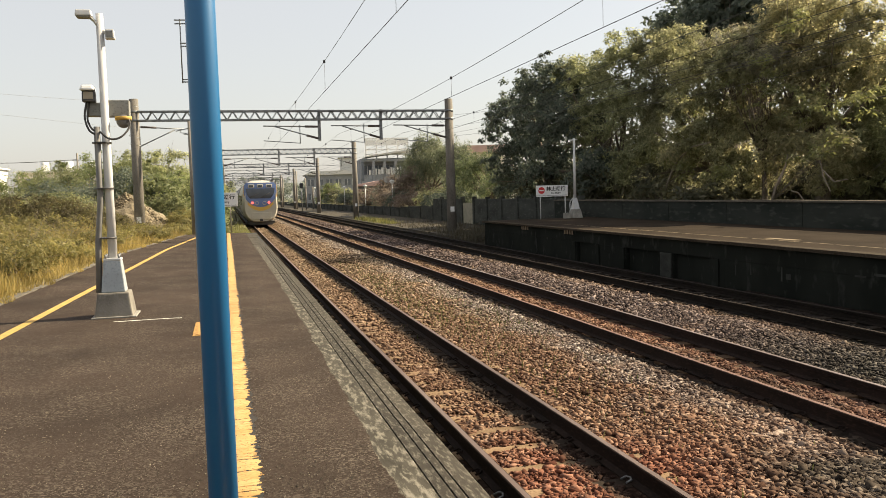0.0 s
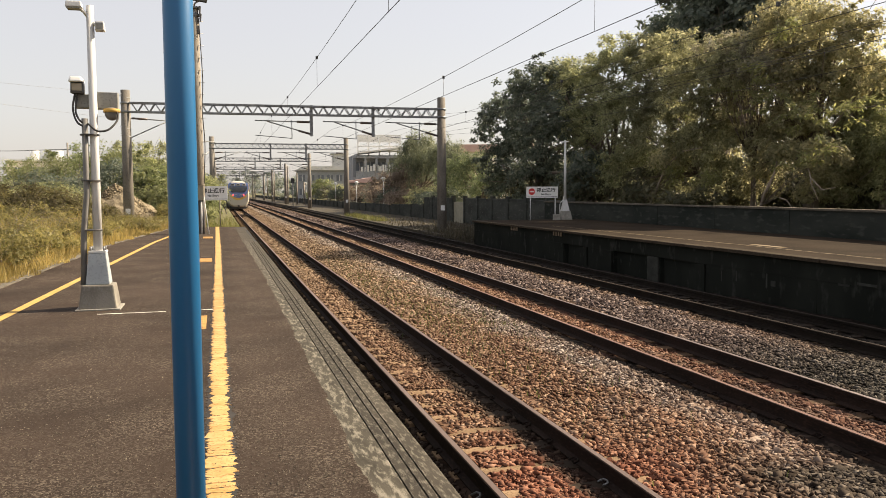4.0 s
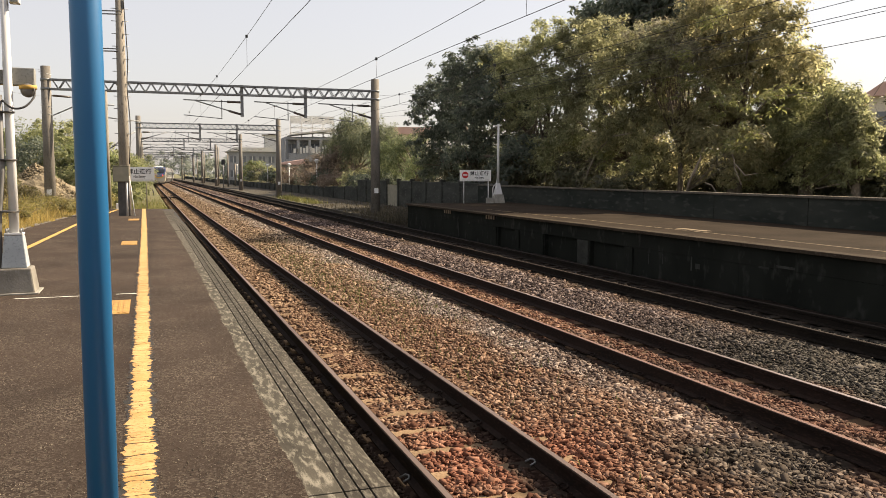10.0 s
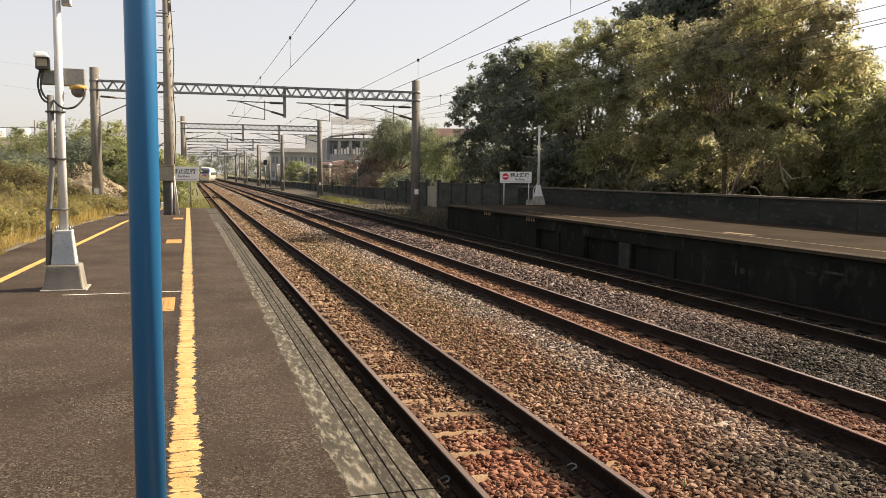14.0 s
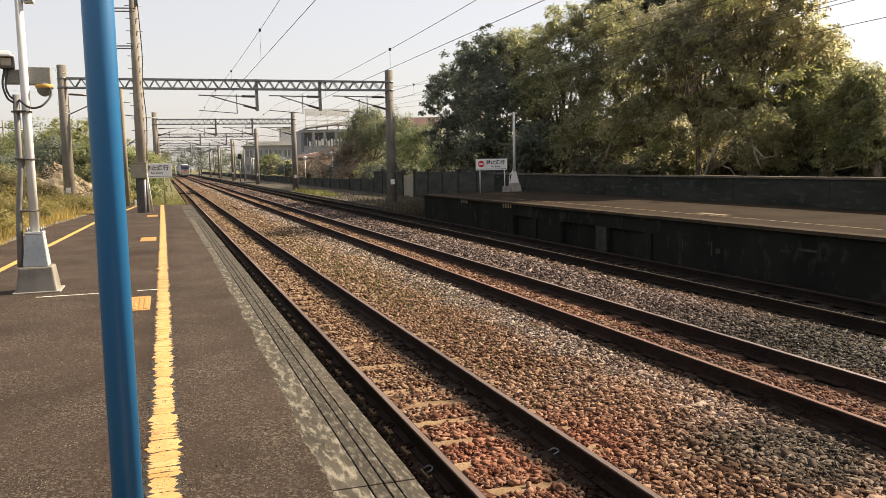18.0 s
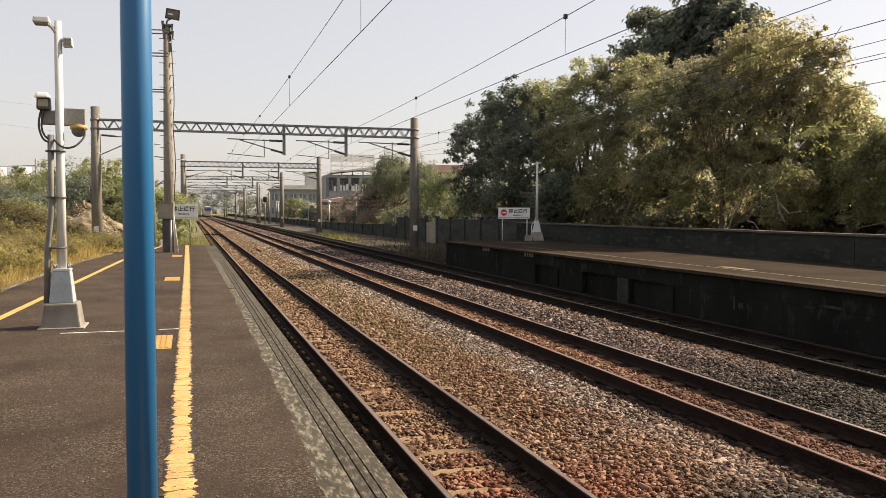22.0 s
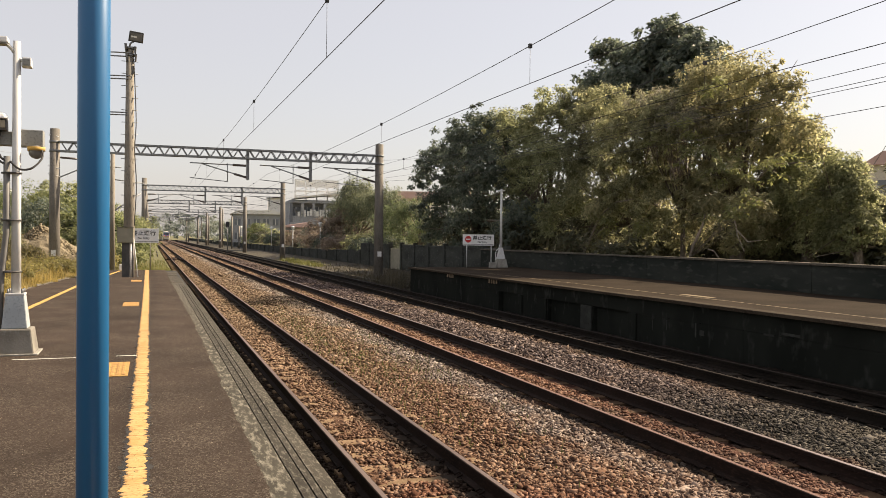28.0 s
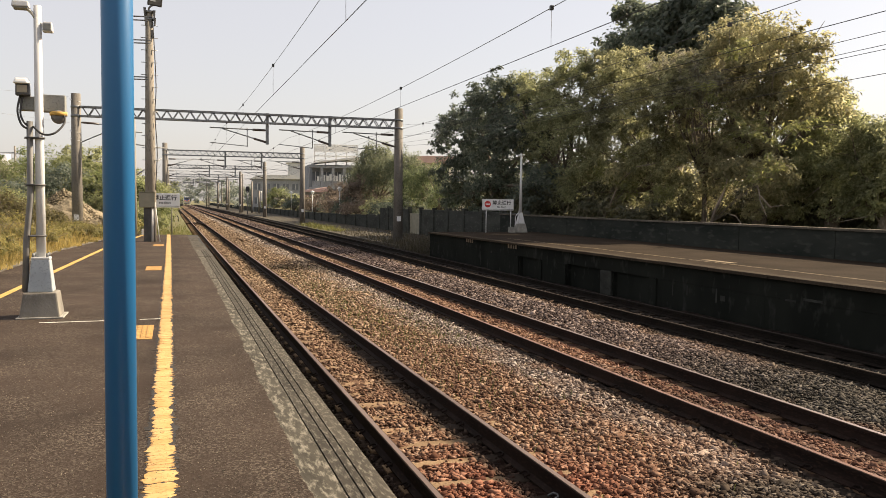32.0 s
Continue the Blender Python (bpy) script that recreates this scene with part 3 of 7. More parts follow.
def spray(name, parent, start, way, length, count, leaf, material):
    """An arching twig with leaves hanging in two rows along it, as a part of its tree."""
    start, way = Vector(start), Vector(way).normalized()
    pts, at, out = [], [], []
    side = way.cross(Vector((0, 0, 1))).normalized()
    for k in range(9):
        u = k / 8
        pts.append(start + way * length * u + Vector((0, 0, -0.55 * length * u * u + 0.12 * length * u)))
    for k in range(count):
        u = 0.12 + 0.88 * k / count
        i = min(7, int(u * 8))
        q = pts[i].lerp(pts[i + 1], u * 8 - i)
        at.append(q + Vector(rng.normal(size=3) * 0.05))
        out.append(side * (1 if k % 2 else -1) * 0.6 + Vector((-0.35, -0.1, 0.5)))
    v, f = leaves(np.array(at), np.array(out), leaf, 0.36, 0.6)
    tw = part("twig", tube(B(), pts, [0.016 - 0.0014 * k for k in range(9)], 4, False), M["bark"], parent)
    tagged(raw(name, v, f, material, tw), kind="stuff")


def tree(name, label, base, height, blobs, clumps, per, clump_r, leaf, material, trunk_r=0.25, width=0.45, droop=0.2, hang=0.0, group="", bare=0, thin=0.0):
    """A tree: tapered trunk with limbs that reach into the crown, and a crown of leaf clumps."""
    t = thing(name, label, "bush" if "bush" in name or "shrub" in name else "tree", group, pose(*base))
    off = np.array(base)
    blobs = [(b[0] - off[0], b[1] - off[1], b[2] - off[2], *b[3:]) for b in blobs]
    p, o, c = crown_points(blobs, clumps, per, clump_r, hang, thin)
    v, f = leaves(p, o, leaf, width, droop)
    raw("crown", v, f, material, t)
    bm = B()
    fork = Vector((0, 0, height * 0.28))
    tube(bm, [(0, 0, -0.6), (0.05, 0.03, height * 0.12), fork], [trunk_r * 1.3, trunk_r, trunk_r * 0.8], 8)
    for k in rng.choice(len(c), min(len(c), 14 + bare), replace=False):
        e = Vector(c[k])
        mid = fork.lerp(e, 0.5) + Vector(rng.normal(size=3) * 0.25)
        tube(bm, [fork, mid, e], [trunk_r * 0.45, trunk_r * 0.2, trunk_r * 0.06], 5)
        for q in range(2):
            e2 = mid.lerp(e, 0.6) + Vector(rng.normal(size=3) * 0.9)
            tube(bm, [mid.lerp(e, 0.3), e2], [trunk_r * 0.12, trunk_r * 0.04], 4, False)
    part("trunk", bm, M["bark"], t)
    return t


# ---- the setting ----


def left_edge(y):
    """The back edge of the near platform, which narrows towards its end."""
    return -3.2 + max(0.0, y - 13) * 0.030 + max(0.0, y - 24) * 0.075


def ground():
    g = B()
    for x0, x1, y0, y1 in ((-1500, 1500, -600, 2600),):
        bmesh.ops.create_grid(g, x_segments=40, y_segments=40, size=1)
        for v in g.verts:
            v.co = (x0 + (v.co.x + 1) / 2 * (x1 - x0), y0 + (v.co.y + 1) / 2 * (y1 - y0), BED - 0.58)
    tagged(part("ground", g, M["soil"]), "dry earth with thin turf stretching to the horizon", "ground", kind="structure")
    # ballast bed, gently uneven
    nx, ny = 90, 260
    xs, ys = np.linspace(1.0, 12.6, nx), np.concatenate([np.linspace(-25, 45, 180), np.linspace(46, 420, 80)])
    X, Y = np.meshgrid(xs, ys)
    Z = BED + 0.02 * np.sin(X * 5 + Y * 0.7) * np.sin(Y * 1.3) + rng.normal(0, 0.012, X.shape)
    for c in (4.47, 8.2):
        Z += 0.05 * np.exp(-((X - c) / 0.55) ** 2)
    Z -= 0.25 * np.clip((X - 11.6) / 1.0, 0, 1) + 0.54 * np.clip((1.88 - X) / 0.30, 0, 1)
    i = np.arange(ny - 1)[:, None] * nx + np.arange(nx - 1)
    f = np.stack([i, i + 1, i + nx + 1, i + nx], -1).reshape(-1, 4)
    ob = raw("ballast_bed", np.stack([X, Y, Z], -1).reshape(-1, 3), f, M["bed"], smooth=True)
    tagged(ob, "bed of rusty brown and grey crushed stone under the tracks", "ballast", kind="structure")
    return ob


ICO = np.array([(0, 0, 1), *[(0.894 * math.cos(k * 1.2566), 0.894 * math.sin(k * 1.2566), 0.447) for k in range(5)],
                *[(0.894 * math.cos(k * 1.2566 + 0.628), 0.894 * math.sin(k * 1.2566 + 0.628), -0.447) for k in range(5)], (0, 0, -1)])
ICO_F = np.array([(0, 1 + k, 1 + (k + 1) % 5) for k in range(5)] + [(1 + k, 6 + k, 1 + (k + 1) % 5) for k in range(5)]
                 + [(1 + (k + 1) % 5, 6 + k, 6 + (k + 1) % 5) for k in range(5)] + [(11, 6 + (k + 1) % 5, 6 + k) for k in range(5)])
OCT = np.array([(1, 0, 0), (0, 1, 0), (-1, 0, 0), (0, -1, 0), (0, 0, 1), (0, 0, -1)], float)
CUBE = np.array([(x, y, z) for z in (-0.8, 0.8) for x, y in ((-0.8, -0.8), (0.8, -0.8), (0.8, 0.8), (-0.8, 0.8))])
CUBE_F = np.array([(3, 2, 1), (3, 1, 0), (4, 5, 6), (4, 6, 7), (0, 1, 5), (0, 5, 4), (1, 2, 6), (1, 6, 5), (2, 3, 7), (2, 7, 6), (3, 0, 4), (3, 4, 7)])
OCT_F = np.array([(0, 1, 4), (1, 2, 4), (2, 3, 4), (3, 0, 4), (1, 0, 5), (2, 1, 5), (3, 2, 5), (0, 3, 5)])


def pebbles(pos, size, shape, faces, flat=0.62):
    """One irregular stone at each place."""
    n = len(pos)
    turn, tilt, lean = rng.uniform(0, math.pi, n), rng.normal(0, 0.30, n), rng.uniform(0, math.tau, n)
    w, x, y, z = np.cos(turn) * np.cos(tilt), np.sin(tilt) * np.cos(lean), np.sin(tilt) * np.sin(lean), np.sin(turn) * np.cos(tilt)
    R = np.stack([1 - 2 * (y * y + z * z), 2 * (x * y - z * w), 2 * (x * z + y * w), 2 * (x * y + z * w), 1 - 2 * (x * x + z * z), 2 * (y * z - x * w),
                  2 * (x * z - y * w), 2 * (y * z + x * w), 1 - 2 * (x * x + y * y)], -1).reshape(n, 3, 3)
    sc = size[:, None] * np.stack([rng.uniform(1.0, 2.0, n), rng.uniform(0.65, 1.15, n), rng.uniform(0.42, 0.85, n)], -1)
    v = shape[None] * (1 + rng.uniform(-0.28, 0.28, (n, len(shape), 1 if len(shape) > 8 else 3)))
    v = np.einsum("nij,nkj->nki", R, v * sc[:, None])
    v[..., 2] *= flat + 0.3
    v += pos[:, None]
    f = faces[None] + (np.arange(n) * len(shape))[:, None, None]
    return v.reshape(-1, 3), f.reshape(-1, 3)


def loose_stones(bed):
    """The nearest stones, each one by itself, on the bed between the first two tracks."""
    kinds = []
    for _ in range(14):
        v, f = pebbles(np.zeros((1, 3)), np.array([0.0205]), CUBE, CUBE_F)
        me = bpy.data.meshes.new("stone")
        me.from_pydata(v.tolist(), [], f.tolist())
        me.materials.append(M["stone"])
        kinds.append(me)
    for k in range(300):
        ob = new("stone", kinds[k % 14])
        ob.parent = bed
        x = rng.uniform(3.35, 5.6)
        z = BED + 0.040 + 0.05 * math.exp(-((x - 4.47) / 0.55) ** 2)
        ob.matrix_basis = pose(x, rng.uniform(4.7, 7.2), z, 0, 0, rng.uniform(0, 360))


def ballast():
    for y0, y1, dens, size, shape, faces in ((-7, 2.4, 130, 0.048, OCT, OCT_F), (2.4, 8.5, 2250, 0.0185, CUBE, CUBE_F), (8.5, 15, 1300, 0.023, OCT, OCT_F), (15, 27, 480, 0.033, OCT, OCT_F), (27, 50, 210, 0.046, OCT, OCT_F), (50, 90, 70, 0.062, OCT, OCT_F), (90, 150, 22, 0.09, OCT, OCT_F)):
        n = int(dens * (y1 - y0) * 9.2)
        x, y = rng.uniform(1.06, 10.26, n), rng.uniform(y0, y1, n)
        keep = (x < 1.2 * y + 0.9) | (y < 2.4)
        for c in TRACKS:
            for s in (-HALF, HALF):
                keep &= np.abs(x - c - s) > 0.075
        # sleepers of the first track lie half bare
        k = (y - 2.72) / 0.6
        off = np.abs(k - np.round(k)) * 0.6
        bare = (off < 0.085) & (((x > TRACKS[0] - 0.5) & (x < TRACKS[0] + 0.32)) | ((x > TRACKS[0] + 0.64) & (x < TRACKS[0] + 1.0))) & (rng.random(n) < np.where(y < 8.5, 0.97, 0.6))
        keep &= ~(bare & (np.sin(y * 3.1 + 1) * np.sin(x * 4.3 + y) > -0.6) & (y < 18))
        x, y = x[keep], y[keep]
        z = BED + rng.uniform(-0.010, 0.032, len(x)) + 0.05 * np.exp(-((x - 4.47) / 0.55) ** 2) + 0.05 * np.exp(-((x - 8.2) / 0.55) ** 2)
        for c in TRACKS:  # swept lower beside the rails
            for s in (-HALF, HALF):
                z -= 0.03 * np.exp(-((x - c - s) / 0.20) ** 2) + 0.02 * np.exp(-((x - c - s + 0.16) / 0.16) ** 2)
        z += np.where((x > TRACKS[0] + 0.14) & (x < TRACKS[0] + HALF), 0.012, 0)
        z -= 0.52 * np.clip((1.86 - x) / 0.30, 0, 1)  # low beside the platform
        v, f = pebbles(np.stack([x, y, z], -1), size * rng.lognormal(0, 0.3, len(x)), shape, faces, 0.62 if y0 < 20 else 0.25)
        tagged(raw("ballast_stones", v, f, M["stones"]), "loose crushed stones, rusty brown beside the rails and grey between tracks", "ballast", kind="stuff")


def tracks():
    prof = [(-0.070, -0.172), (0.070, -0.172), (0.070, -0.160), (0.013, -0.138), (0.010, -0.050), (0.034, -0.040), (0.0345, -0.004), (0.028, -0.0005),
            (-0.028, -0.0005), (-0.0345, -0.004), (-0.034, -0.040), (-0.010, -0.050), (-0.013, -0.138), (-0.070, -0.160)]
    sl = B()
    box(sl, -0.68, 0.97, -0.11, 0.11, -0.16, 0.0, 0.012)
    sl_me = bpy.data.meshes.new("sleeper")
    sl.to_mesh(sl_me)
    sl.free()
    sl_me.materials.append(M["sleeper"])
    sl_dark = sl_me.copy()
    sl_dark.materials[0] = M["darksleeper"]
    sl_mid = sl_me.copy()
    sl_mid.materials[0] = M["midsleeper"]
    clip = B()
    tube(clip, [(-0.02, -0.05, 0.0), (0.03, -0.05, 0.02), (0.045, 0.0, 0.025), (0.03, 0.05, 0.02), (-0.02, 0.05, 0.0)], 0.009, 6)
    clip_me = bpy.data.meshes.new("rail_clip")
    clip.to_mesh(clip_me)
    clip.free()
    clip_me.materials.append(M["rust"])
    clip_pale = clip_me.copy()
    clip_pale.materials[0] = M["galv"]
    for c, top in zip(TRACKS, ("railtop", "railtop2", "railtop2")):
        t = thing("railway_track", "ballasted railway track with rusty steel rails on concrete sleepers", "railway track", "tracks", pose(c, 0, 0))
        for s in (-HALF, HALF):
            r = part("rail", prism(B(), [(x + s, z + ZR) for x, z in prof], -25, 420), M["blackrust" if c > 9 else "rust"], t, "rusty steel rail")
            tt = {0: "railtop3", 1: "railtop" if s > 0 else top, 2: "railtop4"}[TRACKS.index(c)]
            h = B()
            box(h, s - 0.024, s + 0.024, -25, 420, ZR - 0.001, ZR + 0.0025)
            part("running_surface", h, M[tt], r, "worn bright top of the rail")
        for k in range(-20, 70):
            y = 5.72 + 0.60 * (k - 5) + rng.normal(0, 0.012)
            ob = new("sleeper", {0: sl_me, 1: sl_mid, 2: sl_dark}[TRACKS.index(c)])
            ob.parent = t
            ob.matrix_basis = pose(0, y, ZR - 0.171 + rng.normal(0, 0.003), 0, 0, rng.normal(0, 0.5))
            if c < 3 and 4 < y < 12 or c > 3 and 4 < y < 10 and c < 7:
                for s in (-HALF, HALF):
                    for q, rz in ((-0.085, 0), (0.085, 180)):
                        k2 = new("rail_clip", clip_pale if q < 0 and abs(y - 6.32) < 0.2 and c < 3 else clip_me)
                        k2.parent = t
                        k2.matrix_basis = pose(s + q, y, ZR - 0.155, 0, 0, rz)
        far = B()
        for k in range(70, 250):
            y = 5.72 + 0.60 * (k - 5)
            box(far, -1.0, 1.0, y - 0.11, y + 0.11, ZR - 0.32, ZR - 0.172)
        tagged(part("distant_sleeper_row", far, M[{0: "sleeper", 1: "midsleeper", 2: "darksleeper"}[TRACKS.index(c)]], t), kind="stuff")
    # crossover between the first and second track, far down the line
    cr = thing("railway_crossover", "curved rusty rails of a crossover between two tracks", "railway track")
    for s in (-HALF, HALF):
        b = B()
        ys = np.linspace(200, 256, 28)
        tube(b, [(line_x(y) + s, y, ZR - 0.05) for y in ys], 0.05, 6)
        part("rail", b, M["rust"], cr)


def line_x(y):
    """The way of the train: along the first track, then over to the second."""
    k = min(1.0, max(0.0, (y - 200) / 56))
    k = k * k * (3 - 2 * k)
    bend = max(0.0, y - 330) ** 2 * 0.00012
    return TRACKS[0] + (TRACKS[1] - TRACKS[0]) * k + bend


def switch_gear():
    t = thing("point_lever", "dark hand lever and rods of a switch beside the track", "lever", m=pose(0.78, 86, ZR))
    part("base", box(B(), -0.25, 0.25, -0.3, 0.3, -0.2, -0.02, 0.02), M["darksteel"], t)
    part("lever", tube(B(), [(0, 0, 0), (-0.12, 0, 0.75)], [0.05, 0.035], 8), M["darksteel"], t)
    part("weight", tube(B(), [(-0.16, 0, 0.62), (-0.08, 0, 0.66)], 0.13, 10), M["darksteel"], t)
    for dy in (0, 1.6):
        part("stretcher_rod", box(B(), 0.1, 2.5, dy - 0.05, dy + 0.05, -0.12, -0.06), M["rust"], t)
    t = thing("switch_blades", "pair of tapered rusty switch blades between the rails", "railway track", m=pose(TRACKS[0], 0, ZR))
    for s in (-1, 1):
        part("blade", tube(B(), [(s * (HALF - 0.10), 78, -0.05), (s * (HALF - 0.22), 86, -0.05), (s * (HALF - 0.5) - 0.05, 93, -0.05)], [0.03, 0.06, 0.06], 6), M["rust"], t)


def near_platform():
    p = thing("platform", "asphalt railway platform with a worn concrete edge and yellow lines", "platform", kind="structure")
    # asphalt body, cut to the narrowing back edge
    b = B()
    ys = [-20, 0, 13, 18, 24, 27, 31, PLAT_END]
    L = [[b.verts.new((left_edge(y), y, z)) for y in ys] for z in (0, -1.25)]
    R = [[b.verts.new((0.61, y, z)) for y in ys] for z in (0, -1.25)]
    for i in range(len(ys) - 1):
        b.faces.new((L[0][i], R[0][i], R[0][i + 1], L[0][i + 1]))
        b.faces.new((L[1][i], L[0][i], L[0][i + 1], L[1][i + 1]))
    b.faces.new((L[0][-1], R[0][-1], R[1][-1], L[1][-1]))
    part("asphalt", b, M["asphalt"], p)
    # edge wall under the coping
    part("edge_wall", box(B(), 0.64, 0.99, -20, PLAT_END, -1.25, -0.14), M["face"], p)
    part("groove_bed", box(B(), 0.611, 1.02, -20, PLAT_END, -0.139, -0.020), M["groove"], p)
    # ragged lip of asphalt over the concrete edge
    b = B()
    ys2 = np.arange(-10.0, 24.4, 0.035)
    wob = np.cumsum(rng.normal(0, 0.004, len(ys2)))
    wob = 0.012 + wob - np.convolve(wob, np.ones(41) / 41, "same") + rng.normal(0, 0.0035, len(ys2))
    lo = [b.verts.new((0.585, float(y), 0.0003)) for y in ys2]
    hi = [b.verts.new((float(np.interp(y, (2.5, 3.6, 5.6, 8.4, 14, 19, 24), (0.612, 0.634, 0.652, 0.668, 0.685, 0.66, 0.64)) + np.clip(w - 0.012, -0.015, 0.02)), float(y), 0.0012)) for y, w in zip(ys2, wob)]
    for k in range(len(ys2) - 1):
        b.faces.new((lo[k], hi[k], hi[k + 1], lo[k + 1]))
    part("asphalt_lip", b, M["asphalt"], p)
    # coping slabs, each cut by three lengthwise grooves
    for k in range(-6, 24):
        y0, y1 = -1.0 + 1.5 * k, -1.0 + 1.5 * (k + 1)
        y1 = min(y1, PLAT_END)
        if y0 >= PLAT_END - 0.05:
            break
        s = B()
        j = rng.normal(0, 0.0015, 3)
        cuts = (0.612, 0.796, 0.804, 0.866, 0.874, 0.916, 0.924, 1.018)
        if y0 > 23.4:  # the edge is broken away towards the platform's end
            s.free()
            w = rng.uniform(0.30, 0.40)
            part("broken_coping", box(B(), 0.612, 0.612 + w, y0 + 0.01, y1 - rng.uniform(0.01, 0.06), -0.13, -0.004 - rng.uniform(0, 0.02), 0.014), M["coping"], p, "worn chipped slab of the concrete edge")
            continue
        pale = B()
        box(pale, cuts[0], cuts[1], y0 + 0.002, y1 - 0.002, -0.13, -0.003 + j[0], 0.0025)
        part("lichened_strip", pale, M["copingpale"], p, "pale lichened strip of the concrete edge")
        for q in range(2, 8, 2):
            box(s, cuts[q], cuts[q + 1], y0 + 0.002, y1 - 0.002, -0.13, -0.003 + j[0], 0.0025)
        part("coping_slab", s, M["coping"], p)
    # kerb on the back edge
    for k in range(-5, 22):
        y0 = -2 + 1.7 * k
        y1 = min(y0 + 1.68, PLAT_END)
        if y0 > PLAT_END - 0.3:
            break
        b = B()
        x0, x1 = left_edge(y0), left_edge(y1)
        vs = [b.verts.new(c) for z in (-0.5, 0.015) for c in ((x0 - 0.24 + rng.normal(0, 0.025), y0, z), (x0 + 0.002 + rng.normal(0, 0.012), y0, z), (x1 + 0.002 + rng.normal(0, 0.012), y1, z), (x1 - 0.24 + rng.normal(0, 0.025), y1, z))]
        for q in ((4, 5, 6, 7), (0, 1, 5, 4), (1, 2, 6, 5), (2, 3, 7, 6), (3, 0, 4, 7)):
            b.faces.new([vs[i] for i in q])
        part("kerb_stone", b, M["kerb"], p, "rough grey kerb stone with earth on it")
    # thick yellow line, cracked across into pads
    b = B()
    y, last = -9.0, (0.0, 0.0)
    while y < PLAT_END - 0.05:
        ln = float(np.clip(rng.lognormal(-2.5, 0.6), 0.04, 0.24))
        wx = 0.055 + (0.019 if y < 4.4 else 0.012) * rng.random() + rng.normal(0, 0.004)
        n = 9
        cx = -0.058 - max(0, y - 20) * 0.0016
        tilt, bow = rng.normal(0, 0.010), rng.normal(0, 0.008)
        lo = [(cx - wx * (1 - 0.22 * (k in (0, n)) - 0.07 * (k in (1, n - 1))) + rng.normal(0, 0.008), y + ln * k / n + (tilt * -1 + bow) * k / n) for k in range(n + 1)]
        hi = [(cx + wx * (1 - 0.22 * (k in (0, n)) - 0.07 * (k in (1, n - 1))) + rng.normal(0, 0.008), y + ln * k / n + (tilt + bow) * k / n) for k in range(n + 1)]
        ends = [(cx + wx * q, y + ln + tilt * q + bow * q * q + rng.normal(0, 0.0035)) for q in (-0.6, -0.4, -0.2, 0, 0.2, 0.4, 0.6)]
        ends0 = [(cx + wx * q, y + last[0] * q + last[1] * q * q + rng.normal(0, 0.0035)) for q in (0.6, 0.4, 0.2, 0, -0.2, -0.4, -0.6)]
        last = (tilt, bow)
        ring = lo + ends + hi[::-1] + ends0
        top = [b.verts.new((u, v, 0.0038)) for u, v in ring]
        bot = [b.verts.new((cx + (u - cx) * 1.03, v, -0.001)) for u, v in ring]
        b.faces.new(top[::-1])
        for k in range(len(ring)):
            b.faces.new((top[k], top[(k + 1) % len(ring)], bot[(k + 1) % len(ring)], bot[k]))
        y += ln + (rng.uniform(0.004, 0.012) if rng.random() < 0.42 else 0.001)
    bmesh.ops.recalc_face_normals(b, faces=b.faces[:])
    part("safety_line", b, M["yellow"], p, "thick cracked yellow safety line")
    # tar stains that show along the thick line
    b = B()
    for y in np.arange(-9.0, PLAT_END, 0.04):
        w0, w1 = 0.070 + np.abs(rng.normal(0, 0.013, 2))
        cx = -0.058 - max(0, y - 20) * 0.0016
        box(b, cx - w0, cx + w1, y, y + 0.04, -0.01, 0.0022)
    part("line_backing", b, M["groove"], p)
    # back yellow line
    b = B()
    pts = [(-2.62, 6), (-2.40, 11), (-2.33, 12.7), (-1.80, 25.0), (-1.03, 34.6)]
    for (x0, y0), (x1, y1) in zip(pts, pts[1:]):
        q = 7
        for k in range(q):
            a, c = k / q, (k + 1) / q
            vs = [b.verts.new((x0 + (x1 - x0) * u + s * 0.055, y0 + (y1 - y0) * u, 0.004)) for u, s in ((a, -1), (a, 1), (c, 1), (c, -1))]
            b.faces.new(vs)
    part("back_line", b, M["yellow2"], p, "yellow painted line along the back of the platform")
    # white cross line near the lamp
    b = B()
    for x0, x1, y in ((-1.42, -0.66, 10.28), (-0.35, -0.12, 10.30)):
        xs = np.linspace(x0, x1, 9)
        for u, v in zip(xs, xs[1:]):
            w = 0.016 + rng.uniform(0, 0.01)
            b.faces.new([b.verts.new(c) for c in ((u, y - w, 0.004), (v, y - w, 0.004), (v, y + w, 0.004), (u, y + w, 0.004))])
    part("cross_line", b, M["whiteline"], p, "worn white line across the asphalt")
    # ochre warning tiles with raised bars
    for cx, cy in ((-0.335, 9.31), (-0.335, 17.9), (-0.36, 26.9)):
        ti = part("warning_tile", box(B(), cx - 0.15, cx + 0.15, cy - 0.48, cy + 0.48, -0.01, 0.006, 0.002), M["ochre"], p, "ochre warning tile with raised bars")
        for k in range(5):
            part("bar", box(B(), cx - 0.12 + k * 0.052, cx - 0.09 + k * 0.052, cy - 0.43, cy + 0.43, 0.006, 0.011, 0.002), M["ochre"], ti)
    # loose chippings on the asphalt
    n = 19000
    x = rng.uniform(-2.6, 0.62, n)
    y = 2.2 + rng.exponential(2.6, n)
    ok = y < 18
    pos = np.stack([x, y, np.full(n, 0.003)], -1)[ok]
    v, f = pebbles(pos, rng.uniform(0.0015, 0.0048, len(pos)), OCT, OCT_F)
    tagged(raw("chippings", v, f, M["chip"], p), kind="stuff")


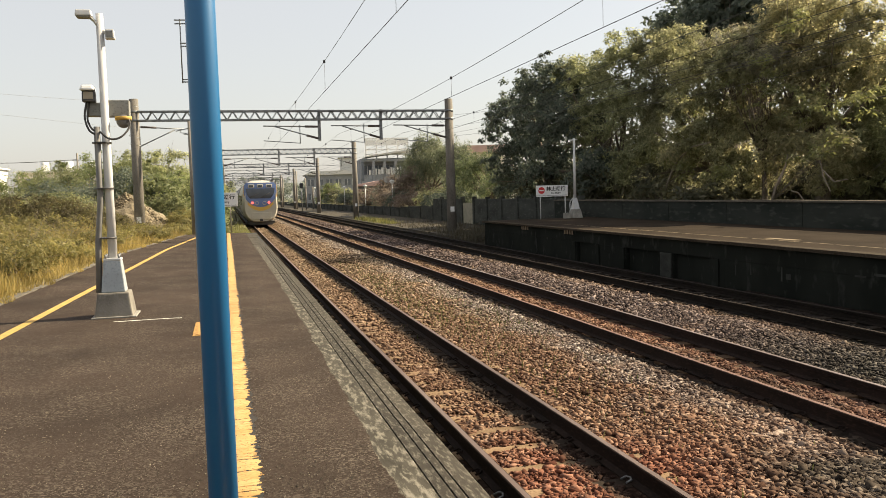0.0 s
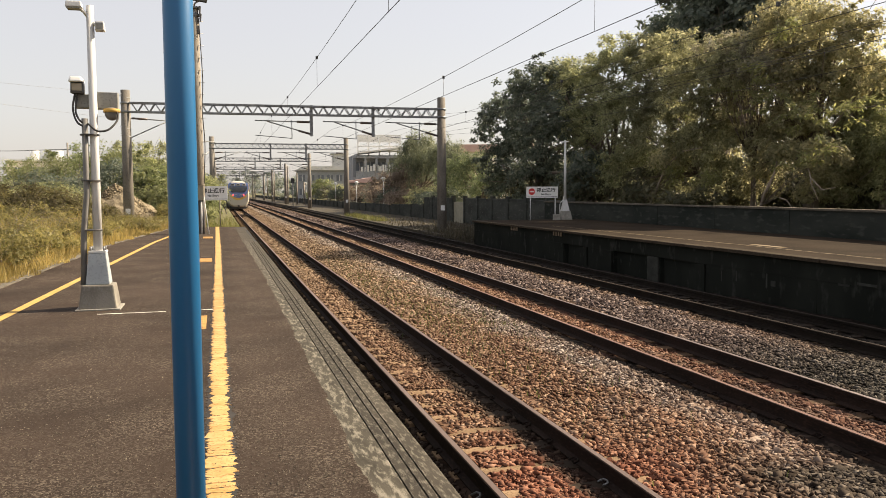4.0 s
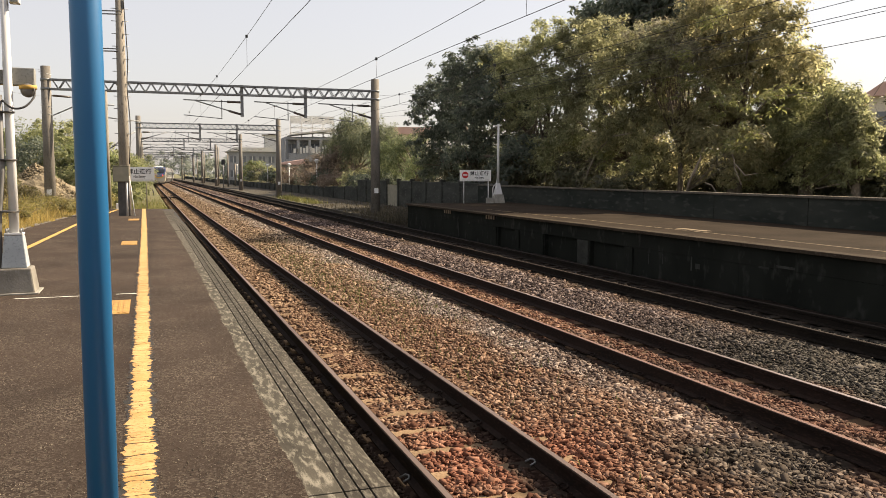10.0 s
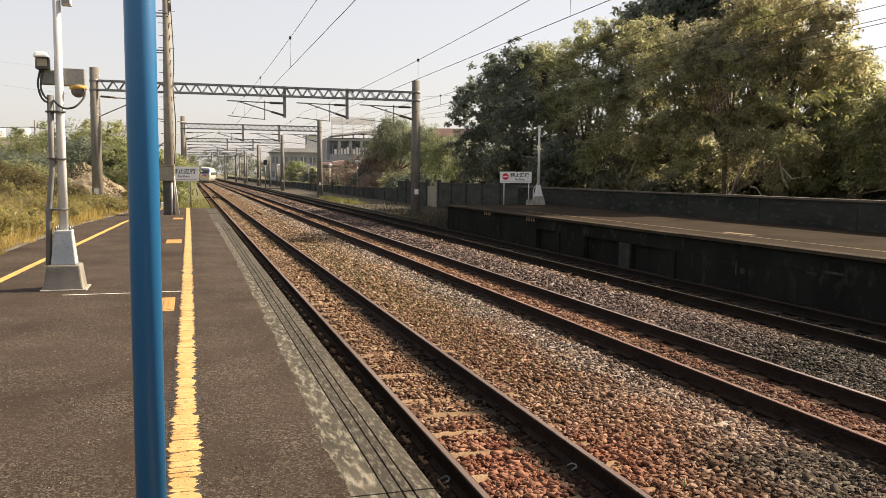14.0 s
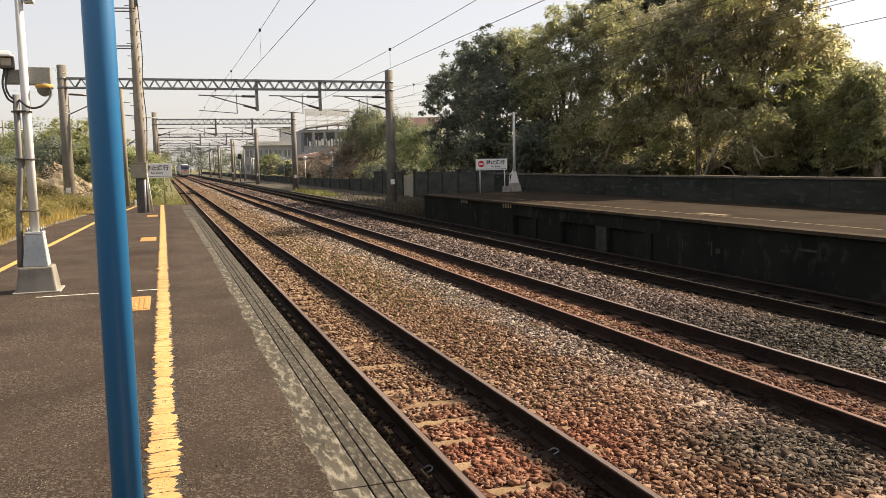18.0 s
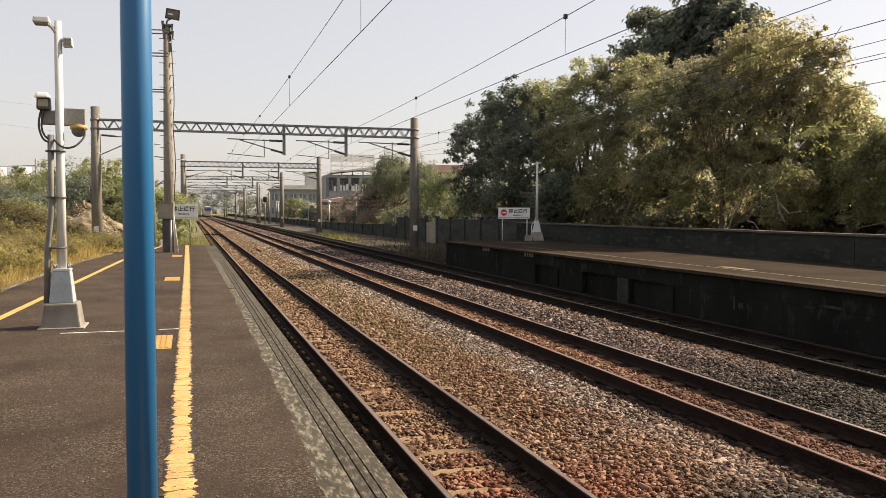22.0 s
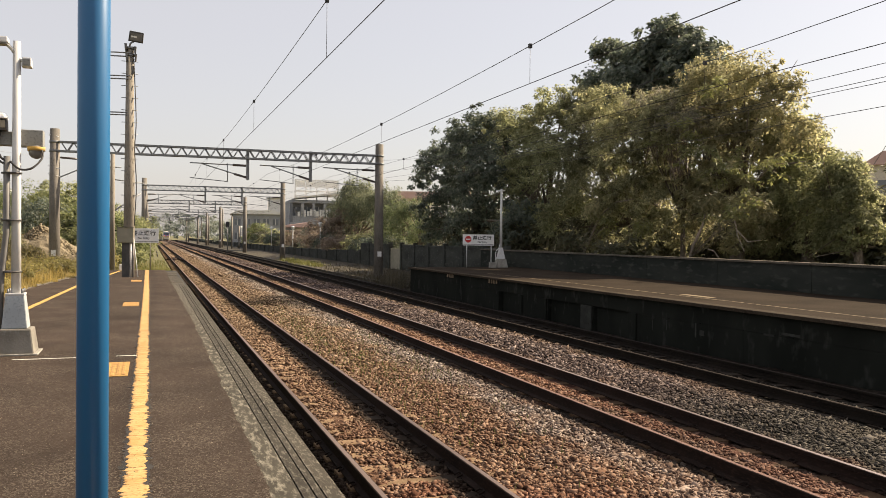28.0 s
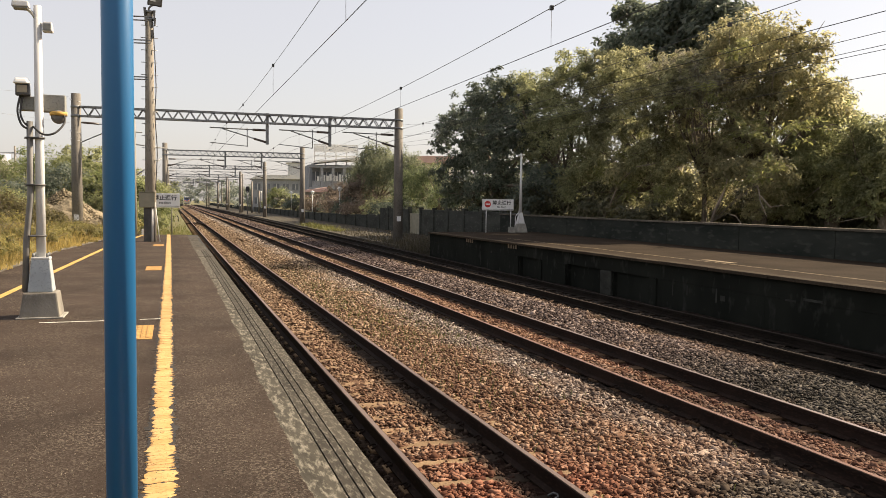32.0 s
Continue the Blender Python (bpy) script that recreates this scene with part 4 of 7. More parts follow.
def far_platform():
    X0, X1, Y0, Y1 = 11.52, 16.95, -20.0, 37.6
    p = thing("platform_opposite", "old raised platform with a worn edge, face coloured dark for shade, and openings under it", "platform", kind="structure")
    part("paving", box(B(), X0 + 0.32, X1, Y0, Y1, -0.25, 0.0), M["dirt"], p)
    for k in range(29):
        y0 = Y0 + 2 * k
        if y0 + 0.2 > Y1:
            break
        part("coping_slab", box(B(), X0, X0 + 0.315, y0 + 0.004, min(Y1, y0 + 1.996), -0.07, 0.004 + rng.normal(0, 0.002), 0.008), M["oldedge"], p)
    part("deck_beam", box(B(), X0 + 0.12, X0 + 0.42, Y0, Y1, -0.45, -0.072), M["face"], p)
    # low supports: three dark openings, the rest closed by slabs
    holes = ((18.6, 20.4), (21.1, 23.2), (25.4, 26.9))
    y = Y0
    for a, c in holes + ((Y1, Y1 + 1),):
        while y < a - 0.01:
            e = min(y + 3.8, a) if a - y < 5.5 else y + 3.8
            e = min(e, Y1)
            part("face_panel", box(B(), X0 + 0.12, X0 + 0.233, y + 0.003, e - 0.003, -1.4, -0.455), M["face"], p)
            y = e
        y = c
    for y0, y1 in ((20.45, 21.05), (23.25, 23.6), (18.2, 18.55), (25.05, 25.35), (26.95, 27.3)):
        part("support_pier", box(B(), X0 + 0.07, X0 + 0.115, y0, y1, -1.4, -0.455, 0.01), M["pier"] if y0 == 20.45 else M["face"], p, "pale streaked pier" if y0 == 20.45 else "")
    for y0, w, z0, z1 in ((15.78, 0.05, -0.78, -0.46), (15.5, 0.16, -0.72, -0.60), (16.9, 0.04, -0.74, -0.5), (12.6, 0.5, -0.42, -0.37), (13.3, 0.3, -0.48, -0.44), (17.5, 0.03, -0.8, -0.55), (29.6, 0.12, -0.5, -0.42)):
        part("lime_streak", box(B(), X0 + 0.114, X0 + 0.1185, y0, y0 + w, z0, z1), M["pier"], p, "pale streak of lime")
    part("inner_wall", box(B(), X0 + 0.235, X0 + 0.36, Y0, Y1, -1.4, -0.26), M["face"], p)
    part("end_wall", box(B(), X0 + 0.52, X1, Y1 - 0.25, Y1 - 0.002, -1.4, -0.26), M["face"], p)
    # worn pale line
    b = B()
    y = 4.0
    while y < 30:
        ln = rng.uniform(0.4, 1.6)
        x = 12.72 + rng.normal(0, 0.008)
        b.faces.new([b.verts.new(c) for c in ((x - 0.03, y, 0.004), (x + 0.03, y, 0.004), (x + 0.03, y + ln, 0.004), (x - 0.03, y + ln, 0.004))])
        y += ln + rng.uniform(0.02, 0.12)
    part("safety_line", b, M["faint2"], p, "worn pale safety line")
    part("patch", box(B(), 12.95, 13.18, 17.1, 18.3, -0.01, 0.005), M["faint2"], p, "worn yellow marking")
    # pale painted strokes on the edge face
    for y0 in (31.7, 27.2):
        for k in range(4):
            part("mark", box(B(), X0 + 0.105, X0 + 0.119, y0 + 0.22 * k, y0 + 0.22 * k + 0.11, -0.22, -0.078), M["faint"], p, "faint painted stroke")


def wall_east():
    w = thing("wall_east", "low dark weathered concrete wall behind the platform with a coping", "wall", kind="structure")
    for k in range(16):
        y0 = -18 + 4 * k
        if y0 > 38:
            break
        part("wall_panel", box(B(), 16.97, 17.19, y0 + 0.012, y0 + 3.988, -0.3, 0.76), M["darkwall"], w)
        part("coping", box(B(), 16.91, 17.25, y0 + 0.008, y0 + 3.992, 0.762, 0.835 + rng.normal(0, 0.006), 0.012), M["oldcap"], w)
    f = thing("wall_lineside", "dark panelled concrete wall along the railway with buttress posts", "wall", kind="structure")
    y = 40.0
    while y < 420:
        st = 3.2 if y < 71 else 5.0
        hi = 0.80 if y < 72 else -0.16 + 0.32 * math.exp(-(y - 72) / 14)
        if 59 < y + st / 2 < 62:  # a gate of pale boards
            part("gate", box(B(), 17.62, 17.68, y + 0.16, y + st - 0.16, -1.2, 0.55), M["olive"], f, "weathered olive gate")
        else:
            part("wall_panel", box(B(), 17.6, 17.72, y + 0.16, y + st - 0.16, -1.4, hi), M["linewall"], f)
            part("wall_cap", box(B(), 17.56, 17.76, y + 0.165, y + st - 0.165, hi + 0.002, hi + 0.07, 0.01, (0.7, 1)), M["linewall"], f)
        part("post", box(B(), 17.5, 17.8, y - 0.158, y + 0.158, -1.4, hi + (0.22 if y < 72 else 0.13), 0.03), M["linewall"], f)
        y += st


def bank():
    """Rough ground left of the near platform, behind the wall on the other side, and beyond the platform's end."""
    nx, ny = 70, 110
    xs, ys = -1.6 - np.linspace(0, 1, nx) ** 1.6 * 90, np.linspace(-15, 150, ny)
    X, Y = np.meshgrid(xs, ys)
    e = np.array([left_edge(min(float(v), PLAT_END)) for v in ys])[:, None]
    d = np.clip(e - 0.2 - X, 0, None)
    Z = -0.10 + 0.55 * (1 - np.exp(-d / 3.5)) + 0.10 * np.sin(X * 0.7 + 1) * np.sin(Y * 0.45)
    Z = np.where(X > e - 0.22, -0.6, Z)
    past = np.clip((Y - PLAT_END) / 6, 0, 1)
    Z = Z * (1 - past) + past * np.clip(-0.75 + 0.12 * d, -0.75, 0.4)
    i = np.arange(ny - 1)[:, None] * nx + np.arange(nx - 1)
    f = np.stack([i, i + nx, i + nx + 1, i + 1], -1).reshape(-1, 4)
    tagged(raw("grass_bank", np.stack([X, Y, Z], -1).reshape(-1, 3), f, M["soil"], smooth=True), "rough bank of dry golden grass and weeds beside the platform", "grass", kind="structure")
    b = B()
    box(b, 17.2, 120, -20, 38.4, -1.5, -0.15)
    box(b, 17.82, 120, 38.4, 430, -1.5, -0.15)
    tagged(part("verge_east", b, M["soil"]), "dark earth under the trees behind the wall", "ground", kind="structure")
    b = B()
    box(b, -1.6, 1.25, PLAT_END + 0.02, 430, -1.6, -0.75)
    tagged(part("verge_north", b, M["soil"]), "grassy strip beyond the end of the platform", "ground", kind="structure")
    b = B()
    box(b, 11.9, 17.7, 37.7, 430, -1.6, -1.02)
    tagged(part("verge_lineside", b, M["dryverge"]), "dry grassy strip between track and wall", "ground", kind="structure")


BED_OB = ground()
tracks()
switch_gear()
near_platform()
far_platform()
wall_east()
bank()


# ---- things on and beside the near platform ----
def blue_post():
    t = thing("platform_post", "glossy blue painted round steel post standing on the platform", "post", m=pose(-0.129, 2.409, 0))
    part("shaft", tube(B(), [(0, 0, 0.012), (0, 0, 3.6)], 0.0405, 32), M["blue"], t)
    part("base_plate", box(B(), -0.09, 0.09, -0.09, 0.09, 0.0, 0.012, 0.003), M["blue"], t)
    part("bracket", box(B(), 0.038, 0.09, -0.02, 0.02, 2.42, 2.7, 0.004), M["black"], t, "black bracket near the top of the post")


def camera_lamp():
    """The pale lamp and camera mast on its concrete foot."""
    x, y = -1.46, 10.86
    t = thing("lamp_mast", "pale steel lamp and camera mast on a tapered concrete foot", "lamp post", m=pose(x, y, 0))
    part("foundation", box(B(), -0.22, 0.22, -0.22, 0.22, 0.012, 0.30, 0.018, (0.82, 0.82)), M["concrete"], t, "tapered concrete foot")
    part("mortar_skirt", box(B(), -0.25, 0.26, -0.25, 0.25, 0.0, 0.018, 0.006), M["pale"], t)
    part("pedestal", box(B(), -0.138, 0.138, -0.135, 0.135, 0.302, 0.68, 0.012, (0.72, 0.72)), M["bluegrey"], t, "pale steel pedestal")
    part("flange", box(B(), -0.10, 0.10, -0.10, 0.10, 0.682, 0.71, 0.006), M["white"], t)
    for sx in (-1, 1):
        for sy in (-1, 1):
            part("bolt", tube(B(), [(sx * 0.075, sy * 0.075, 0.71), (sx * 0.075, sy * 0.075, 0.76)], 0.014, 6), M["galv"], t)
    part("pole", tube(B(), [(0, 0, 0.70), (0, 0, 1.9), (0, 0, 3.645)], [0.054, 0.050, 0.043], 20), M["white"], t, "pale round steel pole")
    part("conduit", tube(B(), [(-0.17, -0.05, 0.30), (-0.15, -0.05, 0.9), (-0.10, -0.04, 1.4), (-0.095, -0.04, 2.30)], 0.036, 12), M["pipe"], t, "dark grey cable conduit")
    for z in (0.95, 1.55, 2.1):
        part("strap", tube(B(), [(-0.05, 0, z), (-0.05, 0, z + 0.018)], 0.112, 16), M["darksteel"], t)
    # street light heads at the top
    h = part("lamp_arm", tube(B(), [(0, 0, 3.47), (-0.06, -0.03, 3.56), (-0.11, -0.05, 3.60)], 0.020, 8), M["white"], t)
    part("lamp_head", box(B(), -0.255, -0.07, -0.16, 0.02, 3.595, 3.665, 0.014, (0.9, 0.85)), M["white"], t, "flat pale lamp head")
    part("lens", box(B(), -0.24, -0.085, -0.145, 0.005, 3.580, 3.594), M["greybox"], h)
    k = part("lamp_arm", tube(B(), [(0, 0, 3.47), (0.08, -0.03, 3.40)], 0.020, 8), M["white"], t)
    part("lamp_head", box(B(), 0.055, 0.165, -0.09, 0.06, 3.345, 3.455, 0.012, (0.85, 0.8)), M["white"], t, "small pale lamp head")
    part("lens", box(B(), 0.07, 0.15, -0.096, -0.091, 3.355, 3.43), M["greybox"], k)
    # camera boxes
    bx = part("control_box", box(B(), -0.215, -0.002, 0.056, 0.20, 2.435, 2.60, 0.01), M["greybox"], t, "grey steel control box")
    part("lid", box(B(), -0.205, -0.012, 0.050, 0.055, 2.445, 2.59), M["greybox"], bx)
    bx = part("control_box", box(B(), 0.002, 0.275, 0.056, 0.22, 2.43, 2.63, 0.01), M["greybox"], t, "grey steel control box")
    part("lid", box(B(), 0.012, 0.265, 0.050, 0.055, 2.44, 2.62), M["greybox"], bx)
    d = part("dome_camera", B_dome(0.20, 0.08, 2.385, 0.085), M["pipe"], t, "dark dome camera under a pale collar")
    part("collar", tube(B(), [(0.20, 0.08, 2.385), (0.20, 0.08, 2.43)], 0.098, 20), M["yellow2"], d, "yellowed collar")
    fl = part("flood_lamp", box(B(), -0.245, -0.095, -0.05, 0.09, 2.60, 2.73, 0.012, (0.95, 0.9)), M["darksteel"], t, "small floodlight with a pale hood")
    part("hood", box(B(), -0.265, -0.09, -0.10, 0.10, 2.732, 2.80, 0.022, (0.72, 0.7)), M["sign"], fl, "pale hood")
    part("glass", box(B(), -0.225, -0.115, -0.056, -0.051, 2.63, 2.715), M["cream"], fl, "warm cream lamp glass")
    for pts in ([(-0.20, 0.02, 2.61), (-0.225, -0.02, 2.42), (-0.18, -0.06, 2.26), (-0.10, -0.06, 2.20)],
                [(-0.17, 0.02, 2.61), (-0.195, -0.02, 2.40), (-0.15, -0.06, 2.28), (-0.09, -0.06, 2.24)],
                [(0.255, 0.04, 2.43), (0.275, -0.02, 2.30), (0.18, -0.10, 2.17), (0.05, -0.1, 2.15), (-0.06, -0.06, 2.24)]):
        part("cable", tube(B(), smooth_line(pts), 0.012, 8), M["rubber"], t, "drooping black cable")


def B_dome(x, y, z, r):
    bm = B()
    bmesh.ops.create_uvsphere(bm, u_segments=20, v_segments=10, radius=r, matrix=Matrix.Translation((x, y, z - 0.01)))
    for f in bm.faces:
        f.smooth = True
    return bm


def smooth_line(pts, n=6):
    """A soft curve through points."""
    p = [Vector(q) for q in pts]
    p = [p[0] * 2 - p[1]] + p + [p[-1] * 2 - p[-2]]
    out = []
    for a, b, c, d in zip(p, p[1:], p[2:], p[3:]):
        for k in range(n):
            t = k / n
            out.append(0.5 * ((2 * b) + (c - a) * t + (2 * a - 5 * b + 4 * c - d) * t * t + (3 * b - a - 3 * c + d) * t ** 3))
    return out + [p[-2]]


def utility_pole():
    x, y = -0.63, 29.5
    t = thing("utility_pole", "tall weathered concrete pole with a floodlight, brackets and step bars", "pole", m=pose(x, y, 0))
    part("shaft", tube(B(), [(0, 0, 0), (0, 0, 2.5), (0, 0, 7.55)], [0.185, 0.17, 0.115], 20), M["polec"], t)
    part("base_sleeve", box(B(), -0.22, 0.02, -0.26, -0.15, 0, 1.2, 0.01), M["darksteel"], t, "dark cable duct on the foot of the pole")
    part("base_pipe", tube(B(), [(0.05, -0.2, 0), (0.05, -0.2, 1.2)], 0.04, 10), M["white"], t, "white pipe")
    part("base_pipe", tube(B(), [(0.12, -0.19, 0), (0.12, -0.19, 1.2)], 0.03, 10), M["pipe"], t)
    c = part("switch_box", box(B(), -0.36, 0.14, -0.36, -0.20, 1.13, 1.63, 0.012), M["olive"], t, "olive grey steel switch box")
    part("door", box(B(), -0.34, 0.12, -0.372, -0.362, 1.15, 1.61, 0.003), M["olive"], c)
    part("roof", box(B(), -0.38, 0.16, -0.39, -0.19, 1.632, 1.65, 0.004), M["olive"], c)
    for k in range(13):
        z = 2.3 + k * 0.40
        part("step_bar", tube(B(), [(-0.26, -0.1, z), (0.26, -0.1, z)], 0.012, 6), M["galv"], t)
    for z in (7.38, 7.26, 6.62, 6.52, 5.42, 5.34):
        part("bracket_arm", tube(B(), [(-0.88 if z > 7 else -0.72, 0, z), (0.05, -0.12, z)], 0.022, 6), M["galv"], t, "galvanised bracket arm")
    for dx, z0, z1 in ((-0.70, 5.3, 7.42),):
        part("bracket_upright", tube(B(), [(dx, 0, z0), (dx, 0, z1)], 0.022, 6), M["galv"], t)
    part("cable", tube(B(), smooth_line([(0.12, -0.14, 7.2), (0.2, -0.16, 5.2), (0.16, -0.18, 4.2), (0.22, -0.18, 3.0), (0.16, -0.19, 1.7)]), 0.018, 6), M["rubber"], t, "loose black cable")
    for z in (7.28, 7.52):
        part("top_clamp", tube(B(), [(0, 0, z), (0, 0, z + 0.07)], 0.15, 14), M["galv"], t, "steel clamp band")
    for dx, dz in ((-0.17, 7.58), (0.20, 7.50), (0.22, 7.26), (-0.13, 7.26), (0.13, 6.86)):
        part("old_bracket", box(B(), dx * 0.8 - 0.022, dx * 0.8 + 0.022, -0.15, -0.03, dz - 0.16, dz + 0.10, 0.01, (2.0, 1.0)), M["pipe"], t, "weathered steel bracket")
    part("swivel_arm", tube(B(), smooth_line([(0.0, -0.05, 7.5), (0.0, -0.14, 7.66), (0.12, -0.16, 7.76)]), 0.03, 8), M["galv"], t)
    f = part("floodlight", box(B(), -0.23, 0.23, -0.10, 0.09, -0.17, 0.17, 0.022, (0.96, 0.8)), M["darksteel"], t, "square floodlight tilted on the pole top")
    f.matrix_basis = pose(0.19, -0.15, 7.91, 14, 7, 0)
    part("glass", box(B(), -0.185, 0.185, -0.112, -0.102, -0.125, 0.125), M["pipe"], f, "dim grey glass")
    part("label_plate", box(B(), -0.15, 0.02, -0.118, -0.113, -0.03, 0.02), M["sign"], f, "pale maker's plate")
    part("stay", tube(B(), [(0.28, -0.3, 0.0), (0.14, -0.1, 1.3)], 0.018, 6), M["white"], t, "pale stay rod")
    b = thing("small_box", "small white utility box at the platform's end", "utility box", m=pose(-1.0, 34.7, 0))
    part("body", box(B(), -0.09, 0.09, -0.08, 0.08, 0, 0.24, 0.015), M["sign"], b)


def no_entry_sign(m, feet, width, z0, z1, post="white"):
    t = thing("no_entry_sign", "white no entry sign with a red disc on two posts", "sign", "no entry signs", m)
    w = width / 2
    bd = part("board", box(B(), -w, w, -0.015, 0.015, z0, z1, 0.004), M["sign"], t, "white sign board")
    part("border", box(B(), -w + 0.03, w - 0.03, -0.0195, -0.0155, z0 + 0.045, z0 + 0.06), M["darksteel"], bd)
    for dx in feet:
        part("post", tube(B(), [(dx, 0.04, 0.0), (dx, 0.04, z1 - 0.05)], 0.026, 10), M[post], t, "slim steel post")
    zc = (z0 + z1) / 2 + 0.03
    r = (z1 - z0) * 0.30
    part("disc", tube(B(), [(-w + 0.27, -0.016, zc), (-w + 0.27, -0.021, zc)], r, 28), M["red"], bd, "red disc")
    part("disc_bar", box(B(), -w + 0.27 - r * 0.7, -w + 0.27 + r * 0.7, -0.026, -0.0215, zc - r * 0.17, zc + r * 0.17), M["sign"], bd)
    lettering("lettering", "禁止通行", 0.21, M["black"], bd, pose(0.19, -0.018, zc + 0.06, 90), width * 0.60)
    lettering("lettering", "No Entry", 0.12, M["black"], bd, pose(0.19, -0.018, zc - 0.13, 90), width * 0.30)
    return t


def far_lamp():
    t = thing("lamp_mast", "slim pale lamp mast on a concrete foot on the opposite platform", "lamp post", m=pose(16.0, 37.0, 0))
    part("foundation", box(B(), -0.27, 0.27, -0.27, 0.27, 0, 0.42, 0.02, (0.75, 0.75)), M["pale"], t, "tapered concrete foot")
    part("pedestal", box(B(), -0.17, 0.17, -0.17, 0.17, 0.422, 0.95, 0.015, (0.45, 0.45)), M["white"], t)
    part("pole", tube(B(), [(0, 0, 0.95), (0, 0, 3.78)], [0.07, 0.05], 14), M["white"], t)
    part("cross_arm", tube(B(), [(-0.22, 0, 3.68), (0.16, 0, 3.72)], 0.03, 8), M["white"], t)
    part("conduit", tube(B(), smooth_line([(-0.3, -0.1, 0.35), (-0.3, -0.1, 0.75), (-0.12, -0.05, 0.95), (-0.06, 0, 1.1)]), 0.025, 8), M["white"], t)
    b = thing("utility_box", "small pale concrete box beside the sign post", "utility box", m=pose(15.48, 36.8, 0))
    part("body", box(B(), -0.14, 0.14, -0.12, 0.12, 0, 0.26, 0.012), M["pale"], b)


# ---- overhead line ----
GANTRIES = (48.0, 86.0, 122.0, 166.0, 207.0, 246.0)


def gantry(y, xl, xr, first):
    t = thing("catenary_gantry", "concrete masts with a grey lattice beam over the tracks", "gantry", "overhead line gantries", pose(0, y, 0))
    for x in (xl, xr):
        m = part("mast", tube(B(), [(x, 0, -1.4), (x, 0, 6.9)], [0.29, 0.235], 18), M["mastc"], t, "round weathered concrete mast")
        part("band", tube(B(), [(x, 0, 6.15), (x, 0, 6.27)], 0.262, 18), M["galv"], m)
        part("band", tube(B(), [(x, 0, 5.68), (x, 0, 5.80)], 0.266, 18), M["galv"], m)
        part("plate", box(B(), x - 0.14, x + 0.10, -0.30, -0.275, 0.25, 0.55), M["sign"], m, "small white plate")
    lo, hi = 5.74, 6.22
    for z in (lo, hi):
        for dy in (-0.18, 0.18):
            part("chord", box(B(), xl + 0.2, xr - 0.2, dy - 0.045, dy + 0.045, z - 0.045, z + 0.045), M["galv"], t)
    n = int((xr - xl) / 0.31)
    for dy in (-0.18, 0.18):
        for k in range(n):
            a, c = xl + 0.3 + (xr - xl - 0.6) * k / n, xl + 0.3 + (xr - xl - 0.6) * (k + 1) / n
            z0, z1 = (lo, hi) if k % 2 else (hi, lo)
            part("lacing_bar", tube(B(), [(a, dy, z0), (c, dy, z1)], 0.026, 4), M["galv"], t)
    arms = ((5.2, TRACKS[0]), (8.75, TRACKS[1]))
    for dx, tx in arms:
        part("drop_post", box(B(), dx - 0.08, dx + 0.08, -0.08, 0.08, 4.55, 6.30, 0.01), M["galv"], t, "steel drop post")
        bracket(t, dx, tx)
    bracket(t, xr - 0.25, TRACKS[2])
    if first:
        b = part("wire_bracket", tube(B(), [(xl + 0.22, 0, 5.41), (-2.19, 0, 5.27)], 0.03, 8), M["galv"], t, "tubular wire bracket")
        part("insulator", tube(B(), [(xl + 0.3, 0, 5.405), (-3.6, 0, 5.36)], 0.055, 10), M["insul"], b)
        part("stay", tube(B(), [(xl + 0.22, 0, 4.36), (-2.64, 0, 5.24)], 0.03, 8), M["galv"], b)
        for z in (6.55, 4.9, 4.5):
            part("cable_tie", tube(B(), [(xl - 0.3, -0.1, z + 0.05), (xl + 0.28, -0.28, z - 0.12)], 0.02, 6), M["white"], t)
    else:
        bracket(t, xl + 0.25, TRACKS[0] - 0.3, 1)


def bracket(t, dx, tx, side=-1):
    """A hinged bracket from a post at dx that holds the wires over the track at tx."""
    e = tx + side * 0.5
    b = part("wire_bracket", tube(B(), [(dx, 0, 5.34), (e, 0, 5.40)], 0.032, 8), M["galv"], t, "tubular wire bracket")
    part("insulator", tube(B(), [(dx - 0.1 * (dx > e) + 0.1 * (dx < e), 0, 5.34), (dx + (e - dx) * 0.26, 0, 5.355)], 0.065, 10), M["insul"], b)
    part("stay", tube(B(), [(dx, 0, 4.66), (tx + (0.15 if dx > e else -0.15), 0, 5.36)], 0.032, 8), M["galv"], b)
    q = dx + (tx - dx) * 0.28
    part("insulator", tube(B(), [(dx, 0, 4.66), (q, 0, 4.66 + 0.70 * 0.28)], 0.062, 10), M["insul"], b)
    r = dx + (tx - dx) * 0.42
    part("drop_rod", tube(B(), [(r, 0, 5.46), (r, 0, 4.40)], 0.026, 6), M["galv"], b)
    part("steady_arm", tube(B(), [(r, 0, 4.42), (tx - (0.5 if dx > e else -0.5), 0, 4.58), ], 0.024, 6), M["galv"], b)


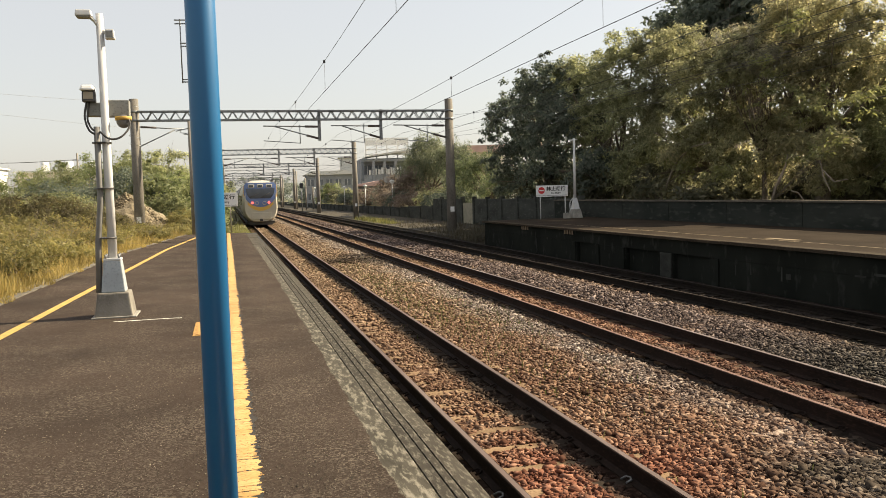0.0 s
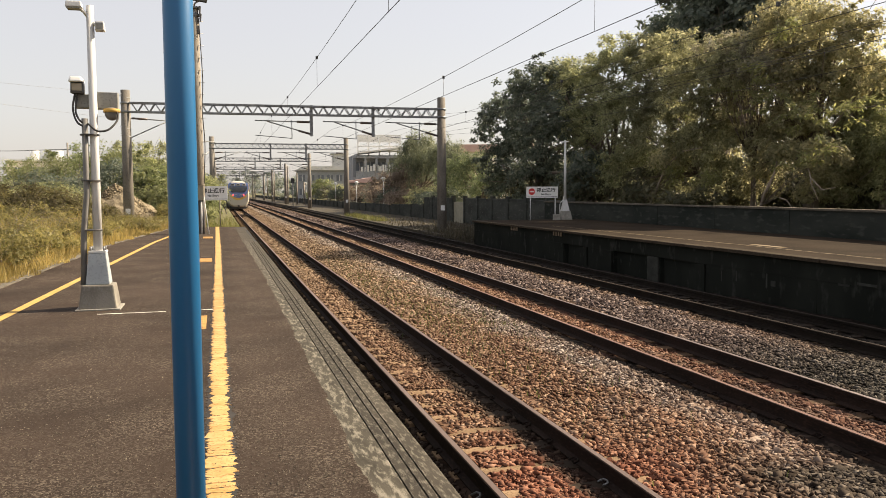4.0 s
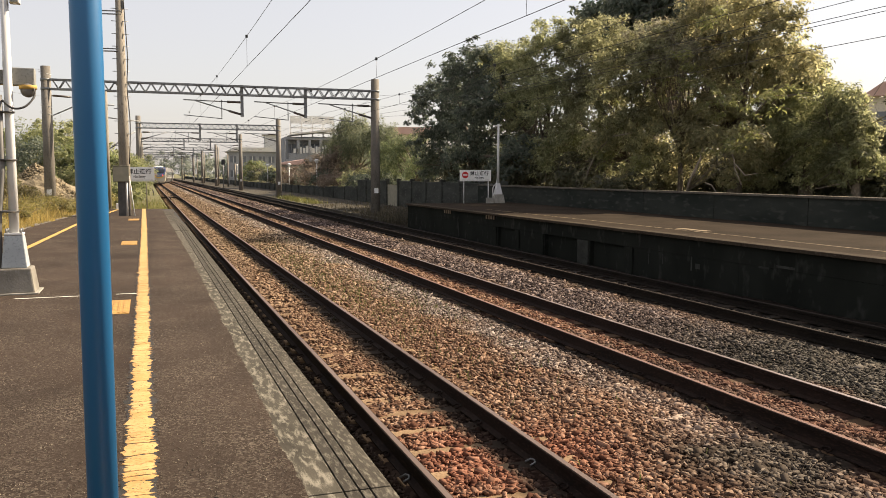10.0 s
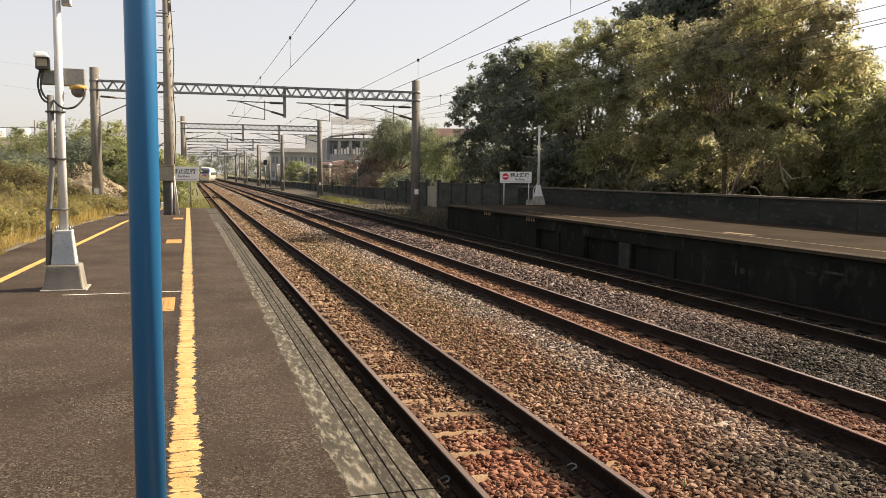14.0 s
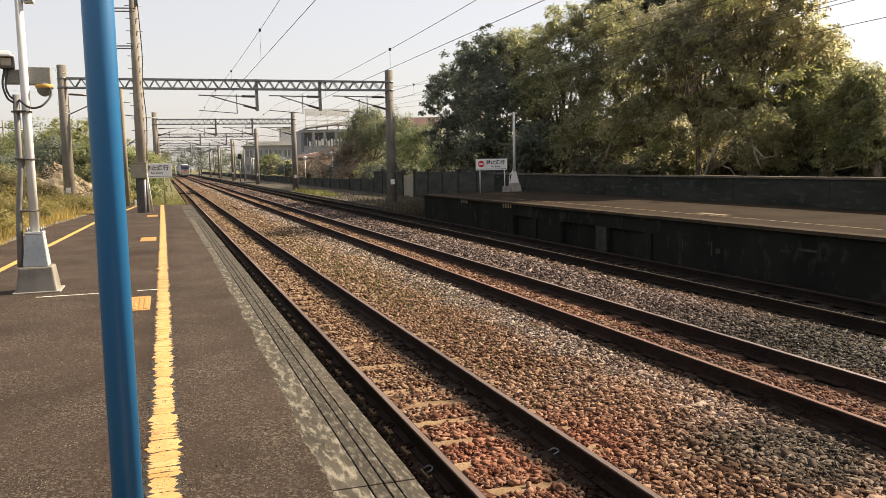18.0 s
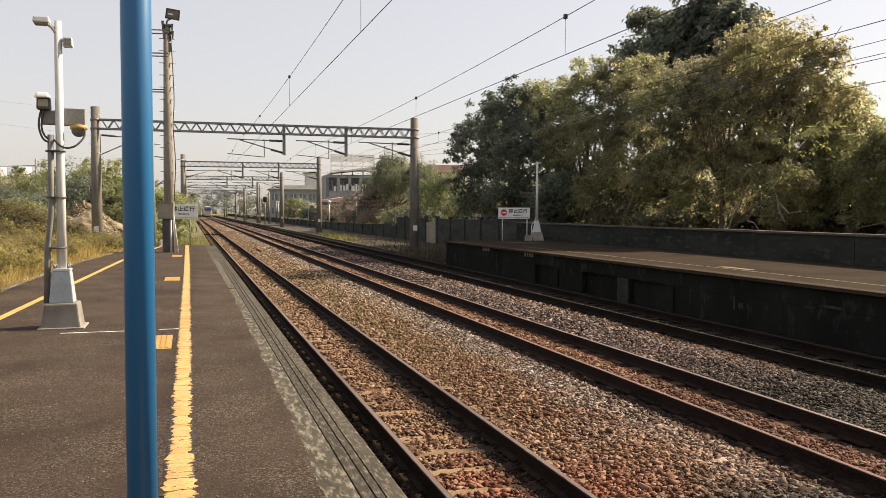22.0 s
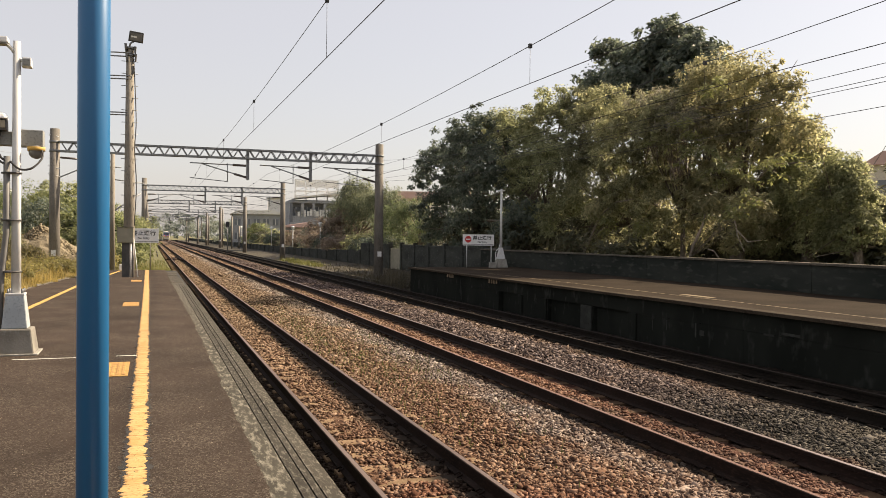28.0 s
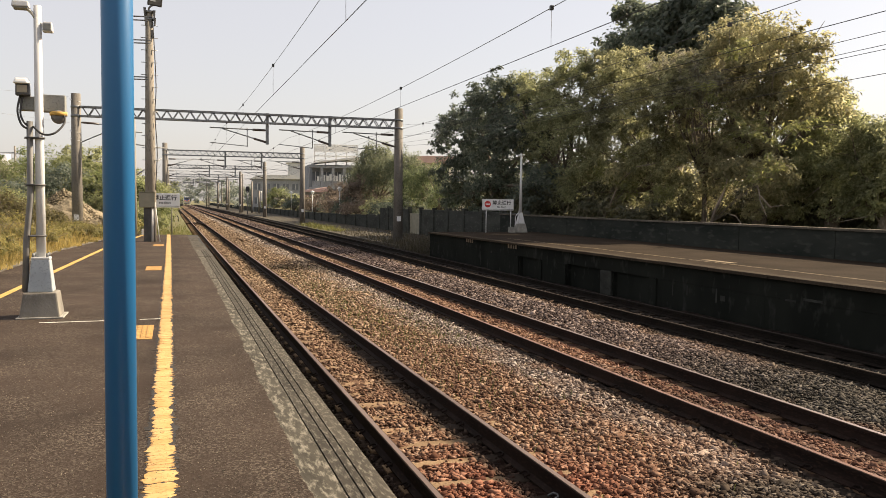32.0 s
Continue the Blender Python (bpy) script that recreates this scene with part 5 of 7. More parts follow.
def wires():
    ys = (-32.0, 8.0) + GANTRIES + (284.0, 320.0)
    for tx, zm, zc in ((TRACKS[0] + 0.12, 5.36, 4.30), (TRACKS[1] - 0.05, 4.93, 4.14), (TRACKS[2], 4.92, 4.28)):
        t = thing("overhead_wires", "dark contact wire hung from a sagging messenger wire", "overhead wires", "overhead wires")
        part("contact_wire", tube(B(), [(tx, -32, zc), (tx, 320, zc)], 0.0065, 6), M["wire"], t)
        bm, dr = B(), None
        pts = []
        for a, c in zip(ys, ys[1:]):
            for k in range(12):
                u = k / 12
                sag = 0.275 * 4 * u * (1 - u)
                pts.append((tx, a + (c - a) * u, zm - sag))
        part("messenger_wire", tube(bm, pts, 0.0065, 6), M["wire"], t)
        for a, c in zip(ys[:5], ys[1:6]):
            n = int((c - a) / 9.7)
            for k in range(1, n + 1):
                yy = c - (c - a) * (k - 0.5) / n + 0.4
                u = (yy - a) / (c - a)
                z1 = zm - 0.275 * 4 * u * (1 - u)
                d = part("dropper", tube(B(), [(tx, yy, zc), (tx, yy, z1)], 0.004, 4), M["wire"], t)
                part("clamp", box(B(), tx - 0.03, tx + 0.03, yy - 0.035, yy + 0.035, z1 - 0.04, z1 + 0.04, 0.01), M["black"], d)
    for x, zs, zz in ((13.05, 5.96, 4.75), (13.05, 5.30, 4.50), (13.05, 4.90, 4.42), (13.05, 4.72, 3.95)):
        t = thing("feeder_wire", "thin dark feeder cable slung from mast to mast", "cable", "feeder cables")
        pts = []
        for a, c in ((-14.0, 48.0), (48.0, 86.0), (86.0, 122.0), (122.0, 166.0)):
            for k in range(12):
                u = k / 12
                pts.append((x, a + (c - a) * u, zs - (zs - zz if a < 0 else 0.5) * 4 * u * (1 - u)))
        part("cable", tube(B(), pts + [(x, 166, zs)], 0.0065, 6), M["wire"], t)


def field_wires():
    for z0, z1 in ((5.35, 5.2), (6.7, 4.9)):
        t = thing("field_wire", "thin pale wire slung over the grass to the mast", "cable", "field wires")
        pts = [(-4.75 - 13.0 * u, 48 - 34 * u, z0 + (z1 - z0) * u - 1.1 * u * (1 - u)) for u in np.linspace(0, 1, 14)]
        part("cable", tube(B(), pts, 0.005, 5), M["galv"], t)


def lineside_mast():
    t = thing("signal_mast", "slim weathered mast with a cable bracket near the grass", "mast", m=pose(-1.72, 44.0, -0.6))
    part("shaft", tube(B(), [(0, 0, 0), (0, 0, 5.94)], [0.14, 0.10], 14), M["polec"], t)
    part("wire_arm", tube(B(), [(0, 0, 5.6), (-0.66, 0.1, 5.46)], 0.026, 6), M["galv"], t)
    part("steady_arm", tube(B(), smooth_line([(-0.45, 0.1, 5.48), (-0.45, 0.1, 5.38), (-0.2, 0.05, 5.34), (-0.06, 0, 5.2)]), 0.018, 6), M["galv"], t)
    part("cross_bar", tube(B(), [(-0.3, 0, 5.3), (0.4, 0, 5.3)], 0.03, 6), M["galv"], t)
    part("wire_arm", tube(B(), [(0, 0, 4.7), (1.6, 1.2, 4.6)], 0.03, 6), M["galv"], t)
    part("strut", tube(B(), [(0, 0, 3.1), (1.3, 1.0, 4.1)], 0.035, 6), M["galv"], t)
    for x, y, h in ((13.6, 170, 6.6), (14.3, 158, 4.9), (15.8, 160, 3.2), (13.6, 211, 6.4)):
        k = thing("line_mast", "slim grey mast beside the tracks", "mast", "lineside masts", pose(x, y, -1.2))
        part("shaft", tube(B(), [(0, 0, 0), (0, 0, h + 1.2)], 0.14, 10), M["polec"], k)
    k = thing("railway_signal", "dark railway signal head on a mast", "signal", m=pose(12.5, 146, -1.1))
    part("shaft", tube(B(), [(0, 0, 0), (0, 0, 4.6)], 0.09, 10), M["galv"], k)
    part("head", box(B(), -0.32, 0.32, -0.1, 0.1, 3.95, 4.85, 0.12), M["black"], k)


blue_post()
camera_lamp()
utility_pole()
no_entry_sign(pose(-0.40, 35.15, 0), (-0.50, 0.44), 1.50, 1.08, 1.65, "olive")
no_entry_sign(pose(14.83, 37.0, 0), (-0.58, 0.68), 1.60, 1.05, 1.58)
far_lamp()
for i, gy in enumerate(GANTRIES):
    gantry(gy, -4.7 if i == 0 else -0.5, 12.85, i == 0)
wires()
field_wires()
lineside_mast()


# ---- vegetation ----
LEAF = dict(
    dark=leaf_mat("leaf_dark", (0.082, 0.105, 0.085), (0.132, 0.157, 0.126), (0.215, 0.236, 0.19)),
    bush=leaf_mat("leaf_bush", (0.145, 0.166, 0.080), (0.220, 0.238, 0.120), (0.315, 0.325, 0.180), 0.6),
    # shrub leaves darkened: shade under the trees put into their colour
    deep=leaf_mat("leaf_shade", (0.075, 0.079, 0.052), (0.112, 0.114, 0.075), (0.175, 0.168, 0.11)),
    mid=leaf_mat("leaf_olive", (0.20, 0.214, 0.124), (0.297, 0.311, 0.185), (0.44, 0.45, 0.285), 0.74),
    gold=leaf_mat("leaf_yellowing", (0.225, 0.218, 0.130), (0.325, 0.313, 0.194), (0.425, 0.398, 0.262), 0.74),
    olive=leaf_mat("leaf_brownish_olive", (0.182, 0.184, 0.108), (0.28, 0.282, 0.172), (0.43, 0.428, 0.28), 0.74),
    dry=leaf_mat("leaf_dry_tuft", (0.165, 0.158, 0.118), (0.235, 0.226, 0.172), (0.33, 0.315, 0.245), 0.6),
    spray=leaf_mat("leaf_young", (0.125, 0.138, 0.058), (0.19, 0.20, 0.083), (0.27, 0.27, 0.125), 0.6),
    green=leaf_mat("leaf_bright_green", (0.095, 0.122, 0.065), (0.15, 0.18, 0.098), (0.23, 0.255, 0.148)),
    willow=leaf_mat("leaf_willow", (0.108, 0.126, 0.082), (0.158, 0.176, 0.117), (0.235, 0.25, 0.166)),
    fresh=leaf_mat("leaf_fresh", (0.120, 0.148, 0.066), (0.188, 0.218, 0.101), (0.275, 0.294, 0.152), 0.6),
    weed=leaf_mat("leaf_weed", (0.122, 0.115, 0.044), (0.20, 0.182, 0.068), (0.30, 0.255, 0.10)),
    # weed leaves darkened: the trees' shade is put into their colour
    shaded_weed=leaf_mat("leaf_weed_shaded", (0.040, 0.036, 0.024), (0.068, 0.060, 0.040), (0.115, 0.098, 0.064), 0.3),
    scrub=leaf_mat("leaf_scrub", (0.070, 0.064, 0.030), (0.112, 0.102, 0.046), (0.165, 0.142, 0.066)),
    brown=leaf_mat("leaf_brown", (0.135, 0.108, 0.092), (0.20, 0.165, 0.14), (0.28, 0.235, 0.20)),
    grass=leaf_mat("grass_dry", (0.195, 0.158, 0.055), (0.305, 0.238, 0.081), (0.42, 0.317, 0.117), 0.45),
    lawn=leaf_mat("grass_green", (0.055, 0.08, 0.023), (0.095, 0.12, 0.035), (0.16, 0.15, 0.055), 0.4),
    verge=leaf_mat("grass_yellow_green", (0.10, 0.115, 0.035), (0.165, 0.17, 0.055), (0.25, 0.23, 0.085), 0.4),
    # far leaves paler and bluer: distance haze put into the leaf colour
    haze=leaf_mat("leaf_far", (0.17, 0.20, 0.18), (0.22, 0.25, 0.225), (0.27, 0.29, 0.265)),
)


def east_trees():
    g = "trees behind the platform wall"
    tree("broadleaf_tree", "dense dark green broadleaf tree rising behind the wall", (20.0, 50.0, -0.2), 9.6,
         [(20.0, 55.1, 6.2, 2.6, 2.6, 2.4), (20.0, 49.8, 7.2, 2.3, 2.3, 2.3), (20.0, 55.0, 3.4, 2.5, 2.5, 2.3), (20.0, 47.0, 4.5, 2.5, 2.5, 2.4), (20.0, 49.6, 1.8, 2.3, 2.3, 2.2), (20.0, 56.1, 1.7, 1.7, 1.7, 1.7), (20.0, 42.8, 2.1, 1.7, 1.7, 1.6)], 1080, 52, 0.46, 0.21, LEAF["dark"], 0.35, width=0.55, group=g)
    tree("broadleaf_tree", "olive green broadleaf tree with a loose leafy crown behind the wall", (21.7, 43.4, -0.2), 9.6,
         [(21.7, 46.5, 7.4, 2.2, 2.2, 2.1), (21.7, 42.1, 7.9, 2.0, 2.0, 1.9), (21.7, 44.1, 5.1, 2.6, 2.6, 2.5), (21.7, 40.7, 5.5, 2.3, 2.3, 2.1), (21.7, 44.8, 2.5, 2.1, 2.1, 2.0), (21.7, 39.9, 2.4, 2.0, 2.0, 2.0), (21.7, 50.0, 8.4, 1.5, 1.5, 1.4)], 1000, 52, 0.36, 0.17, LEAF["mid"], 0.32, group=g, thin=0.85)
    tree("broadleaf_tree", "sparse olive tree with bare twigs and yellowing leaves behind the wall", (22.7, 36.1, -0.2), 8.6,
         [(22.7, 38.3, 7.4, 2.1, 2.1, 2.0), (22.7, 35.5, 6.0, 2.4, 2.4, 2.2), (22.7, 38.2, 4.5, 2.5, 2.5, 2.4), (22.7, 34.5, 3.4, 2.1, 2.1, 2.0), (22.7, 38.1, 1.8, 1.8, 1.8, 1.8), (22.7, 34.0, 1.7, 1.4, 1.4, 1.3), (22.7, 32.8, 6.4, 1.9, 1.9, 1.8), (22.7, 41.0, 8.4, 1.5, 1.5, 1.4)], 1250, 50, 0.34, 0.16, LEAF["olive"], 0.22, group=g, bare=16, thin=0.9)
    tree("half_bare_tree", "half bare tree with dry brown twigs and seed tufts", (23.2, 32.6, -0.2), 9.4,
         [(22.8, 34.4, 7.7, 1.3, 1.5, 1.0), (22.6, 32.4, 6.9, 1.3, 1.7, 1.0), (22.6, 31.2, 6.3, 1.1, 1.2, 0.9)], 220, 32, 0.34, 0.17, LEAF["dry"], 0.12, width=0.26, group=g, bare=26, thin=0.4)
    tree("tall_tree", "tall dark tree standing behind the others", (28.8, 43.2, -0.2), 14.7,
         [(28.8, 42.2, 12.5, 1.9, 1.9, 1.8), (28.8, 45.2, 12.4, 1.8, 1.8, 1.8), (28.8, 39.7, 11.3, 1.7, 1.7, 1.6), (28.8, 43.4, 10.1, 2.9, 2.9, 2.7), (28.8, 49.1, 13.8, 1.0, 1.0, 0.9), (28.8, 50.0, 11.3, 1.7, 1.7, 1.6), (28.8, 38.2, 10.0, 1.6, 1.6, 1.5)], 620, 44, 0.56, 0.32, LEAF["dark"], 0.40, width=0.55, group=g)
    gold = tree("broadleaf_tree", "large yellow green tree with sunlit leaves behind the wall", (24.4, 30.3, -0.2), 10.0,
         [(24.4, 31.6, 7.9, 2.1, 2.1, 2.0), (24.4, 29.5, 7.9, 1.6, 1.6, 1.5), (24.4, 33.0, 6.1, 2.2, 2.2, 2.1), (24.4, 29.8, 5.5, 2.1, 2.1, 2.0), (24.4, 33.8, 3.7, 2.1, 2.1, 2.0), (24.4, 30.6, 3.3, 2.1, 2.1, 2.0), (24.4, 28.3, 6.4, 1.4, 1.4, 1.3), (24.6, 27.8, 7.3, 1.1, 1.0, 1.1), (24.8, 26.8, 5.4, 1.0, 0.9, 1.0), (25.8, 31.0, 5.5, 1.2, 1.5, 1.3), (24.4, 32.5, 1.7, 1.4, 1.4, 1.3), (24.4, 29.2, 1.5, 1.3, 1.3, 1.3)], 1280, 52, 0.36, 0.165, LEAF["gold"], 0.30, group=g, bare=14, thin=0.72)
    # arching sprays of fresh leaves on the open side of the crown
    for cx, cy, cz, n, spread in ((21.6, 30.6, 6.3, 9, 1.0), (21.4, 28.8, 4.9, 13, 1.3), (21.4, 26.9, 4.2, 11, 1.0), (21.8, 25.0, 4.3, 9, 0.8), (21.2, 25.8, 2.6, 9, 0.8), (21.0, 35.4, 2.3, 7, 0.6), (20.9, 32.0, 1.9, 7, 0.7), (21.8, 28.4, 7.8, 7, 0.9), (21.2, 34.6, 4.2, 7, 1.3), (21.2, 38.0, 3.2, 8, 1.5)):
        for _ in range(n):
            s = Vector((cx + rng.normal(0, 0.35), cy + rng.normal(0, spread * 0.6), cz + rng.normal(0, spread * 0.35)))
            off = Vector((24.4, 30.3, -0.2))
            spray("spray", gold, s - off, (rng.uniform(-0.9, 0.1), rng.uniform(-1.0, 0.5), rng.uniform(0.0, 0.3)), rng.uniform(0.6, 1.2), 44, 0.20, LEAF["spray"])
    tree("broadleaf_tree", "grey green leafy tree at the end of the row", (25.9, 27.7, -0.2), 6.9,
         [(25.9, 28.8, 5.6, 1.4, 1.4, 1.4), (25.9, 27.5, 4.6, 1.3, 1.3, 1.2), (25.9, 28.7, 3.5, 1.7, 1.7, 1.6), (25.9, 26.9, 2.8, 1.4, 1.4, 1.4), (25.9, 29.2, 1.6, 1.5, 1.5, 1.4), (25.9, 27.1, 1.5, 1.2, 1.2, 1.2)], 620, 54, 0.36, 0.165, LEAF["mid"], 0.30, group=g, thin=0.5)
    tree("low_tree", "low leafy tree beyond the end of the row", (25.9, 25.1, -0.2), 5.1,
         [(25.9, 25.7, 4.1, 0.8, 0.8, 0.8), (25.9, 25.4, 3.1, 0.9, 0.9, 0.9), (25.9, 25.1, 1.9, 1.0, 1.0, 1.0), (25.9, 25.9, 1.5, 0.9, 0.9, 0.9)], 290, 54, 0.32, 0.165, LEAF["mid"], 0.2, group=g, thin=0.5)
    # leaning stems and bare bent twigs on the side of the row that faces the line
    st = tree("leaning_sapling", "leaning thin stems with bare bent twigs and few leaves", (21.6, 29.9, -0.2), 3.0, [(22.0, 29.4, 2.9, 0.9, 1.0, 0.6), (22.2, 27.0, 2.6, 0.9, 1.0, 0.7)], 60, 30, 0.3, 0.2, LEAF["gold"], 0.03, group="saplings behind the wall")
    off = Vector((21.6, 29.9, -0.2))
    for pts, q in (([(21.6, 30.1, 0.0), (21.6, 29.55, 1.28), (21.6, 29.0, 2.0), (21.7, 28.96, 2.5)], 0.06), ([(21.8, 27.6, 2.9), (21.6, 26.9, 2.0), (21.6, 26.8, 1.6), (21.6, 26.4, 1.0)], 0.035),
                   ([(21.6, 26.8, 1.8), (21.6, 26.2, 1.36), (21.6, 25.5, 1.44)], 0.03), ([(21.6, 29.4, 1.3), (21.6, 29.1, 1.8)], 0.025), ([(21.6, 28.6, 1.05), (21.6, 28.2, 0.97), (21.6, 27.7, 0.5)], 0.03)):
        part("stem", tube(B(), [Vector(p) - off for p in pts], [q * (1 - 0.6 * k / len(pts)) for k in range(len(pts))], 7), M["paletwig"], st)
    st = tree("leaning_sapling", "leaning thin stems with bare bent twigs and few leaves", (20.6, 37.4, -0.2), 3.2, [(21.0, 36.0, 2.8, 0.8, 1.2, 0.6), (21.0, 40.6, 2.8, 0.8, 1.0, 0.6)], 60, 30, 0.3, 0.2, LEAF["gold"], 0.03, group="saplings behind the wall")
    off = Vector((20.6, 37.4, -0.2))
    for pts, q in (([(20.6, 41.6, -0.1), (20.6, 41.0, 1.75), (20.7, 40.6, 2.7)], 0.07), ([(20.6, 37.9, -0.1), (20.6, 36.6, 1.33), (20.6, 35.9, 2.24), (20.7, 35.3, 2.75)], 0.06),
                   ([(20.6, 35.7, 2.5), (20.6, 34.2, 3.15), (20.7, 32.8, 3.25)], 0.03), ([(20.9, 43.1, 3.2), (20.6, 42.2, 2.1)], 0.03)):
        part("stem", tube(B(), [Vector(p) - off for p in pts], [q * (1 - 0.6 * k / len(pts)) for k in range(len(pts))], 7), M["paletwig"], st)
    # hanging branches and undergrowth right behind the wall
    # those around x 25 to 29 are added, hidden, to block low sun and gaps
    for x, y, r, h, m in ((21.0, 34.0, 1.2, 1.5, "dark"), (21.2, 38, 1.6, 2.4, "dark"), (21.4, 45, 2.2, 3.2, "dark"), (28.5, 29, 2.3, 5.2, "dark"), (28.6, 33, 2.3, 5.0, "dark"), (26.6, 31.6, 1.3, 2.4, "dark"), (26.4, 33.8, 1.3, 2.2, "dark"), (26.8, 28.6, 1.3, 2.0, "dark"), (27.0, 25.4, 1.2, 1.6, "dark"), (27.4, 23.6, 1.2, 1.8, "dark"), (28.6, 31.0, 2.0, 6.6, "dark"), (27.8, 37, 2.2, 3.6, "dark"), (28.8, 25.8, 2.0, 4.4, "dark"), (26, 40.5, 2.2, 3.6, "dark"), (25.5, 44.5, 2.2, 3.8, "dark"), (30, 52, 3.4, 6.5, "dark"), (31, 46, 3.4, 6.5, "dark"),
                          (29, 60, 3.4, 6.0, "dark"), (38, 43, 3.4, 6.0, "dark"), (40, 39, 3.2, 5.0, "dark"), (33.5, 36.5, 2.0, 2.6, "dark"), (38, 33, 2.2, 3.4, "dark"), (27, 47, 3.0, 4.0, "dark"), (29.5, 41.5, 2.6, 3.6, "dark"), (20.2, 42, 1.6, 2.2, "dark"), (20.4, 49, 1.8, 2.6, "dark"), (20.6, 53.5, 1.8, 3.0, "dark")):
        tree("undergrowth_shrub", "leafy shrub behind the wall, leaves coloured dark for shade", (x, y, -0.2), h,
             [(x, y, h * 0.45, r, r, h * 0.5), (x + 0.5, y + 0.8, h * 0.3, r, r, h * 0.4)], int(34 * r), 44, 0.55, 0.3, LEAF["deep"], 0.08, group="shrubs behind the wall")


def middle_trees():
    tree("willow_tree", "drooping pale green willow behind the lineside wall", (22, 90, -0.8), 9,
         [(22.0, 92.6, 6.3, 1.9, 2.4, 1.8), (22.0, 87.0, 4.6, 2.1, 2.6, 2.0), (22.0, 97.5, 4.4, 2.1, 2.6, 2.0), (22.0, 80.5, 5.2, 1.6, 2.2, 1.5), (22.0, 77.0, 3.9, 1.5, 1.9, 1.7)], 600, 60, 0.55, 0.30, LEAF["willow"], 0.25, width=0.26, droop=1.6, hang=1.6)
    tree("bush_tree", "bright green rounded tree behind the lineside wall", (22, 68, -0.8), 5.5,
         [(21.4, 69.8, 2.8, 2.1, 2.3, 2.0), (21.4, 75.0, 1.9, 1.9, 1.9, 1.8), (21.4, 65.4, 1.6, 1.4, 1.4, 1.3)], 300, 56, 0.5, 0.19, LEAF["green"], 0.18)
    tree("bare_bush", "reddish brown half bare bush behind the lineside wall", (21, 96, -0.8), 4.4,
         [(21.0, 106.6, 1.7, 2.1, 2.1, 2.0), (21.0, 93.4, 2.3, 2.3, 2.3, 2.2), (21.0, 119.0, 0.9, 1.9, 1.9, 1.8)], 420, 44, 0.6, 0.24, LEAF["brown"], 0.12, bare=40)
    tree("bush_tree", "small green tree beside the far masts", (19.5, 140, -0.8), 5.0,
         [(19.5, 158.7, 1.7, 2.4, 2.4, 2.3), (19.5, 172.4, 0.5, 1.9, 1.9, 1.8)], 120, 48, 0.7, 0.3, LEAF["fresh"], 0.15)
    for x, y, h, m in ((19.6, 74, 1.6, "dark"), (20.5, 80, 2.0, "mid"), (19.4, 87, 1.6, "brown"), (20.2, 94, 2.2, "dark"), (19.5, 101, 2.4, "brown"), (21, 110, 2.6, "dark"), (19.6, 118, 2.0, "brown"),
                       (21, 127, 2.6, "mid"), (19.5, 136, 2.2, "dark"), (21, 147, 2.6, "mid"), (20, 158, 2.8, "dark"), (22, 170, 3.0, "mid"), (25, 100, 3.4, "dark"), (27, 112, 3.4, "mid"), (26, 84, 3.4, "dark"), (30, 96, 4.0, "mid")):
        tree("lineside_bush", "ragged bush behind the lineside wall", (x, y, -0.8), h + 0.6,
             [(x, y, h * 0.4, 2.4, 3.6, h * 0.55), (x + 0.8, y + 3, h * 0.3, 2.2, 2.6, h * 0.5)], 110, 44, 0.6, 0.24, LEAF[m], 0.1, group="bushes behind the lineside wall", bare=4)
    for x, y, h in ((18.3, 94, 3.75), (18.3, 113.3, 3.5), (18.3, 134.2, 3.6), (18.3, 181, 4.1)):
        t = thing("park_lamp", "white globe park lamp on a slim pale pole", "lamp post", "park lamps", pose(x, y, -0.9))
        part("pole", tube(B(), [(0, 0, 0), (0, 0, h)], 0.06, 8), M["white"], t)
        part("shade", tube(B(), [(0, 0, h - 0.02), (0, 0, h + 0.20)], [0.36, 0.08], 14), M["sign"], t, "white conical shade")
        part("globe", B_dome(0, 0, h - 0.1, 0.2), M["sign"], t)


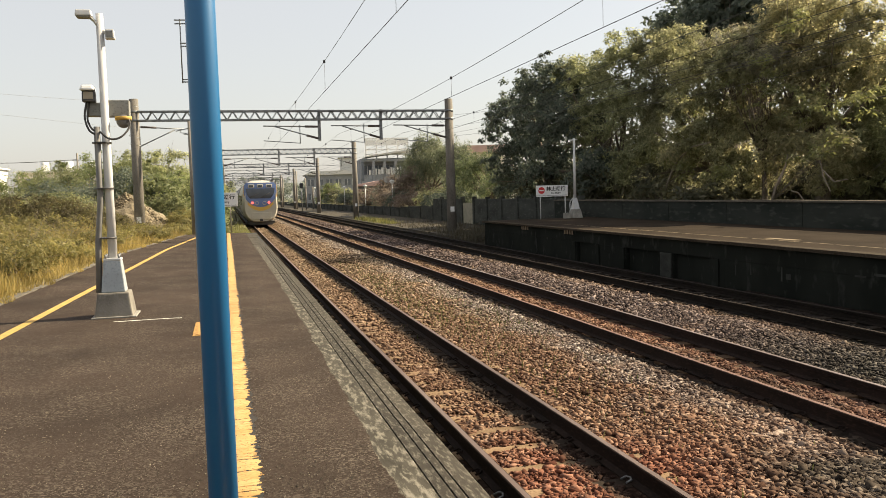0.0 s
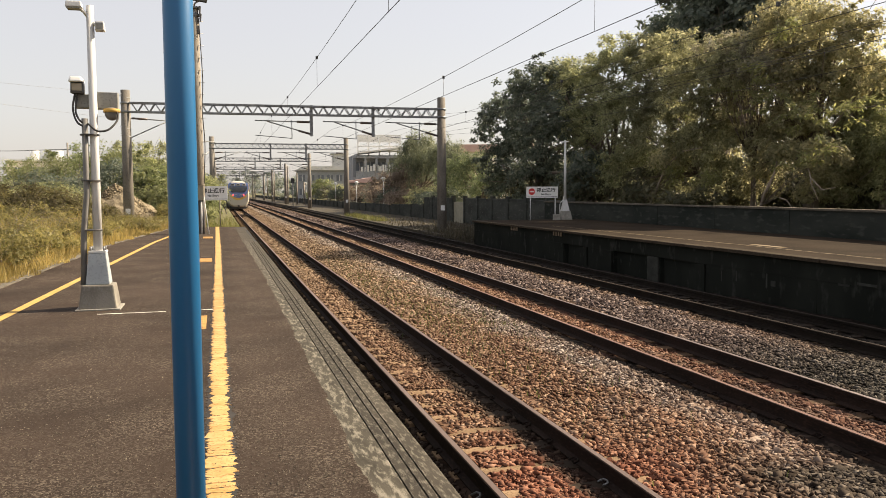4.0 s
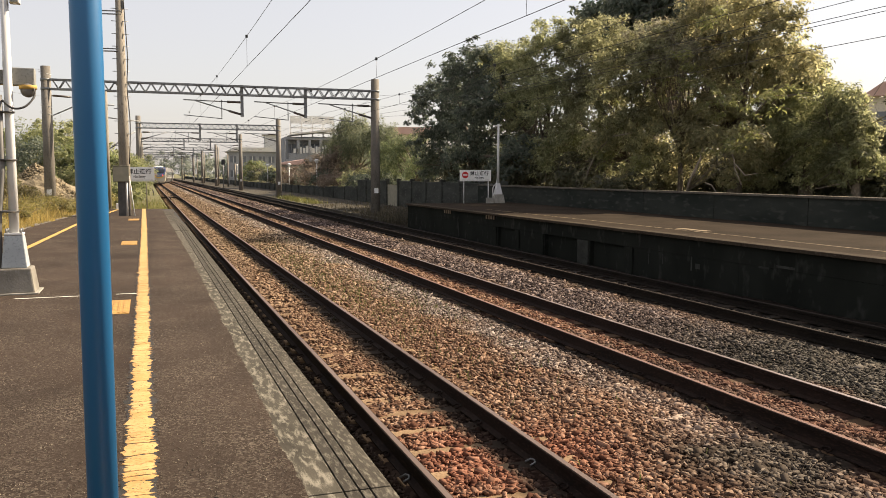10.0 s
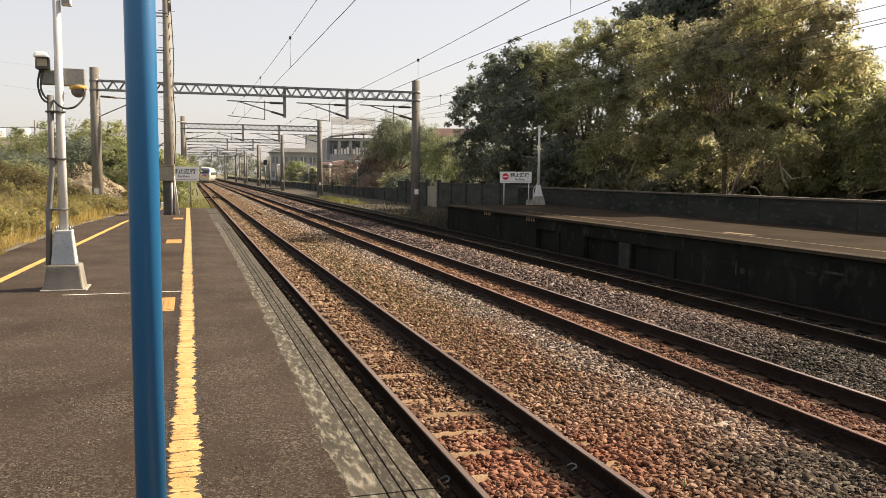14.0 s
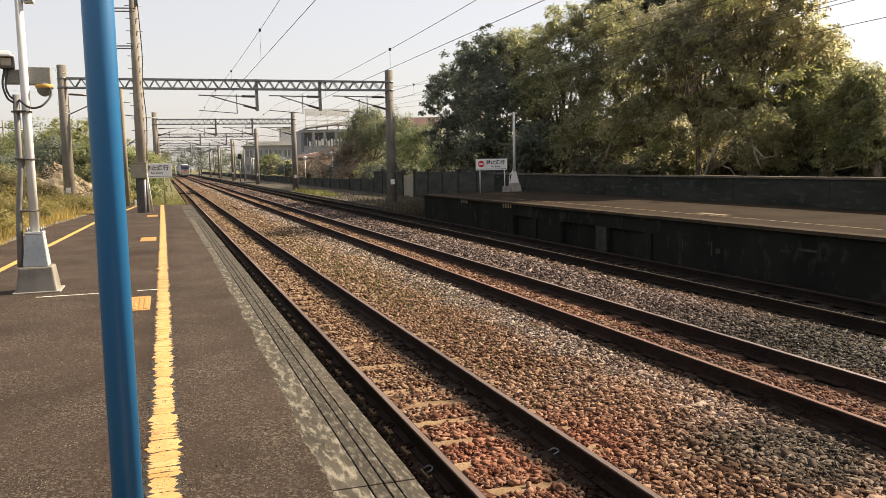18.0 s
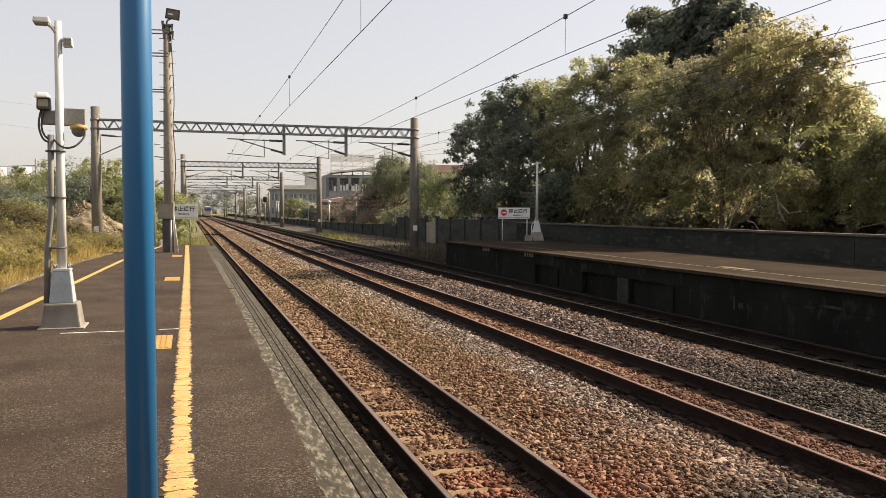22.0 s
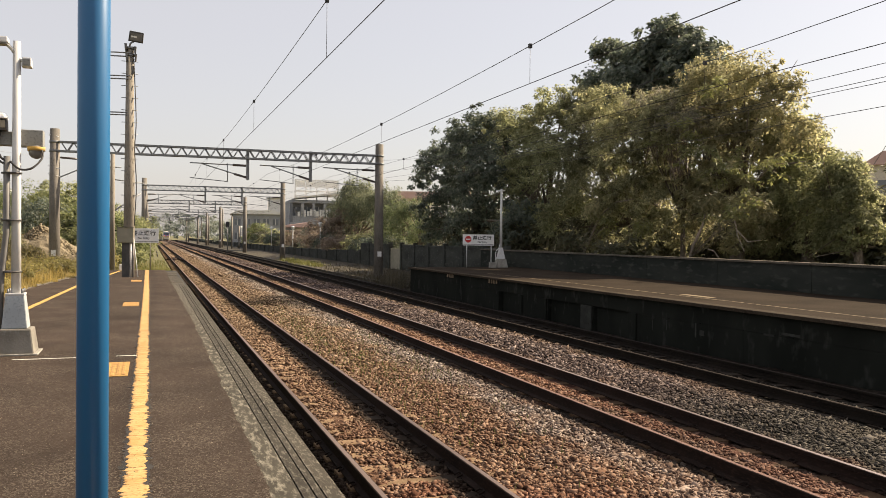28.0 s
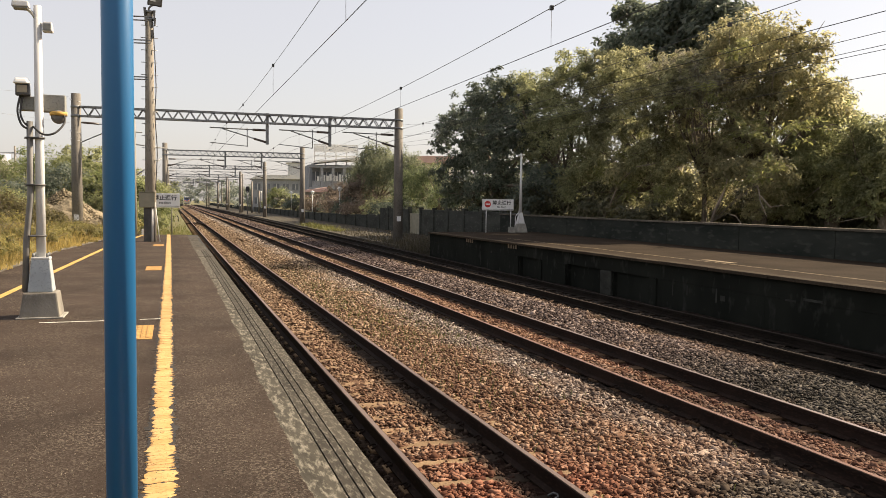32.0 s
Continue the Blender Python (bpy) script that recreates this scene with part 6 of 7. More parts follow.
def west_growth():
    g = "bushes beyond the grass"
    spec = [(-4.6, 62, 4.6, 2.6, "bush"), (-8.0, 63, 4.9, 3.0, "fresh"), (-11.5, 66, 4.2, 3.0, "bush"), (-15.5, 68, 3.8, 3.2, "fresh"), (-3.4, 58, 3.2, 2.2, "fresh"),
            (-6.5, 58, 3.4, 2.4, "dark"), (-19.5, 66, 3.2, 3.2, "bush"), (-24, 70, 3.4, 3.6, "bush"), (-29, 74, 3.6, 3.6, "fresh"), (-10, 56, 2.6, 2.2, "dark"), (-2.6, 72, 3.6, 2.4, "bush"), (-1.9, 86, 3.6, 2.2, "bush")]
    for x, y, h, r, m in spec:
        tree("bush_tree", "spreading green bushy tree beyond the dry grass", (x, y, -0.5), h,
             [(x, y, h * 0.60, r, r, h * 0.40), (x + r * 0.4, y - 0.6, h * 0.32, r * 0.9, r, h * 0.34), (x - r * 0.4, y - 0.3, h * 0.28, r, r, h * 0.3)], 125, 100, 0.62, 0.18, LEAF[m], 0.14, group=g)
    for x, y, h, r in ((-3.2, 96, 3.0, 2.2), (-3.0, 108, 3.2, 2.4), (-3.4, 121, 3.4, 2.6), (-4.2, 136, 3.6, 3.0), (-3.8, 152, 3.6, 3.0), (-4.6, 172, 4.2, 3.6), (-5.0, 196, 4.6, 4.2), (-6.0, 226, 5.2, 4.8), (-9.5, 92, 4.0, 3.4), (-12, 112, 4.4, 4.0), (-16, 88, 3.8, 3.6), (-22, 96, 4.2, 4.2), (-31, 98, 4.0, 4.6), (-14, 145, 5.0, 5.5)):
        tree("lineside_shrub", "hazy green shrub on the far side of the line", (x, y, -0.9), h,
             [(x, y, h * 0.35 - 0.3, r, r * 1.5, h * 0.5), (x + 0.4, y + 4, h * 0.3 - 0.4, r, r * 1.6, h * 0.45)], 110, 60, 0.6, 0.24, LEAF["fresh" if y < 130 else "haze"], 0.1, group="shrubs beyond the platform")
    for x, y, h, r in ((-2.5, 53.5, 1.7, 1.3), (-3.2, 55.5, 2.4, 1.9), (-2.2, 58, 2.0, 1.5), (-2.3, 63, 2.6, 1.8), (-2.7, 67, 3.2, 2.0), (-2.2, 74, 2.6, 1.7), (-2.3, 80, 2.6, 1.8), (-4.6, 56.5, 3.4, 2.4), (-6.0, 60, 4.6, 2.6)):
        tree("hedge_bush", "dense bright green bush reaching down to the grass", (x, y, -0.7), h,
             [(x, y, h * 0.5 - 0.7, r, r, h * 0.55), (x + 0.5, y - 0.8, h * 0.25 - 0.6, r, r, h * 0.35), (x - 0.6, y + 0.4, h * 0.3 - 0.6, r, r, h * 0.4)], int(80 * r), 60, 0.42, 0.19, LEAF["bush"], 0.05, width=0.6, group=g)
    # layered tree top above the bushes
    tree("sapling_tree", "thin tree with open layered branches", (-5.6, 66, -0.5), 5.8, [(-5.0, 66, 4.7, 2.6, 2.0, 0.5), (-6.4, 66, 4.1, 1.6, 1.6, 0.5)], 50, 50, 0.5, 0.2, LEAF["mid"], 0.12, bare=6)
    # weedy mounds
    for x, y, h, r, m in ((-7.0, 33, 1.1, 2.0, "weed"), (-8.8, 37, 1.7, 2.8, "weed"), (-11.5, 38, 1.5, 3.0, "weed"), (-6.4, 27, 0.7, 1.6, "weed"), (-7.8, 29, 1.1, 2.2, "weed"),
                          (-3.8, 58.5, 1.8, 2.4, "bush"), (-6.8, 57, 2.0, 2.8, "bush"), (-2.4, 62, 1.7, 1.8, "bush"), (-9.5, 52, 2.0, 2.6, "bush"), (-8.0, 44, 2.2, 2.2, "bush"), (-11, 45, 2.3, 2.6, "mid"), (-15, 44, 1.8, 3.0, "weed")):
        tree("weed_bush", "tangled mound of golden green weeds", (x, y, -0.1), h, [(x, y, h * 0.40, r, r, h * 0.5), (x + 0.7, y - 1.0, h * 0.28, r * 0.8, r * 0.8, h * 0.4)], 150, 60, 0.34, 0.10, LEAF[m], 0.04, group="weed mounds")
    for x, y, h, r in ((-2.7, 48.8, 1.3, 0.7), (-2.6, 50.5, 1.6, 0.9), (-2.9, 46.0, 0.8, 0.8)):
        tree("weed_bush", "tangled mound of golden green weeds", (x, y, -0.8), h, [(x, y, h * 0.4 - 0.6, r, r, h * 0.5), (x + 0.3, y - 0.8, h * 0.28 - 0.6, r * 0.8, r * 0.8, h * 0.4)], 120, 60, 0.32, 0.10, LEAF["weed"], 0.03, group="weed mounds")
    for x, y, h, r in ((-6.3, 35.5, 1.9, 1.3), (-7.6, 36.5, 2.1, 1.7), (-5.3, 37.0, 1.4, 1.0), (-9.4, 38.0, 1.9, 1.8), (-11.6, 39.0, 1.8, 1.9)):
        tree("scrub_mound", "dark brownish scrub on the grassy bank", (x, y, -0.1), h, [(x, y, h * 0.40, r, r, h * 0.5), (x + 0.5, y - 0.7, h * 0.26, r * 0.9, r * 0.8, h * 0.4)], 110, 60, 0.34, 0.11, LEAF["scrub"], 0.04, group="scrub on the bank")
    # low tussocks of weeds along the back of the platform
    for k in range(26):
        y = rng.uniform(14, 36)
        x = left_edge(y) - 0.7 - rng.exponential(2.0)
        h, q = rng.uniform(0.35, 0.75) * (0.6 if y > 26 else 1), rng.uniform(0.5, 1.1)
        tree("weed_tussock", "low tangled tussock of yellowing weeds", (x, y, -0.12), h, [(x, y, h * 0.45 + 0.1, q, q, h * 0.5)], 40, 60, 0.24, 0.075, LEAF["weed"], 0.02, group="weed tussocks")
    # grass blades
    def blades(n, xf, yf, zf, h, w, material, label):
        y = yf(n)
        x = xf(n, y)
        z = zf(x, y)
        a = rng.uniform(0, math.tau, n)
        hh = h * rng.lognormal(0, 0.35, n)
        lean = rng.normal(0, 0.28, (n, 2)) * hh[:, None]
        p = np.stack([x, y, z], -1)
        s = np.stack([np.cos(a), np.sin(a), 0 * a], -1) * w
        tip = p + np.stack([lean[:, 0], lean[:, 1], hh], -1)
        mid = p + np.stack([lean[:, 0] * 0.35, lean[:, 1] * 0.35, hh * 0.55], -1)
        v = np.stack([p - s, p + s, mid + s * 0.7, mid - s * 0.7, tip], 1).reshape(-1, 3)
        k = np.arange(n)[:, None] * 5
        f = np.concatenate([k + [0, 1, 2], k + [0, 2, 3], k + [3, 2, 4]], 0)
        tagged(raw("grass", v, f, material), label, "grass", kind="stuff")

    edge = np.vectorize(lambda q: left_edge(min(q, PLAT_END)))

    def bank_z(x, y):
        d = np.clip(edge(y) - 0.2 - x, 0, None)
        z = -0.14 + 0.55 * (1 - np.exp(-d / 3.5)) + 0.10 * np.sin(x * 0.7 + 1) * np.sin(y * 0.45)
        past = np.clip((y - PLAT_END) / 6, 0, 1)
        return z * (1 - past) + past * np.clip(-0.77 + 0.12 * d, -0.77, 0.4)

    blades(42000, lambda n, y: edge(y) - 0.22 - rng.exponential(2.6, n) * np.clip(y / 22, 0.5, 1.6), lambda n: rng.uniform(13, 46, n), bank_z, 0.25, 0.011, LEAF["grass"], "dry golden grass on the bank")
    blades(5200, lambda n, y: edge(y) - rng.uniform(0.03, 0.30, n) - 0.05 * np.sin(y * 2.3) - 0.04 * np.sin(y * 5.1), lambda n: rng.uniform(7, 35, n), lambda x, y: np.full(len(x), 0.0), 0.055, 0.009, LEAF["grass"], "short dry grass growing over the kerb")
    blades(9000, lambda n, y: rng.uniform(-1.5, 1.15, n), lambda n: 35.1 + rng.exponential(9, n), lambda x, y: np.full(len(x), -0.75), 0.17, 0.014, LEAF["verge"], "yellow green grass beyond the end of the platform")
    blades(7000, lambda n, y: rng.uniform(12.0, 17.3, n), lambda n: 37.8 + rng.exponential(12, n), lambda x, y: np.full(len(x), -1.03), 0.17, 0.010, LEAF["shaded_weed"], "thin dry weeds beside the far track")
    blades(1800, lambda n, y: 12.7 + rng.normal(0, 0.4, n) + (y - 62) * 0.008, lambda n: rng.uniform(66, 84, n), lambda x, y: np.full(len(x), -1.03), 0.26, 0.014, LEAF["verge"], "patch of yellow grass beside the far track")
    blades(3000, lambda n, y: rng.uniform(11.3, 16.5, n), lambda n: 37.8 + rng.exponential(4.0, n), lambda x, y: np.full(len(x), -1.03), 0.36, 0.012, LEAF["shaded_weed"], "dark tangled weeds at the end of the opposite platform")
    blades(700, lambda n, y: 4.6 + rng.normal(0, 0.3, n), lambda n: 15.3 + rng.normal(0, 0.8, n), lambda x, y: np.full(len(x), BED), 0.07, 0.006, LEAF["lawn"], "small weeds among the stones")
    blades(6000, lambda n, y: 4.3 + rng.normal(0, 0.4, n), lambda n: 19 + rng.normal(0, 5.5, n), lambda x, y: np.full(len(x), BED), 0.085, 0.006, LEAF["lawn"], "small weeds among the stones")
    # gravel heap
    bm = B()
    bmesh.ops.create_icosphere(bm, subdivisions=5, radius=1)
    for v in bm.verts:
        n = noise.noise(v.co * 3.0) * 0.12 + noise.noise(v.co * 14.0) * 0.04
        r = Vector((v.co.x, v.co.y, 0)).length
        v.co = Vector((v.co.x * 3.0, v.co.y * 2.4, max(-0.2, max(0.0, 1 - r) ** 0.75 * 2.75 if v.co.z > 0 else -0.2))) * (1 + n)
    hp = part("gravel_heap", bm, M["gravel"])
    hp.matrix_basis = pose(-5.7, 51.0, -0.86)
    n = 2600
    a, q = rng.uniform(0, math.tau, n), rng.uniform(0, 1, n) ** 0.5
    pp = np.stack([np.cos(a) * q * 2.95, np.sin(a) * q * 2.35, (1 - q) ** 0.75 * 2.75 + 0.02], -1)
    v, f = pebbles(pp, rng.uniform(0.04, 0.10, n), OCT, OCT_F)
    tagged(raw("gravel_stones", v, f, M["gravel"], hp), kind="stuff")
    tagged(hp, "heap of pale brown gravel in the grass", "gravel heap")


def distance():
    # white and grey buildings behind the lineside wall
    wall1 = mat("render_grey", (0.24, 0.25, 0.26), (0.33, 0.34, 0.35), 0.3, 6, 0.9, c3=(0.20, 0.20, 0.20), bump=0.1)
    wall2 = mat("render_white", (0.60, 0.60, 0.58), (0.70, 0.69, 0.66), 0.3, 6, 0.85, c3=(0.5, 0.49, 0.46), bump=0.1)
    wall3 = mat("render_cream", (0.58, 0.52, 0.42), (0.66, 0.60, 0.50), 0.3, 6, 0.85, c3=(0.5, 0.45, 0.37), bump=0.1)
    roofr = mat("roof_red", (0.50, 0.33, 0.285), (0.58, 0.40, 0.35), 0.6, 10, 0.8, bump=0.2)
    tin = mat("roof_pale_metal", (0.62, 0.60, 0.55), (0.72, 0.70, 0.64), 0.6, 10, 0.5, bump=0.1)
    winm = mat("window_glass", (0.13, 0.14, 0.155), (0.17, 0.18, 0.195), 1, 8, 0.2, bump=0)

    def house(label, m, w, d, h, wall, roof, rows, cols, pitched=0.0, awn=0.5):
        t = thing("building", label, "building", "distant buildings", m)
        part("wall", box(B(), -w / 2, w / 2, 0, d, -2, h), wall, t)
        if pitched:
            bm = B()
            prism(bm, [(-w / 2 - 0.5, h + 0.01), (w / 2 + 0.5, h + 0.01), (w / 2 - 1.2, h + pitched), (-w / 2 + 1.2, h + pitched)], -0.6, d + 0.6)
            part("roof", bm, roof, t)
        else:
            part("roof", box(B(), -w / 2 - awn, w / 2 + awn, -awn, d + awn, h + 0.01, h + 0.35), roof, t)
        for r in range(rows):
            for c in range(cols):
                x = -w / 2 + w * (c + 0.5) / cols
                z = h * (r + 0.5) / rows - 0.2
                ww, hh = w / cols * 0.62, h / rows * 0.45
                wf = part("window", box(B(), x - ww / 2, x + ww / 2, -0.06, 0.05, z - hh / 2, z + hh / 2), winm, t)
                part("frame", box(B(), x - 0.05, x + 0.05, -0.10, -0.061, z - hh / 2, z + hh / 2), wall2, wf)
        return t

    # school: two storeys of open galleries between pillars, a sloping canopy and a white lattice on its roof
    t = thing("building", "grey two-storey school building with open galleries and a pale sloping canopy", "building", "distant buildings", pose(25.5, 134, 0, 0, 0, -4))
    part("wall", box(B(), -4.2, 4.3, 1.6, 12, -2, 7.3), wall1, t, "grey back wall")
    for z in (0.2, 3.65, 7.1):
        part("floor_slab", box(B(), -4.3, 4.4, 0, 1.59, z - 0.35, z, 0.03), wall1, t)
    for k, x in enumerate((-4.1, -2.3, -0.5, 1.3, 3.1, 4.2)):
        part("pillar", box(B(), x - 0.22, x + 0.22, 0.02, 0.45, -2, 6.74), wall1 if k else winm, t)
    for x in (-3.2, -1.4, 0.4, 2.2):
        for z in (0.2, 3.65):
            part("parapet", box(B(), x - 0.66, x + 0.66, 0.1, 0.3, z + 0.002, z + 1.0), wall1, t)
            w = part("window", box(B(), x - 0.6, x + 0.6, 1.5, 1.598, z + 1.0, z + 2.5), winm, t)
            part("frame", box(B(), x - 0.04, x + 0.04, 1.44, 1.499, z + 1.0, z + 2.5), wall2, w)
    for k in range(13):
        x, w = -2.9 + k * 0.50, rng.uniform(0.10, 0.24)
        part("hung_cloth", box(B(), x - w, x + w, 0.02, 0.09, 4.55 + rng.uniform(0, 0.2), 5.3 + rng.uniform(0, 0.6), 0.02), wall2, t, "pale cloth hung over the gallery")
    part("canopy", prism(B(), [(-3.6, 7.45), (-3.6, 7.6), (0.2, 8.15), (4.6, 8.75), (4.6, 8.45), (0.2, 7.9)], -0.6, 6), tin, t, "pale sloping metal canopy")
    fr = thing("roof_frame", "white lattice frame on a roof", "frame", m=pose(22.8, 139, 7.3))
    for k in range(5):
        part("upright", box(B(), k * 1.8 - 0.09, k * 1.8 + 0.09, -0.05, 0.05, 0, 3.55), wall2, fr)
    for z in (0.7, 1.5, 2.3, 3.35):
        part("rail", box(B(), -0.1, 7.3, 0.06, 0.14, z, z + 0.22), wall2, fr)
    for k in range(4):
        part("panel", box(B(), k * 1.8 + 0.12, k * 1.8 + 1.68, 0.15, 0.19, 2.55, 3.3), wall2, fr, "white panel")
    t = thing("market_stall", "low stall with a faded red awning and white clutter", "stall", m=pose(20.8, 126, 0))
    part("body", box(B(), -1.8, 1.9, 0, 2.4, -1.2, 2.7), wall1, t)
    part("awning", prism(B(), [(-2.0, 2.72), (2.1, 2.72), (1.6, 3.5), (0.1, 3.25), (-1.6, 3.05)], -1.2, 2.6), roofr, t, "faded red awning")
    for k in range(4):
        part("sign_panel", box(B(), -1.7 + k * 0.9, -1.0 + k * 0.9, -0.06, -0.005, 1.3 + 0.2 * (k % 2), 2.3), wall2 if k % 2 else roofr, t)
    house("cream house with a red roof", pose(42.0, 132, 0, 0, 0, -14), 9, 10, 7.8, wall3, roofr, 2, 4, 1.2)
    house("long low grey building with a white sheet roof", pose(22.6, 190, 0, 0, 0, -4), 10.4, 12, 6.2, wall1, tin, 2, 5, 0.9)
    house("tall plain pale block of flats", pose(30.4, 215, 0, 0, 0, -6), 3.6, 6, 11.0, wall2, wall2, 0, 0)
    house("cream house with a pink red roof beyond the trees", pose(65.5, 51.5, 0, 0, 0, -46), 16, 10, 8.2, wall3, roofr, 2, 4, 1.2)
    # low houses and tanks far behind the bushes on the other side
    for x, y, w, h in ((-58, 190, 24, 9.0), (-34, 200, 20, 8.4), (-22, 210, 14, 7.6)):
        t = house("low pale far building with roof tanks", pose(x, y, 0), w, 10, h, wall2 if x < -50 else wall3, tin, 2, 5)
        for k in range(3):
            part("water_tank", tube(B(), [(-w / 4 + k * w / 4, 3, h + 0.4), (-w / 4 + k * w / 4, 3, h + 2.4)], 0.9, 12), M["sign"], t)
    t = thing("shed", "low shed with a pale roof beyond the weeds", "shed", m=pose(-17.5, 52, 0))
    part("wall", box(B(), -2.5, 2.5, 0, 4, -1, 1.0), wall1, t)
    part("roof", box(B(), -3, 3.0, -0.6, 4.6, 1.02, 1.12), tin, t)
    p = thing("utility_pole", "thin far utility pole with a cross arm", "pole", m=pose(-17.5, 110, 0))
    part("shaft", tube(B(), [(0, 0, -1), (0, 0, 7.5)], 0.10, 8), M["polec"], p)
    part("cross_arm", box(B(), -0.6, 0.4, -0.05, 0.05, 6.62, 6.72), M["galv"], p)
    w = thing("phone_wire", "thin wire slung to the far pole", "cable")
    part("cable", tube(B(), smooth_line([(-60, 108, 8.4), (-40, 109, 6.9), (-26, 109.8, 6.45), (-17.6, 110, 6.72)]), 0.035, 5), M["wire"], w)
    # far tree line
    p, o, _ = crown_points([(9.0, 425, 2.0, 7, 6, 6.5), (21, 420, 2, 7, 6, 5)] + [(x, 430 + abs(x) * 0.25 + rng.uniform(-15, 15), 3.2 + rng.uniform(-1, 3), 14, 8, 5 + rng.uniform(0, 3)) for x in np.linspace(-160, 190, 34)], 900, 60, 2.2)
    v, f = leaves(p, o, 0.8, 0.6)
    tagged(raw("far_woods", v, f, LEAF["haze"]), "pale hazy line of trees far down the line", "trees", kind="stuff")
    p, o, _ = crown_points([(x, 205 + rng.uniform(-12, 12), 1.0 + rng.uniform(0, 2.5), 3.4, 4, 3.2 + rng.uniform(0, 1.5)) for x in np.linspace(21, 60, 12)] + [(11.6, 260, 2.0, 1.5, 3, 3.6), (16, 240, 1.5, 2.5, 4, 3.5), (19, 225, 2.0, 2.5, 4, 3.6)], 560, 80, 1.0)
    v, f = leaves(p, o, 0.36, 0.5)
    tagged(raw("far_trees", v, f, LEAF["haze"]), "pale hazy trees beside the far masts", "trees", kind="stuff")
    # white rail vehicle left standing at the end of the first track
    t = thing("rail_vehicle", "small white maintenance vehicle standing far down the track", "rail vehicle", m=pose(2.25, 252, ZR))
    part("body", box(B(), -1.25, 1.25, 0, 7, 0.6, 3.3, 0.12), M["greybox"], t)
    part("roof", box(B(), -1.3, 1.3, -0.1, 7.1, 3.31, 3.5, 0.05), M["greybox"], t)
    for x in (-0.65, 0.65):
        part("window", box(B(), x - 0.45, x + 0.45, -0.05, 0.05, 1.9, 2.9), M["glass"], t)
    part("bumper", box(B(), -1.2, 1.2, -0.15, 0.0, 0.5, 0.95), M["darksteel"], t)
    for y in (1.2, 5.6):
        for x in (-HALF, HALF):
            part("wheel", tube(B(), [(x - 0.06, y, 0.42), (x + 0.06, y, 0.42)], 0.42, 16), M["darksteel"], t)
    for x, y, h in ((11.9, 300, 9.0), (12.9, 306, 7.6), (17.5, 310, 9.0)):
        t = thing("palm_tree", "slim palm tree far down the line", "tree", "far palms", pose(x, y, -1))
        part("trunk", tube(B(), [(0, 0, 0), (0, 0, h)], [0.25, 0.16], 8), M["concrete"], t)
        bm = B()
        for k in range(11):
            a = k * math.tau / 11
            tube(bm, [(0, 0, h), (math.cos(a) * 0.8, math.sin(a) * 0.8, h + 0.4), (math.cos(a) * 1.6, math.sin(a) * 1.6, h - 0.5)], [0.12, 0.28, 0.03], 4)
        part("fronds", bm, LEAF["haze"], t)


# ---- the train ----
def train_materials():
    return dict(
        body=mat("train_silver", (0.11, 0.105, 0.10), (0.145, 0.138, 0.13), 1.0, 20, 0.5, c3=(0.09, 0.085, 0.08), bump=0.05),
        front=mat("train_cream", (0.47, 0.44, 0.36), (0.55, 0.515, 0.42), 1.0, 20, 0.4, c3=(0.41, 0.385, 0.315), bump=0.03),
        blue=mat("train_blue", (0.13, 0.19, 0.39), (0.165, 0.23, 0.45), 1.0, 20, 0.35, bump=0.03),
        yellow=mat("train_yellow", (0.62, 0.40, 0.09), (0.68, 0.46, 0.12), 1.0, 20, 0.4, bump=0.03),
        glass=M["glass"],
        screen=mat("train_windscreen", (0.055, 0.065, 0.085), (0.085, 0.095, 0.12), 1.0, 20, 0.14, bump=0, spec=0.7),
        roof=mat("train_roof", (0.22, 0.22, 0.22), (0.30, 0.30, 0.29), 1.0, 20, 0.7, bump=0.1),
        under=mat("train_underframe", (0.05, 0.048, 0.045), (0.09, 0.085, 0.08), 2.0, 20, 0.8, bump=0.2),
        tail=mat("tail_light", (1.0, 0.12, 0.10), (1.0, 0.12, 0.10), emit=0.6, bump=0),
        dim=mat("lamp_glass", (0.10, 0.12, 0.16), (0.16, 0.18, 0.22), 2, 20, 0.15, bump=0),
    )


def section(k):
    """Cross-section of a car, k from 0 (full) to 1 (tip of the cab end): a list of x, z."""
    w, top, lo = 1.42 * (1 - 0.11 * k), 3.78 - 0.40 * k, 0.32 + 0.10 * k
    out = []
    for i in range(28):
        a = math.tau * (i + 0.5) / 28
        c, s = math.cos(a), math.sin(a)
        x = w * math.copysign(abs(c) ** 0.5, c)
        z = (top + lo) / 2 + (top - lo) / 2 * math.copysign(abs(s) ** 0.5, s)
        if s > 0.3:
            x *= 1 - 0.12 * max(0, (z - 2.4) / 1.2)
        elif z < 1.3:
            x *= 1 - (0.06 + 0.24 * k) * ((1.3 - z) / 0.95) ** 1.4
        out.append((x, z))
    return out


